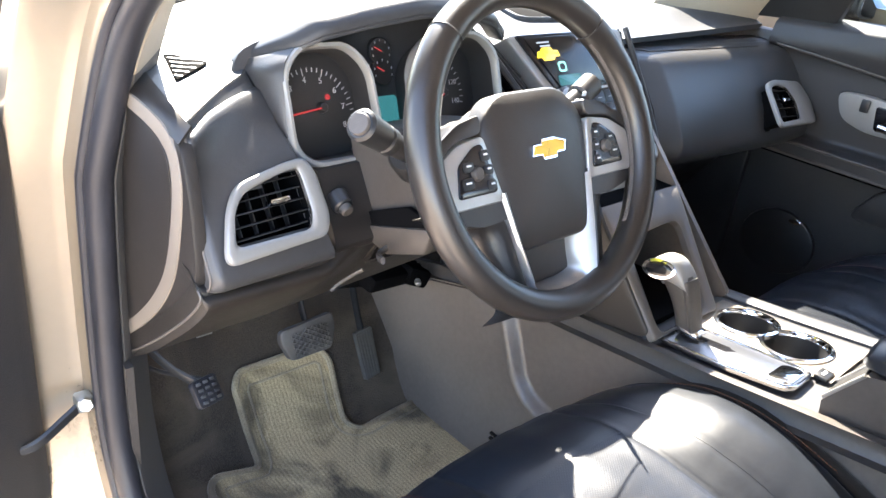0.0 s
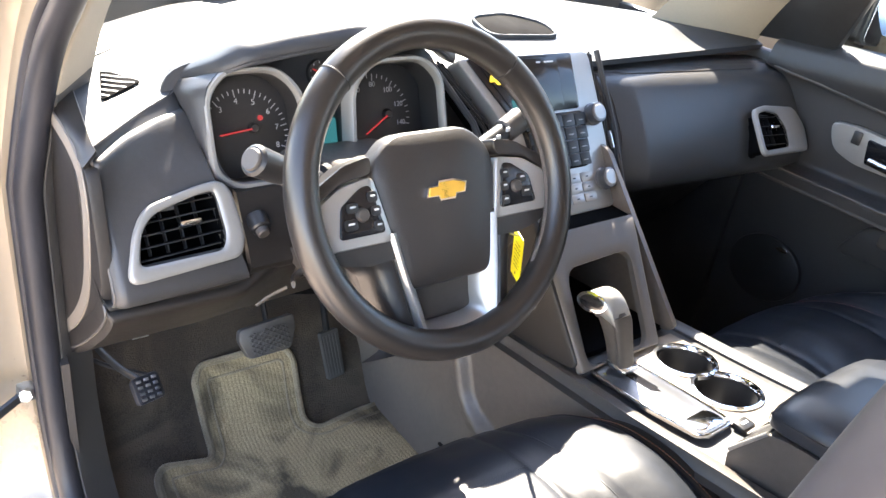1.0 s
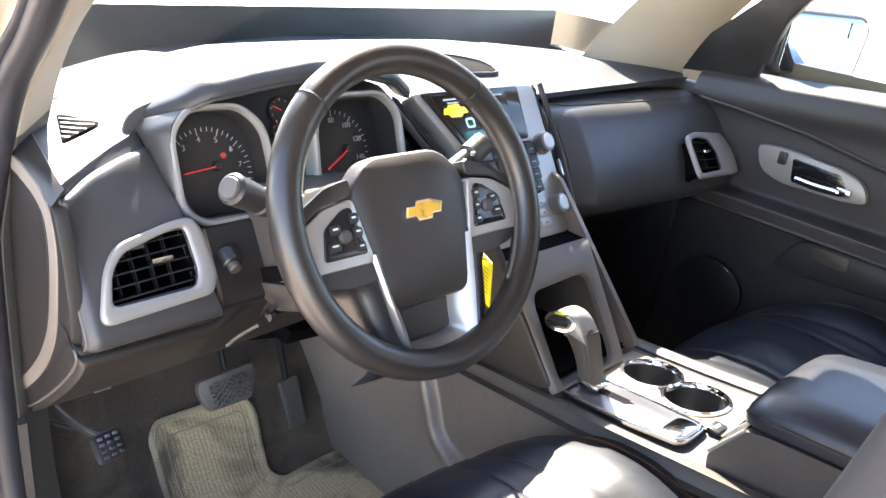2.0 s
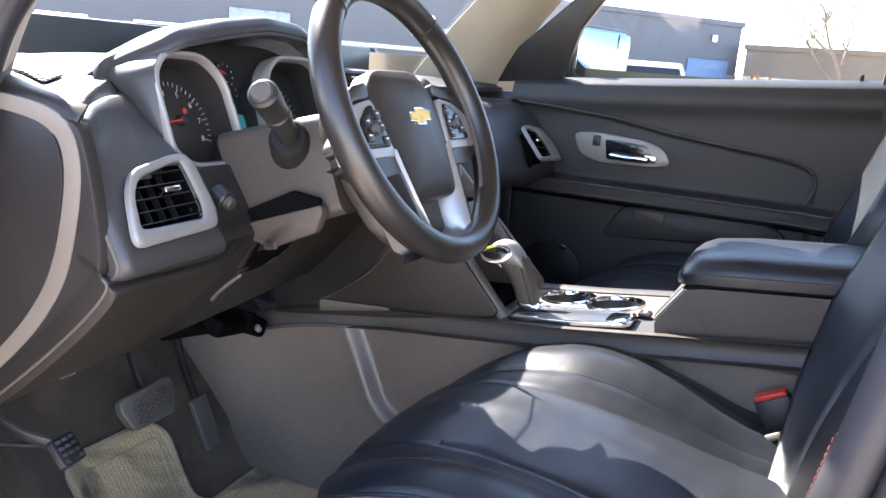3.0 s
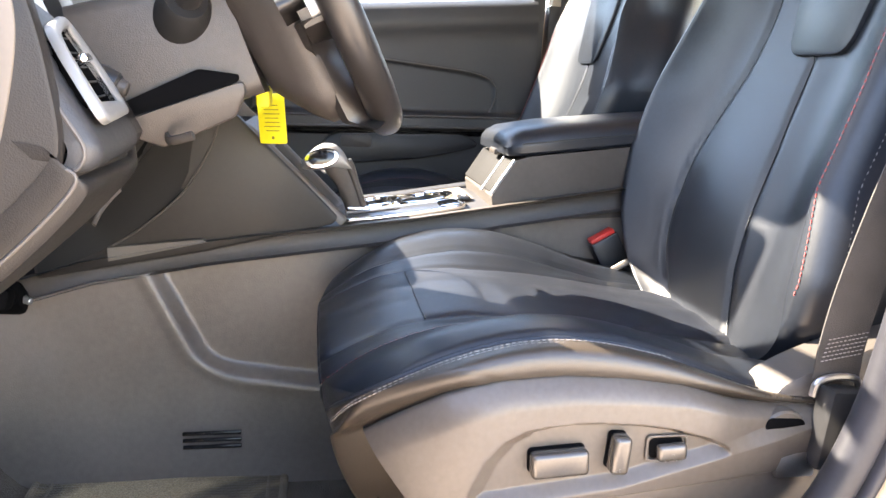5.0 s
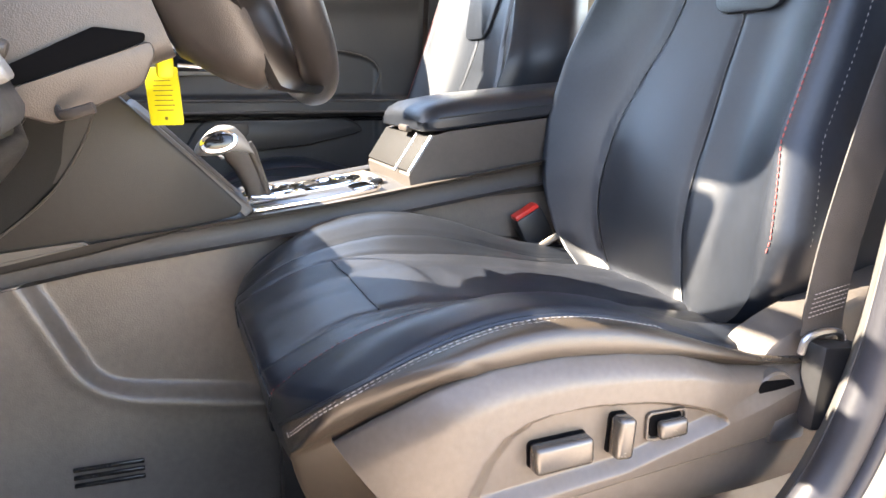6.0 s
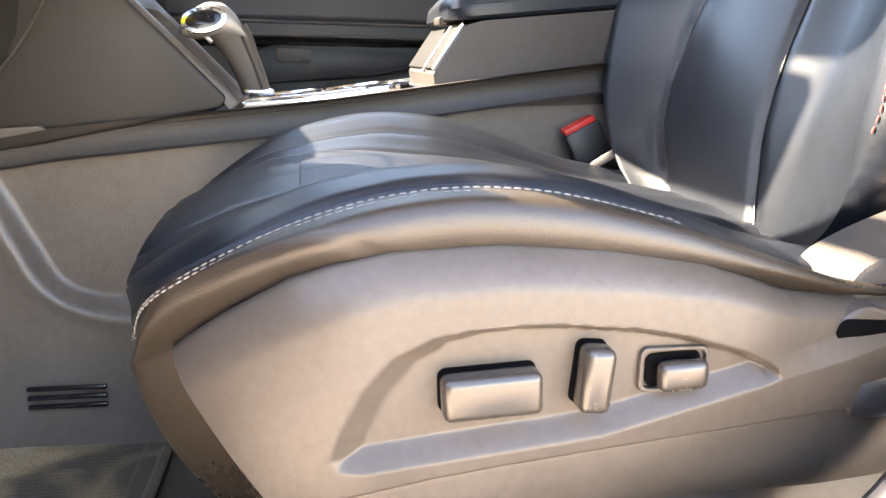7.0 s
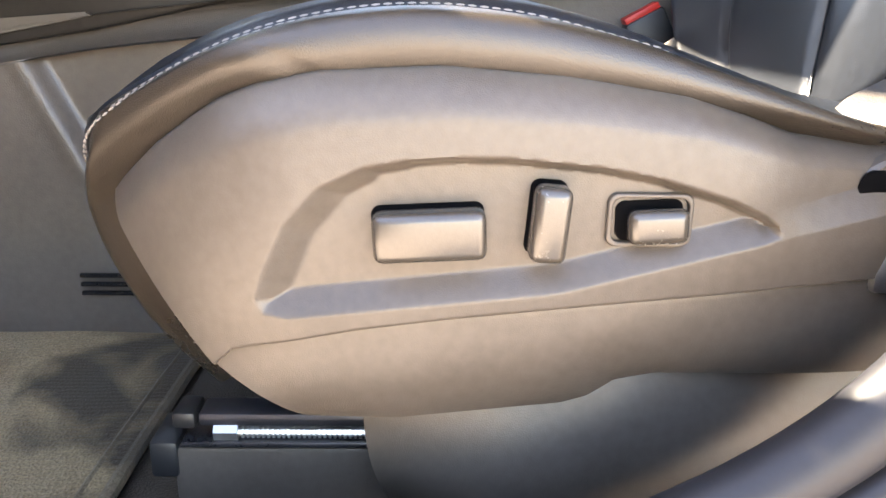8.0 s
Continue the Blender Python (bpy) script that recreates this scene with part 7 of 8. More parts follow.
        side_r = [Vector((X(wi + 0.016 + lean_in(h)), p1.y - 0.012, p1.z)), Vector((X(wi + 0.020 + lean_in(h)), p1.y - 0.035, p1.z)), Vector((X(wi + 0.012 + lean_in(h)), (p1.y + yb) / 2 - 0.02, p1.z)), Vector((X(wi - 0.02), yb, p1.z))]
        side_l = [Vector((X(-w + 0.02), yb, p0.z)), Vector((X(-w - 0.004 + lean_in(h)), (p0.y + yb) / 2 - 0.02, p0.z)), Vector((X(-w - 0.012 + lean_in(h)), p0.y - 0.045, p0.z)), Vector((X(-w - 0.004 + lean_in(h)), p0.y - 0.012, p0.z))]
        rings.append(front + side_r + side_l)
    loft(bm, rings)
    back = part("backrest", bm, M["leather"], ob, "leaning black leather backrest with tall bolsters", 60)
    for line, top in ((inner_seam, 0.62), (middle_seam, 0.335)):
        bm = bmesh.new()
        tube(bm, [back_at(line(h), h) + Vector((0, 0.0016, 0)) for h in [0.012 + (top - 0.012) * k / 50 for k in range(51)]], 0.0011, 6)
        part("back_seam", bm, M["black"], back)
    bm = bmesh.new()
    _tb = [(p[0], p[1]) for p in round_poly([(-0.055, 0.0), (0.055, 0.0), (0.078, 0.10), (0.085, 0.27), (-0.085, 0.27), (-0.078, 0.10)], 0.024)]
    slab(bm, _tb, lambda x, y, z: back_at(x - 0.062, 0.334 + y) + Vector((0, z - 0.002, 0)), 0.009, 0.004)
    part("upper_panel", bm, M["leather"], back, "raised upper leather panel with rounded corners")
    for d0, col, nm in ((-1.0, "redthread", "back_stitching"), (-1.07, "thread", "back_stitching")):
        bm = bmesh.new()
        path = []
        for k in range(41):
            h = 0.10 + 0.50 * k / 40
            p = back_at(d0 / abs(d0) * half_width(h) * 0.985, h)
            if abs(d0) > 1:
                p = p + Vector((-s * 0.020, -0.030, 0))
            path.append(p + Vector((-s * 0.0012, 0.0012, 0)) if d0 < 0 else p + Vector((s * 0.0012, 0.0012, 0)))
        stitches(bm, path, 0.0065, 0.0045, 0.0009)
        tagged(part(nm, bm, M[col], back, "red stitching" if col == "redthread" else "pale double stitching"), kind="stuff")
    # hinge cover at the foot of the backrest
    bm = bmesh.new()
    HC = round_poly([(-0.400, 0.328), (-0.407, 0.353), (-0.440, 0.370), (-0.50, 0.392), (-0.58, 0.41), (-0.60, 0.30), (-0.42, 0.285)], 0.016)
    slab(bm, [(p[0], p[1]) for p in HC], lambda a, b, h: Vector((X(-0.222 - h), a, b)), 0.050, 0.012)
    part("hinge_cover", bm, M["plastic"], ob, "dark plastic hinge cover")
    # bracket and slab coloured dark, for the shaded cavity under the bolster
    bm = bmesh.new()
    pl2 = lambda x, y, z: Vector((X(-0.216 - z), -0.490 + x, 0.412 + y))
    ringplate(bm, rounded(0.050, 0.072, 0.014), rounded(0.042, 0.062, 0.011), pl2, 0.005, 0.002)
    bracket = part("recliner_cover", bm, M["dimblack"], ob, "rounded recliner bracket darkened for the shaded cavity")
    bm = bmesh.new()
    slab(bm, rounded(0.042, 0.062, 0.010), lambda x, y, z: pl2(x, y, z - 0.004), 0.006, 0.001)
    part("bracket_back", bm, M["hollow"], bracket, "near-black slab for the shade inside the bracket")
    # added pale strip in place of a sunlit edge of the trim
    bm = bmesh.new()
    tube(bm, [(X(0.196), -0.423, 0.344), (X(0.182), -0.443, 0.362), (X(0.169), -0.458, 0.375)], 0.0048, 8, flat=0.5)
    part("lit_edge_strip", bm, M["greytrim"], ob, "pale strip for a sunlit trim edge between cushion and buckle")
    return ob


driver_seat = seat("driver_seat", DRIVER_X, 1, "black leather driver's seat with brown-grey switch panel", 1.0)
passenger_seat = seat("passenger_seat", PASS_X, -1, "black leather front passenger seat partly in sunlight", 0.2)

# ---- seat belts ----
belt = thing("seat_belt", (-0.650, -0.45, 0.30), "dark seat belt anchored at the seat's foot", "seat belt")
bm = bmesh.new()
sweep(bm, spline([(-0.668, -0.455, 0.366), (-0.667, -0.458, 0.40), (-0.666, -0.470, 0.46), (-0.664, -0.500, 0.56), (-0.662, -0.545, 0.68), (-0.66, -0.61, 0.83), (-0.66, -0.68, 1.0)], 36), [(-0.023, -0.0008), (0.023, -0.0008), (0.023, 0.0008), (-0.023, 0.0008)], up=(0, 1, 0.4), ring=True)
strap = part("webbing", bm, M["webbing"], belt, "dark woven belt webbing")
bm = bmesh.new()
for k in range(6):
    stitches(bm, [(-0.6695, -0.437 - 0.001 * k, 0.384 + 0.004 * k), (-0.6695, -0.474 - 0.001 * k, 0.390 + 0.004 * k)], 0.004, 0.003, 0.0006)
tagged(part("webbing_stitching", bm, M["thread"], strap), kind="stuff")
bm = bmesh.new()
rbox(bm, (-0.676, -0.462, 0.322), (0.026, 0.050, 0.078), 0.006, Euler((0.10, 0, 0)).to_matrix())
part("anchor_cover", bm, M["black"], belt, "black plastic anchor cover")
bm = bmesh.new()
tube(bm, spline([(-0.670, -0.433, 0.352), (-0.672, -0.436, 0.366), (-0.672, -0.456, 0.370), (-0.672, -0.474, 0.366), (-0.670, -0.478, 0.350)], 16), 0.0035, 8)
part("anchor_loop", bm, M["steel"], belt, "steel anchor loop")
bm = bmesh.new()
rbox(bm, (-0.668, -0.425, 0.285), (0.010, 0.040, 0.026), 0.004)
part("anchor_bracket", bm, M["steel"], belt, "bare metal bracket")

buckle = thing("belt_buckle", (-0.142, -0.43, 0.32), "black seat-belt buckle with a red release button", "belt buckle")
bm = bmesh.new()
rbox(bm, (-0.145, -0.4425, 0.3565), (0.026, 0.046, 0.074), 0.005, Euler((-0.50, 0, 0)).to_matrix())
part("body", bm, M["black"], buckle)
bm = bmesh.new()
rbox(bm, (-0.145, -0.4235, 0.3905), (0.020, 0.040, 0.008), 0.002, Euler((-0.50, 0, 0)).to_matrix())
part("release_button", bm, M["red"], buckle, "red release button")
bm = bmesh.new()
rbox(bm, (-0.150, -0.450, 0.318), (0.006, 0.05, 0.012), 0.002, Euler((0.35, 0, 0)).to_matrix())
part("stalk", bm, M["zinc"], buckle, "bright metal stalk")


# ---- floor mat and pedals ----
floor_mat = thing("floor_mat", (-0.36, 0.25, 0.0), "dirty tan carpet floor mat with a stitched border", "floor mat")
MAT = [(-0.585, 0.395), (-0.470, 0.420), (-0.472, 0.515), (-0.455, 0.535), (-0.300, 0.535), (-0.280, 0.515), (-0.292, 0.435), (-0.270, 0.410), (-0.125, 0.420), (-0.090, 0.40), (-0.075, 0.060), (-0.585, 0.060)]
_out = [(p[0], p[1]) for p in round_poly(MAT, 0.026, 6)]


def mat_point(x, y, h):
    return Vector((x, y, floor_height(x, y) + 0.006 + h + 0.004 * noise.noise(Vector((x * 7, y * 7, 1)))))


def mat_fill(bm, outline, h):
    vs = [bm.verts.new((x, y, 0)) for x, y in outline]
    f = bm.faces.new(vs)
    bmesh.ops.triangulate(bm, faces=[f])
    for _ in range(5):
        long = [e for e in bm.edges if e.calc_length() > 0.028]
        if not long:
            break
        bmesh.ops.subdivide_edges(bm, edges=long, cuts=1)
        bmesh.ops.triangulate(bm, faces=[q for q in bm.faces if len(q.verts) > 3])
    for v in bm.verts:
        v.co = mat_point(v.co.x, v.co.y, h)


bm = bmesh.new()
mat_fill(bm, _out, 0.008)
part("mat_face", bm, M["mat"], floor_mat, "worn and stained tan carpet pile", 70)
bm = bmesh.new()
_dense = []
for i, p in enumerate(_out):
    q = _out[(i + 1) % len(_out)]
    n = max(1, int(math.hypot(q[0] - p[0], q[1] - p[1]) / 0.02))
    for k in range(n):
        _dense.append((p[0] + (q[0] - p[0]) * k / n, p[1] + (q[1] - p[1]) * k / n))
tube(bm, [mat_point(x, y, 0.004) for x, y in _dense], 0.0068, 8, closed=True, up=(0, 0, 1))
part("border", bm, M["matedge"], floor_mat, "bound edge of the mat")
bm = bmesh.new()
_inner = []
for i, p in enumerate(_dense):
    a, b = Vector(_dense[i - 2]), Vector(_dense[(i + 2) % len(_dense)])
    t = (b - a).normalized()
    _inner.append((p[0] + t.y * 0.022, p[1] - t.x * 0.022))
tube(bm, [mat_point(x, y, 0.0075) for x, y in _inner], 0.0026, 6, closed=True, up=(0, 0, 1))
part("border_ridge", bm, M["matedge"], floor_mat, "raised line inside the border")

brake = thing("brake_pedal", (-0.35, 0.47, 0.19), "black rubber brake pedal with crossed grooves", "pedal")
BP = basis((-0.349, 0.466, 0.209), (1, 0, 0.08), (0, 0.42, 0.91))
bm = bmesh.new()
_bo = [(p[0], p[1]) for p in round_poly([(-0.046, -0.026), (0.034, -0.031), (0.054, 0.006), (0.055, 0.030), (-0.050, 0.030), (-0.055, 0.012)], 0.010)]
slab(bm, _bo, lambda x, y, z: BP(x, y + 0.004 * math.cos(x / 0.05), z - 0.012 - 0.006 * (x / 0.045) ** 2), 0.014, 0.003)
rub = part("pedal_pad", bm, M["pedal"], brake, "black rubber pad")
for sgn in (-1, 1):
    for k in range(-6, 7):
        c = k * 0.0092
        pts = []
        for f in np.linspace(-0.05, 0.05, 15):
            x, y = f, sgn * f * 0.75 + c
            if abs(x) < 0.038 and -0.022 < y < 0.024:
                pts.append(BP(x, y, 0.0022 - 0.006 * (x / 0.045) ** 2))
        if len(pts) > 1:
            bm = bmesh.new()
            tube(bm, pts, 0.0019, 5)
            part("tread_rib", bm, M["pedal"], rub)
bm = bmesh.new()
tube(bm, spline([(-0.345, 0.475, 0.200), (-0.342, 0.52, 0.26), (-0.335, 0.55, 0.36), (-0.33, 0.55, 0.46)], 12), 0.009, 8, flat=0.5)
part("pedal_arm", bm, M["dimblack"], brake)

gas = thing("accelerator_pedal", (-0.21, 0.49, 0.08), "slim black ribbed accelerator pedal", "pedal")
GP = basis((-0.208, 0.486, 0.118), (1, 0.12, 0.02), (-0.05, 0.38, 0.92))
bm = bmesh.new()
slab(bm, [(p[0], p[1]) for p in round_poly([(-0.018, -0.050), (0.020, -0.050), (0.023, 0.047), (-0.019, 0.047)], 0.005)], lambda x, y, z: GP(x, y, z - 0.008), 0.009, 0.002)
gpad = part("pedal_pad", bm, M["pedal"], gas, "black rubber pad")
for k in range(5):
    bm = bmesh.new()
    tube(bm, [GP(-0.0125 + 0.0066 * k, -0.044, 0.0012), GP(-0.013 + 0.0070 * k, 0.040, 0.0012)], 0.0013, 5)
    part("tread_rib", bm, M["pedal"], gpad)
bm = bmesh.new()
tube(bm, spline([GP(0, 0.03, -0.006), (-0.20, 0.56, 0.24), (-0.19, 0.58, 0.36)], 10), 0.007, 8)
part("pedal_arm", bm, M["dimblack"], gas)

park = thing("parking_brake_pedal", (-0.60, 0.36, 0.26), "small black parking-brake pedal with metal studs", "pedal")
PP = basis((-0.598, 0.352, 0.276), (0.93, 0.30, -0.10), (-0.05, 0.62, 0.78))
bm = bmesh.new()
slab(bm, rounded(0.044, 0.040, 0.006), lambda x, y, z: PP(x, y, z - 0.008), 0.009, 0.002)
ppad = part("pedal_pad", bm, M["rubber"], park, "black rubber pad")
for i in range(3):
    for j in range(4):
        bm = bmesh.new()
        rbox(bm, PP(-0.0125 + 0.0125 * i, -0.0135 + 0.009 * j, 0.0016), (0.0075, 0.004, 0.004), 0.001)
        part("stud", bm, M["steel"], ppad, "worn bright stud")
bm = bmesh.new()
tube(bm, spline([(-0.606, 0.366, 0.282), (-0.632, 0.40, 0.300), (-0.655, 0.43, 0.34), (-0.66, 0.45, 0.42)], 12), 0.0075, 8, flat=0.5)
tube(bm, spline([(-0.585, 0.40, 0.262), (-0.630, 0.425, 0.275), (-0.668, 0.44, 0.30)], 10), 0.0035, 6)
part("pedal_arm", bm, M["black"], park)

# kick panel by the driver's foot
bm = bmesh.new()
thick_grid(bm, lambda u, v: Vector((-0.700 + 0.010 * math.sin(math.pi * u), 0.345 + 0.36 * u, 0.06 + 0.30 * v)), 16, 10, 0.01, (-1, 0, 0))
structure("trim_kick_panel", bm, M["plastic"], "brown-grey kick panel ahead of the sill", "kick panel")

# ---- passenger door ----
door = thing("door_1", (0.70, -0.10, 0.10), "closed dark front passenger door with a silver handle plate", "car door")
door["kind"] = "structure"


def ledge_z(y):
    return 0.778 - 0.066 * (y - 0.10)


def crease_z(y):
    return lerp(((-0.44, 0.575), (-0.431, 0.598), (-0.417, 0.619), (-0.39, 0.629), (-0.352, 0.637), (-0.238, 0.650), (-0.109, 0.665), (0.029, 0.689), (0.184, 0.703), (0.30, 0.710)), y)


def door_x(y, z):
    """Inner face of the door: ledge on top, a sunk insert, an armrest shelf and a pocket."""
    t = ledge_z(y)
    x = 0.668
    x += 0.030 * max(0.0, 1 - (t - z) / 0.020) ** 2
    x -= 0.012 * math.exp(-((z - (t - 0.05)) / 0.03) ** 2)
    crease = crease_z(y)
    if -0.435 < y and z < crease:
        x += 0.010 * min(1.0, (crease - z) / 0.006) * min(1.0, (y + 0.435) / 0.010)
    shelf = 0.512
    x -= 0.050 * math.exp(-(max(0, abs(z - shelf) - 0.014) / 0.007) ** 2)
    if z < 0.49:
        x += 0.010
    return x


bm = bmesh.new()
def door_at(u, v):
    y = 0.29 - 0.82 * u
    z = 0.03 + (ledge_z(y) - 0.03) * v
    return Vector((door_x(y, z), y, z))
thick_grid(bm, door_at, 130, 170, 0.04, (1, 0, 0))
panel = part("door_panel", bm, M["doorpanel"], door, "black grained door panel with a sunk insert", 50)
bm = bmesh.new()
_ci = [(0.27 - 0.69 * k / 40, crease_z(0.27 - 0.69 * k / 40)) for k in range(41)] + [(-0.430, 0.600), (-0.432, 0.58), (-0.424, 0.556), (-0.415, 0.540)]
tube(bm, [Vector((0.6675 - 0.012 * math.exp(-((z - (ledge_z(y) - 0.05)) / 0.03) ** 2), y, z)) for y, z in _ci], 0.0024, 8)
part("insert_edge", bm, M["plastic"], panel, "rounded edge round the sunk insert")
for dz in (0.012, -0.014):
    bm = bmesh.new()
    tube(bm, [Vector((door_x(0.28 - 0.80 * k / 40, 0.515) - 0.001, 0.28 - 0.80 * k / 40, 0.515 + dz)) for k in range(41)], 0.0034, 8)
    part("armrest_line", bm, M["plastic"], panel, "rounded ridge of the door armrest")
bm = bmesh.new()
tube(bm, [Vector((door_x(0.28 - 0.80 * k / 40, 0.47) - 0.004, 0.28 - 0.80 * k / 40, 0.484)) for k in range(41)], 0.007, 8)
part("armrest_gap", bm, M["gloss"], panel, "dark groove below the armrest")
DP = lambda y0, z0: (lambda x, y, z: Vector((0.672 - z, y0 - x, z0 + y)))
HPL = [(-0.120, 0.030), (-0.060, 0.036), (0.060, 0.026), (0.105, 0.012), (0.124, -0.026), (0.075, -0.034), (-0.050, -0.036), (-0.100, -0.020)]
_ho = [(p[0], p[1]) for p in round_poly(HPL, 0.020)]
bm = bmesh.new()
slab(bm, _ho[::-1], DP(0.002, 0.616), 0.014, 0.005)
hp = part("handle_plate", bm, M["bezel"], door, "satin silver handle plate")
bm = bmesh.new()
slab(bm, [(p[0], p[1]) for p in round_poly([(-0.038, 0.022), (0.060, 0.016), (0.086, -0.018), (0.070, -0.026), (-0.030, -0.026)], 0.008)][::-1], DP(0.002, 0.616), 0.0145, 0.0005)
part("handle_cup", bm, M["gloss"], hp, "dark cup behind the handle")
bm = bmesh.new()
tube(bm, spline([(0.650, 0.022, 0.600), (0.648, -0.02, 0.598), (0.648, -0.06, 0.600), (0.655, -0.085, 0.602)], 14), 0.0075, 10, flat=0.6)
rbox(bm, (0.651, -0.074, 0.603), (0.012, 0.030, 0.018), 0.004)
part("door_handle", bm, M["chrome"], hp, "bright pull handle")
bm = bmesh.new()
rbox(bm, (0.656, 0.060, 0.632), (0.006, 0.018, 0.026), 0.003)
part("lock_button", bm, M["black"], hp, "small black lock switch")
bm = bmesh.new()
_pk = [(p[0], p[1]) for p in round_poly([(-0.03, -0.035), (0.25, -0.015), (0.40, 0.02), (0.36, 0.05), (0.02, 0.048)], 0.03)]
slab(bm, _pk[::-1], lambda x, y, z: Vector((0.690 - z, 0.0 - x, 0.435 + y)), 0.022, 0.008)
pk = part("map_pocket", bm, M["doorpanel"], door, "moulded dark door pocket")
bm = bmesh.new()
slab(bm, rounded(0.075, 0.030, 0.008), lambda x, y, z: Vector((0.670 - z, -0.085 - x, 0.462 + y)), 0.004, 0.002)
part("pocket_grip", bm, M["plastic"], pk)
bm = bmesh.new()
_sp = [(0.085 * math.cos(2 * math.pi * i / 36), 0.075 * math.sin(2 * math.pi * i / 36)) for i in range(36)]
slab(bm, _sp, lambda x, y, z: Vector((0.682 - z, 0.150 - x, 0.29 + y)), 0.010, 0.004)
grille = part("speaker_grille", bm, M["black"], door, "dark round speaker grille")
bm = bmesh.new()
slab(bm, [(0.014 * math.cos(2 * math.pi * i / 20), 0.006 * math.sin(2 * math.pi * i / 20)) for i in range(20)], lambda x, y, z: Vector((0.658 - z, 0.116 - x, 0.357 + y)), 0.006, 0.001)
part("speaker_badge", bm, M["chrome"], door, "small bright oval badge")
bm = bmesh.new()
cyl(bm, (0.700, -0.48, ledge_z(-0.48) - 0.004), (0.700, -0.48, ledge_z(-0.48) + 0.012), 0.006, 0.005, 12, 0.001)
part("lock_pin", bm, M["black"], door, "black lock pin")
# window glass, its frame and the mirror corner
bm = bmesh.new()
grid(bm, lambda u, v: Vector((0.715 - 0.10 * v, 0.26 - 0.80 * u - 0.25 * v * (1 - u), 0.76 + 0.06 * u + 0.37 * v)), 8, 8)
wp = part("pane", bm, M["sideglass"], door, "clear side window")
bm = bmesh.new()
_sail = round_poly([(0.40, 0.745), (0.175, 0.765), (0.130, 0.89), (0.06, 0.985), (0.12, 0.985)], 0.008)
slab(bm, [(p[0], p[1]) for p in _sail], lambda a, b, h: Vector((0.700 - 0.14 * (b - 0.76) - h, a, b)), 0.018, 0.004)
part("mirror_corner", bm, M["black"], door, "black mirror corner panel")
bm = bmesh.new()
sweep(bm, spline([(0.700, -0.53, 0.05), (0.700, -0.53, 0.40), (0.698, -0.535, 0.80), (0.655, -0.555, 1.12)], 20), [(-0.02, -0.015), (0.02, -0.015), (0.02, 0.015), (-0.02, 0.015)], up=(1, 0, 0), ring=True)
part("rear_frame", bm, M["black"], door, "black rear window frame")

bm = bmesh.new()
sweep(bm, spline([(0.690, -0.615, 0.80), (0.670, -0.625, 0.95), (0.645, -0.635, 1.15)], 10), [(-0.02, -0.05), (0.02, -0.05), (0.02, 0.05), (-0.02, 0.05)], up=(1, 0, 0), ring=True)
structure("trim_post", bm, M["beige"], "beige upper trim of the middle post", "post trim")
bm = bmesh.new()
sweep(bm, spline([(0.700, -0.60, 0.05), (0.700, -0.605, 0.40), (0.690, -0.615, 0.80)], 10), [(-0.02, -0.055), (0.02, -0.055), (0.02, 0.055), (-0.02, 0.055)], up=(1, 0, 0), ring=True)
structure("trim_post_lower", bm, M["doorpanel"], "dark lower trim of the middle post", "post trim")
pbelt = thing("seat_belt", (0.66, -0.61, 0.85), "black seat-belt guide on the middle post", "seat belt")
bm = bmesh.new()
rbox(bm, (0.655, -0.605, 0.845), (0.02, 0.04, 0.06), 0.006)
part("guide", bm, M["black"], pbelt)
bm = bmesh.new()
sweep(bm, spline([(0.655, -0.605, 0.84), (0.66, -0.60, 0.6), (0.665, -0.59, 0.35)], 10), [(-0.0008, -0.022), (0.0008, -0.022), (0.0008, 0.022), (-0.0008, 0.022)], up=(1, 0, 0), ring=True)
part("webbing", bm, M["webbing"], pbelt)

# outside mirror
wing = thing("door_mirror", (0.80, 0.16, 0.76), "passenger-side door mirror in a dark housing", "mirror")
MR = basis((0.862, 0.128, 0.840), (0.93, -0.36, 0.0), (0, 0, 1))
_mo = [(p[0], p[1]) for p in round_poly([(-0.115, -0.058), (0.105, -0.062), (0.115, 0.040), (0.09, 0.060), (-0.110, 0.062)], 0.020)]
bm = bmesh.new()
loft(bm, [[MR(x * k, y * k, z) for x, y in _mo] for k, z in ((1.06, 0.004), (1.10, 0.0), (1.12, -0.02), (1.02, -0.06), (0.75, -0.095), (0.4, -0.11))])
part("housing", bm, M["black"], wing, "dark mirror housing")
bm = bmesh.new()
slab(bm, _mo, lambda x, y, z: MR(x, y, z + 0.003), 0.003, 0.001)
mg = part("mirror_glass", bm, M["wingmirror"], wing, "blue-tinted mirror glass showing the sky")
bm = bmesh.new()
slab(bm, rounded(0.048, 0.036, 0.004), lambda x, y, z: MR(x + 0.083, y + 0.036, z + 0.0062), 0.002, 0.0005)
part("blind_spot_mirror", bm, M["wingmirror"], mg, "small stick-on corner mirror")
bm = bmesh.new()
tube(bm, [MR(-0.09, -0.05, -0.03), Vector((0.745, 0.215, 0.765))], 0.030, 10, flat=0.6)
part("mirror_foot", bm, M["black"], wing)

# ---- driver's door, standing open ----
ddoor = thing("door_2", (-0.82, 0.45, 0.0), "open driver's door with a dark inner face", "car door")
ddoor["kind"] = "structure"
HINGE, A = Vector((-0.782, 0.462, 0.0)), radians(70)
dx, dy = -math.sin(A), -math.cos(A)
nx, ny = math.cos(A), -math.sin(A)


def on_door(d, h, z):
    return HINGE + Vector((dx * d + nx * h, dy * d + ny * h, z))


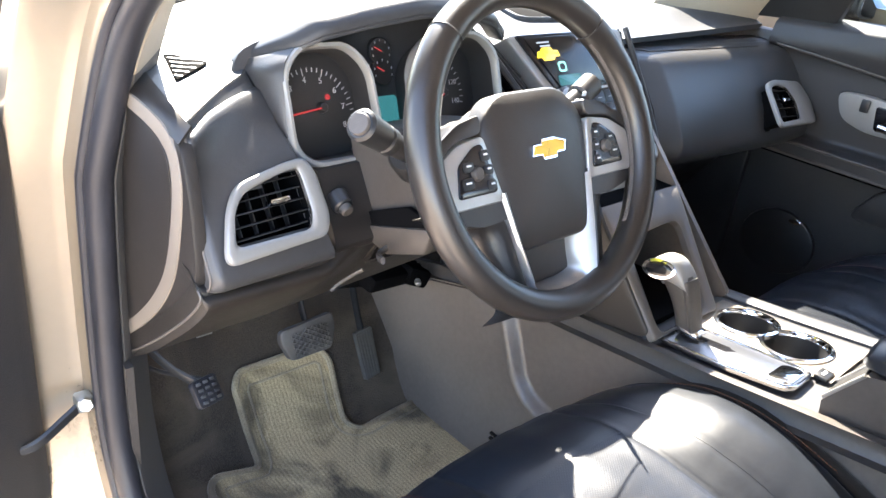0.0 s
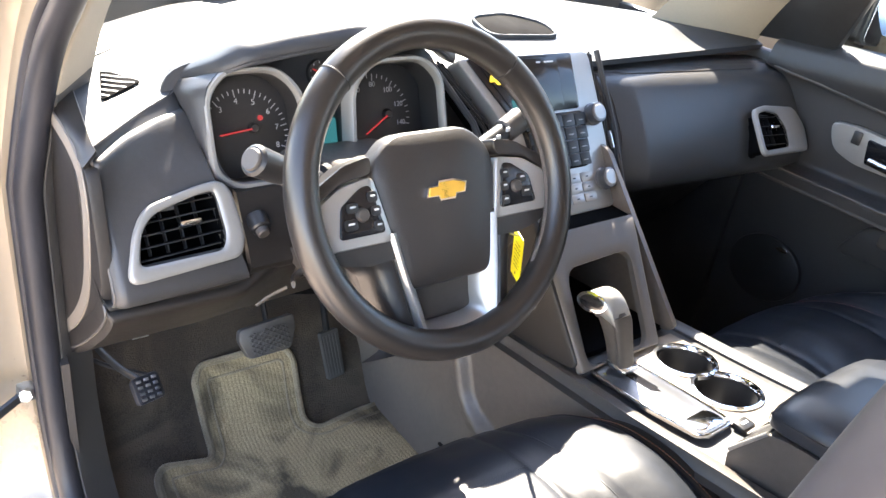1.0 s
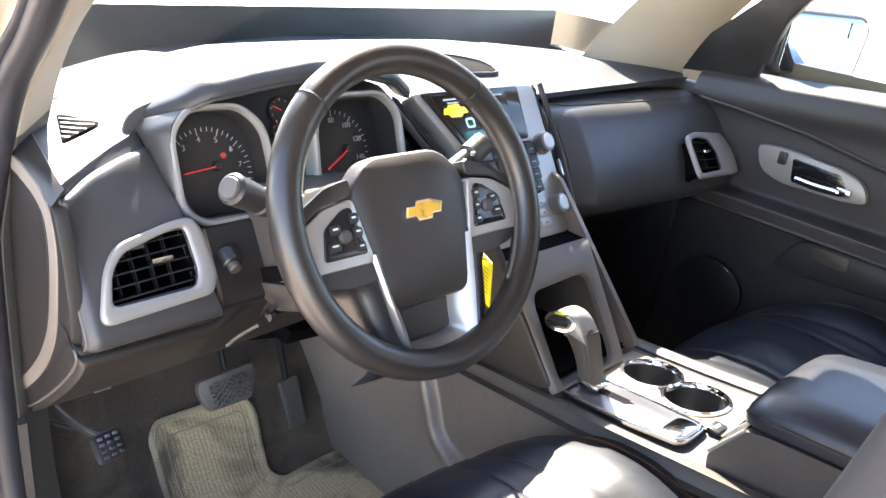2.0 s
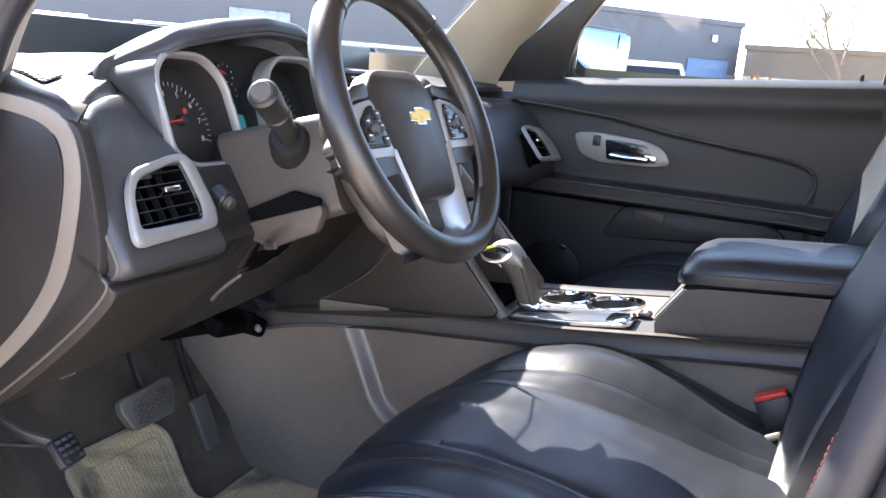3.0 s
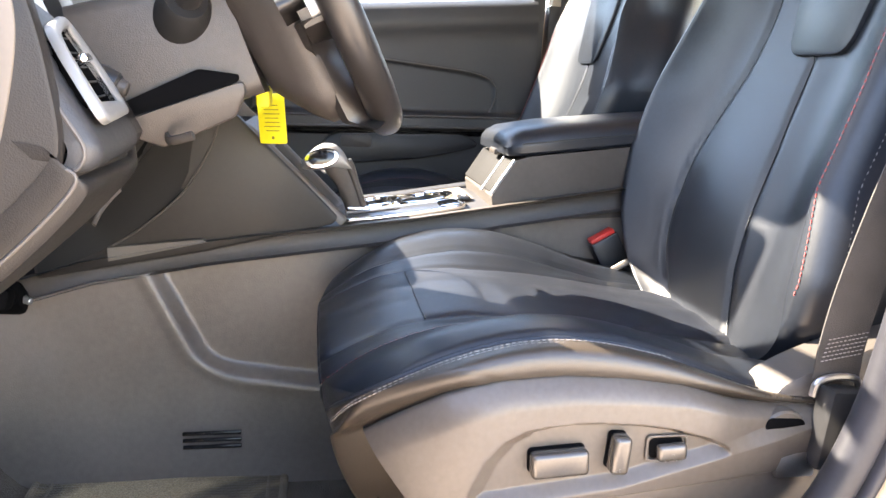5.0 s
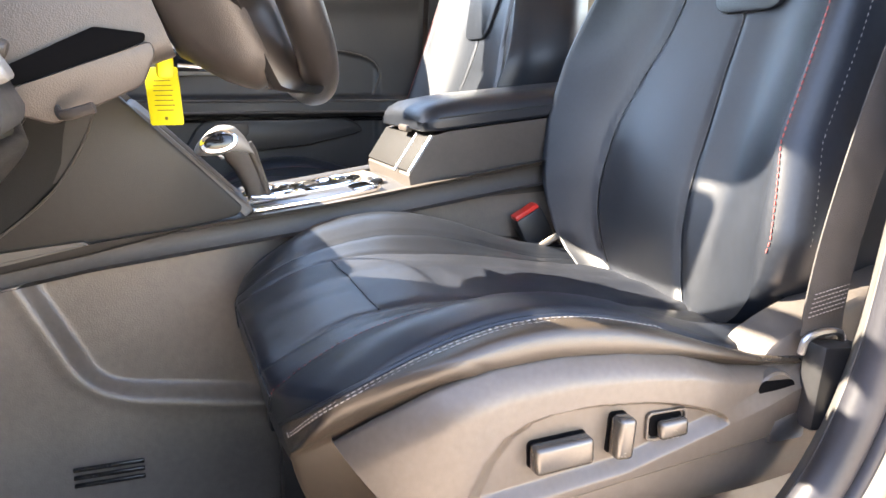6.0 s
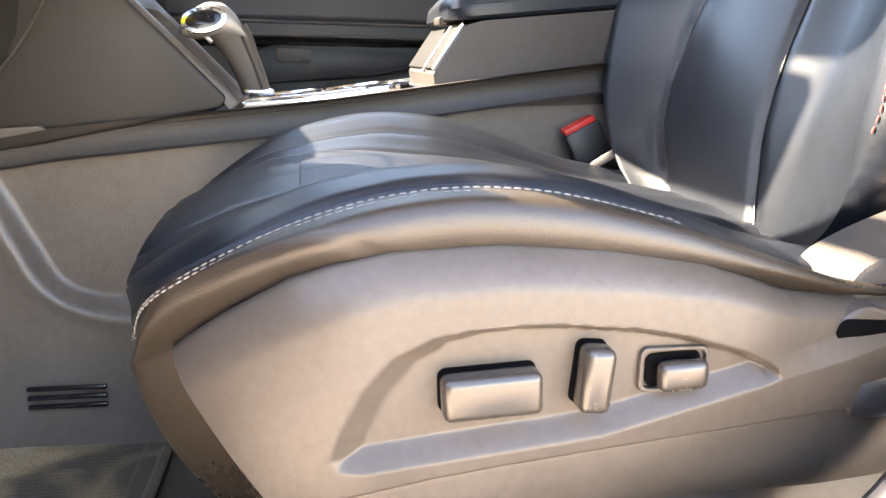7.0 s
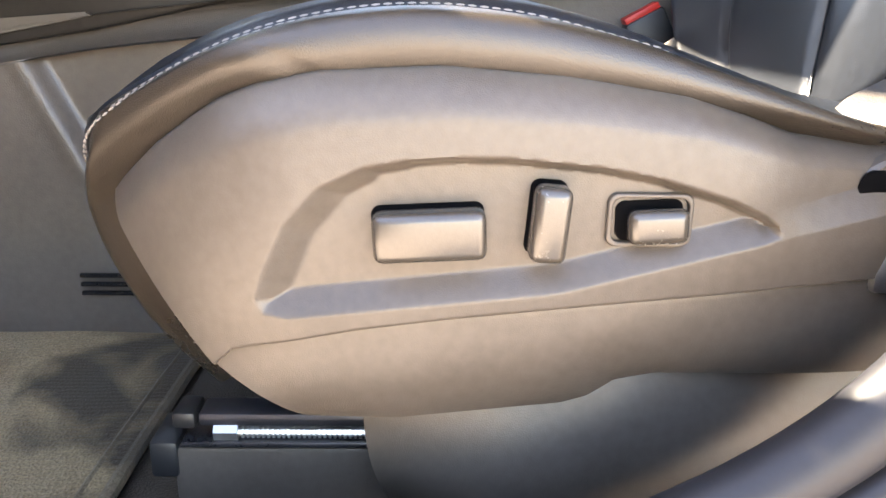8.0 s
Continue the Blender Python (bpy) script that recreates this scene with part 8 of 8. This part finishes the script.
bm = bmesh.new()
_dd = [(p[0], p[1]) for p in round_poly([(0.0, 0.10), (0.95, 0.05), (1.05, 0.40), (1.05, 0.80), (-0.01, 0.72)], 0.05)]
slab(bm, _dd, lambda a, b, h: on_door(a, -0.07 + h * 1.0, b), 0.07, 0.01)
part("door_skin", bm, M["paint"], ddoor, "champagne-painted door edge")
bm = bmesh.new()
slab(bm, [(x * 0.95 + 0.03, 0.42 + (y - 0.42) * 0.94) for x, y in _dd], lambda a, b, h: on_door(a, 0.001 + h, b), 0.05, 0.02)
part("door_panel", bm, M["doorpanel"], ddoor, "dark moulded inner panel")
bm = bmesh.new()
for z in (0.28, 0.62):
    rbox(bm, on_door(-0.02, -0.02, z), (0.035, 0.05, 0.06), 0.006)
part("hinge", bm, M["paint"], ddoor, "painted door hinge")
bm = bmesh.new()
tube(bm, spline([(-0.750, 0.398, 0.290), (-0.775, 0.392, 0.278), (-0.81, 0.385, 0.262), on_door(0.07, 0.045, 0.25)], 14), 0.008, 8, flat=0.6)
part("check_strap", bm, M["black"], ddoor, "black door check strap")
bm = bmesh.new()
rbox(bm, (-0.748, 0.400, 0.291), (0.022, 0.024, 0.022), 0.005)
cyl(bm, (-0.745, 0.392, 0.294), (-0.752, 0.378, 0.300), 0.0085, None, 6)
part("strap_bolt", bm, M["zinc"], ddoor, "hexagon bolt of the check strap")


# ---- outside ----
GROUND = -0.42
bm = bmesh.new()
_r = [0, 2, 5, 10, 20, 40, 80, 160, 400, 1000]
loft(bm, [[Vector((max(r, 0.01) * math.cos(2 * math.pi * i / 48), max(r, 0.01) * math.sin(2 * math.pi * i / 48), GROUND)) for i in range(48)] for r in _r], True, False)
structure("ground", bm, M["asphalt"], "sunlit grey asphalt of a car park", "ground")


def building(name, a, b, depth, height, mat, label):
    """A long shed: walls with cladding ribs, a parapet and doors along its near face."""
    a, b = Vector((*a, GROUND)), Vector((*b, GROUND))
    t = (b - a).normalized()
    n = Vector((t.y, -t.x, 0))
    if n.dot(-a) < 0:
        n = -n
    L = (b - a).length
    ob = thing(name, tuple(a.lerp(b, 0.5)), label, "building")
    bm = bmesh.new()
    loft(bm, [[a, b, b - n * depth, a - n * depth], [p + Vector((0, 0, height)) for p in (a, b, b - n * depth, a - n * depth)]])
    part("wall", bm, mat, ob)
    bm = bmesh.new()
    e = 0.15
    c = [a - t * e + n * e, b + t * e + n * e, b + t * e - n * (depth + e), a - t * e - n * (depth + e)]
    loft(bm, [[p + Vector((0, 0, height)) for p in c], [p + Vector((0, 0, height + 0.35)) for p in c]])
    part("roof", bm, mat, ob, "plain parapet")
    bm = bmesh.new()
    loft(bm, [[a + n * 0.12 + Vector((0, 0, 1.9)), b + n * 0.12 + Vector((0, 0, 1.9)), b + n * 0.01 + Vector((0, 0, 1.9)), a + n * 0.01 + Vector((0, 0, 1.9))], [a + n * 0.12 + Vector((0, 0, 2.15)), b + n * 0.12 + Vector((0, 0, 2.15)), b + n * 0.01 + Vector((0, 0, 2.15)), a + n * 0.01 + Vector((0, 0, 2.15))]])
    part("band", bm, M["greypaint"], ob, "pale band along the wall")
    return ob, a, b, t, n, L


shed, a, b, t, n, L = building("warehouse", (61.7, 6.2), (22.0, 39.5), 14, 5.6, M["wall"], "long grey metal warehouse beyond the car park")
for f, w, h, mt, nm in ((0.055, 3.8, 3.1, "bluedoor", "roller_door"), (0.45, 3.4, 3.4, "greypaint", "roller_door"), (0.68, 3.4, 3.4, "greypaint", "roller_door")):
    bm = bmesh.new()
    c = a + t * (L * f)
    rbox(bm, c + n * 0.06 + Vector((0, 0, h / 2)), (w, 0.2, h), 0.05, Matrix((t, n, Vector((0, 0, 1)))).transposed())
    part(nm, bm, M[mt], shed, "pale blue roller door" if mt == "bluedoor" else "grey roller door")
bm = bmesh.new()
rbox(bm, a + t * 2.6 + n * 0.2 + Vector((0, 0, 4.6)), (0.35, 0.35, 0.5), 0.05)
part("wall_lamp", bm, M["white"], shed, "white wall lamp")
building("low_building", (60, 5.5), (57, -22), 12, 4.0, M["tanwall"], "low tan building with a dark roofline")


def parked(name, at, yaw, mat, kind, label):
    """A parked car: body, glass, lamps and four wheels."""
    ob = thing(name, (at[0], at[1], GROUND), label, "car", "parked cars")
    m = Matrix.Translation((at[0], at[1], GROUND)) @ Matrix.Rotation(radians(yaw), 4, "Z")
    if kind == "pickup":
        side = [(-2.7, 0.55), (-2.72, 1.05), (-1.0, 1.10), (-0.85, 1.85), (0.75, 1.88), (1.35, 1.18), (2.6, 1.08), (2.75, 0.55)]
        cab = (-0.80, 1.15, -0.74, 1.72, 0.70, 1.74, 1.18, 1.15)
        H_, W_ = 1.88, 0.98
    elif kind == "suv":
        side = [(-2.25, 0.45), (-2.30, 1.05), (-2.05, 1.62), (-1.6, 1.70), (0.2, 1.70), (1.0, 1.10), (2.1, 0.98), (2.25, 0.45)]
        cab = (-2.10, 1.08, -1.95, 1.55, 0.12, 1.58, 0.80, 1.08)
        H_, W_ = 1.70, 0.92
    else:
        side = [(-2.3, 0.40), (-2.32, 0.95), (-1.7, 1.05), (-1.0, 1.42), (0.25, 1.44), (1.05, 1.0), (2.1, 0.86), (2.3, 0.40)]
        cab = (-1.55, 1.02, -0.98, 1.36, 0.20, 1.38, 0.90, 1.0)
        H_, W_ = 1.44, 0.90
    outl = [(p[0], p[1]) for p in round_poly(side, 0.16, 4)]
    def wid(z):
        return W_ * (1.0 if z < 1.05 else 1 - 0.30 * (z - 1.05) / (H_ - 1.0))
    bm = bmesh.new()
    loft(bm, [[m @ Vector((x, k * wid(z), z + dz)) for x, z in outl] for k, dz in ((-0.92, 0), (-1.0, 0), (1.0, 0), (0.92, 0))])
    body = part("body", bm, mat, ob)
    for sgn in (-1, 1):
        bm = bmesh.new()
        q = [(cab[0], cab[1]), (cab[2], cab[3]), (cab[4], cab[5]), (cab[6], cab[7])]
        loft(bm, [[m @ Vector((x, sgn * (wid(z) + off), z)) for x, z in q] for off in (-0.02, 0.012)])
        part("side_window", bm, M["carglass"], ob)
    for x0, z0, x1, z1 in ((side[2][0], side[2][1] + 0.05, side[3][0], side[3][1] - 0.10), (side[5][0], side[5][1] + 0.05, side[4][0], side[4][1] - 0.08)):
        if kind == "suv" and x0 < 0:
            x0, z0, x1, z1 = side[1][0] + 0.02, 1.12, side[2][0], 1.55
        bm = bmesh.new()
        off = Vector((-0.03 if x0 < 0 else 0.03, 0, 0.01))
        loft(bm, [[m @ (Vector((x, y * wid(z) * 0.86, z)) + o) for x, z, y in ((x0, z0, -1), (x0, z0, 1), (x1, z1, 1), (x1, z1, -1))] for o in (Vector(), off)])
        part("windscreen", bm, M["carglass"], ob)
    for x, sgn in ((-1.45, -1), (-1.45, 1), (1.45, -1), (1.45, 1)):
        bm = bmesh.new()
        cyl(bm, m @ Vector((x, sgn * (W_ - 0.20), 0.34)), m @ Vector((x, sgn * (W_ + 0.01), 0.34)), 0.34, None, 20, 0.03)
        tyre = part("wheel", bm, M["rubber"], ob)
        bm = bmesh.new()
        cyl(bm, m @ Vector((x, sgn * (W_ - 0.05), 0.34)), m @ Vector((x, sgn * (W_ + 0.02), 0.34)), 0.21, None, 16, 0.02)
        part("rim", bm, M["greytrim"], tyre)
    for sgn in (-1, 1):
        bm = bmesh.new()
        rbox(bm, m @ Vector((side[1][0] + 0.02, sgn * W_ * 0.88, 0.98)), (0.10, 0.16, 0.30), 0.03, m.to_3x3())
        part("tail_lamp", bm, M["red"], ob)
    return ob


parked("suv", (20.6, 4.0), 12, M["whitepaint"], "suv", "white SUV parked with its tail towards us")
parked("sedan", (19.0, -0.3), 78, M["whitepaint"], "sedan", "white sedan parked side-on")
parked("sedan", (23.5, 2.0), 70, M["greypaint"], "sedan", "grey sedan parked side-on")
parked("pickup_truck", (18.8, 20.2), 48, M["whitepaint"], "pickup", "white pickup truck parked with its tail towards us")
parked("pickup_truck", (16.2, 21.5), 50, M["whitepaint"], "pickup", "white pickup truck parked in a row")
parked("suv", (13.0, 23.5), 55, M["greypaint"], "suv", "grey SUV parked in a row")
parked("suv", (22.5, 15.0), 40, M["greypaint"], "suv", "grey SUV parked in a row")


def bare_tree(at, height, seed):
    rnd = random.Random(seed)
    ob = thing("tree", (at[0], at[1], GROUND), "bare brown tree with a few dry leaves", "tree")
    bm = bmesh.new()
    tips = []

    def limb(p, d, length, r, depth):
        pts = [p]
        for k in range(4):
            d = (d + Vector((rnd.uniform(-0.22, 0.22), rnd.uniform(-0.22, 0.22), rnd.uniform(-0.05, 0.16)))).normalized()
            pts.append(pts[-1] + d * length / 4)
        tube(bm, pts, r, 5, taper=lambda f: 1 - 0.55 * f)
        tips.append(pts[-1])
        if depth:
            for _ in range(4 if depth > 2 else 3):
                q = pts[rnd.randint(2, 4)]
                nd = (d + Vector((rnd.uniform(-0.9, 0.9), rnd.uniform(-0.9, 0.9), rnd.uniform(-0.1, 0.6)))).normalized()
                limb(q, nd, length * rnd.uniform(0.55, 0.8), r * 0.5, depth - 1)

    limb(Vector((at[0], at[1], GROUND - 0.1)), Vector((0, 0, 1)), height * 0.40, height * 0.020, 5)
    part("trunk", bm, M["bark"], ob)
    bm = bmesh.new()
    for p in tips:
        if rnd.random() < 0.5:
            for _ in range(3):
                c = p + Vector((rnd.uniform(-0.2, 0.2), rnd.uniform(-0.2, 0.2), rnd.uniform(-0.2, 0.2)))
                u, v = Vector((rnd.uniform(-1, 1), rnd.uniform(-1, 1), rnd.uniform(-1, 1))) * 0.06, Vector((rnd.uniform(-1, 1), rnd.uniform(-1, 1), rnd.uniform(-1, 1))) * 0.04
                bm.faces.new([bm.verts.new(c + u), bm.verts.new(c + v), bm.verts.new(c - u), bm.verts.new(c - v)])
    tagged(part("crown", bm, M["leaf"], ob), "thin brown dry leaves", kind="stuff")


bare_tree((45.0, -0.9), 8.6, 3)
bare_tree((60.0, -12.0), 7.0, 5)


def shrub(at, size, seed):
    rnd = random.Random(seed)
    ob = thing("shrub", (at[0], at[1], GROUND), "rust-coloured autumn shrub by the building", "shrub")
    bm = bmesh.new()
    for _ in range(900):
        d = Vector((rnd.gauss(0, 1), rnd.gauss(0, 1), abs(rnd.gauss(0, 1)))).normalized() * rnd.uniform(0.55, 1) * size
        c = Vector((at[0], at[1], GROUND)) + Vector((d.x * 1.3, d.y * 1.3, d.z * 1.2 + 0.2))
        u, v = Vector((rnd.uniform(-1, 1), rnd.uniform(-1, 1), rnd.uniform(-1, 1))) * 0.16, Vector((rnd.uniform(-1, 1), rnd.uniform(-1, 1), rnd.uniform(-1, 1))) * 0.12
        bm.faces.new([bm.verts.new(c + u), bm.verts.new(c + v), bm.verts.new(c - u), bm.verts.new(c - v)])
    tagged(part("leaves", bm, M["leaf"], ob), "rust-coloured leaves", kind="stuff")


shrub((46.5, 3.2), 1.5, 8)
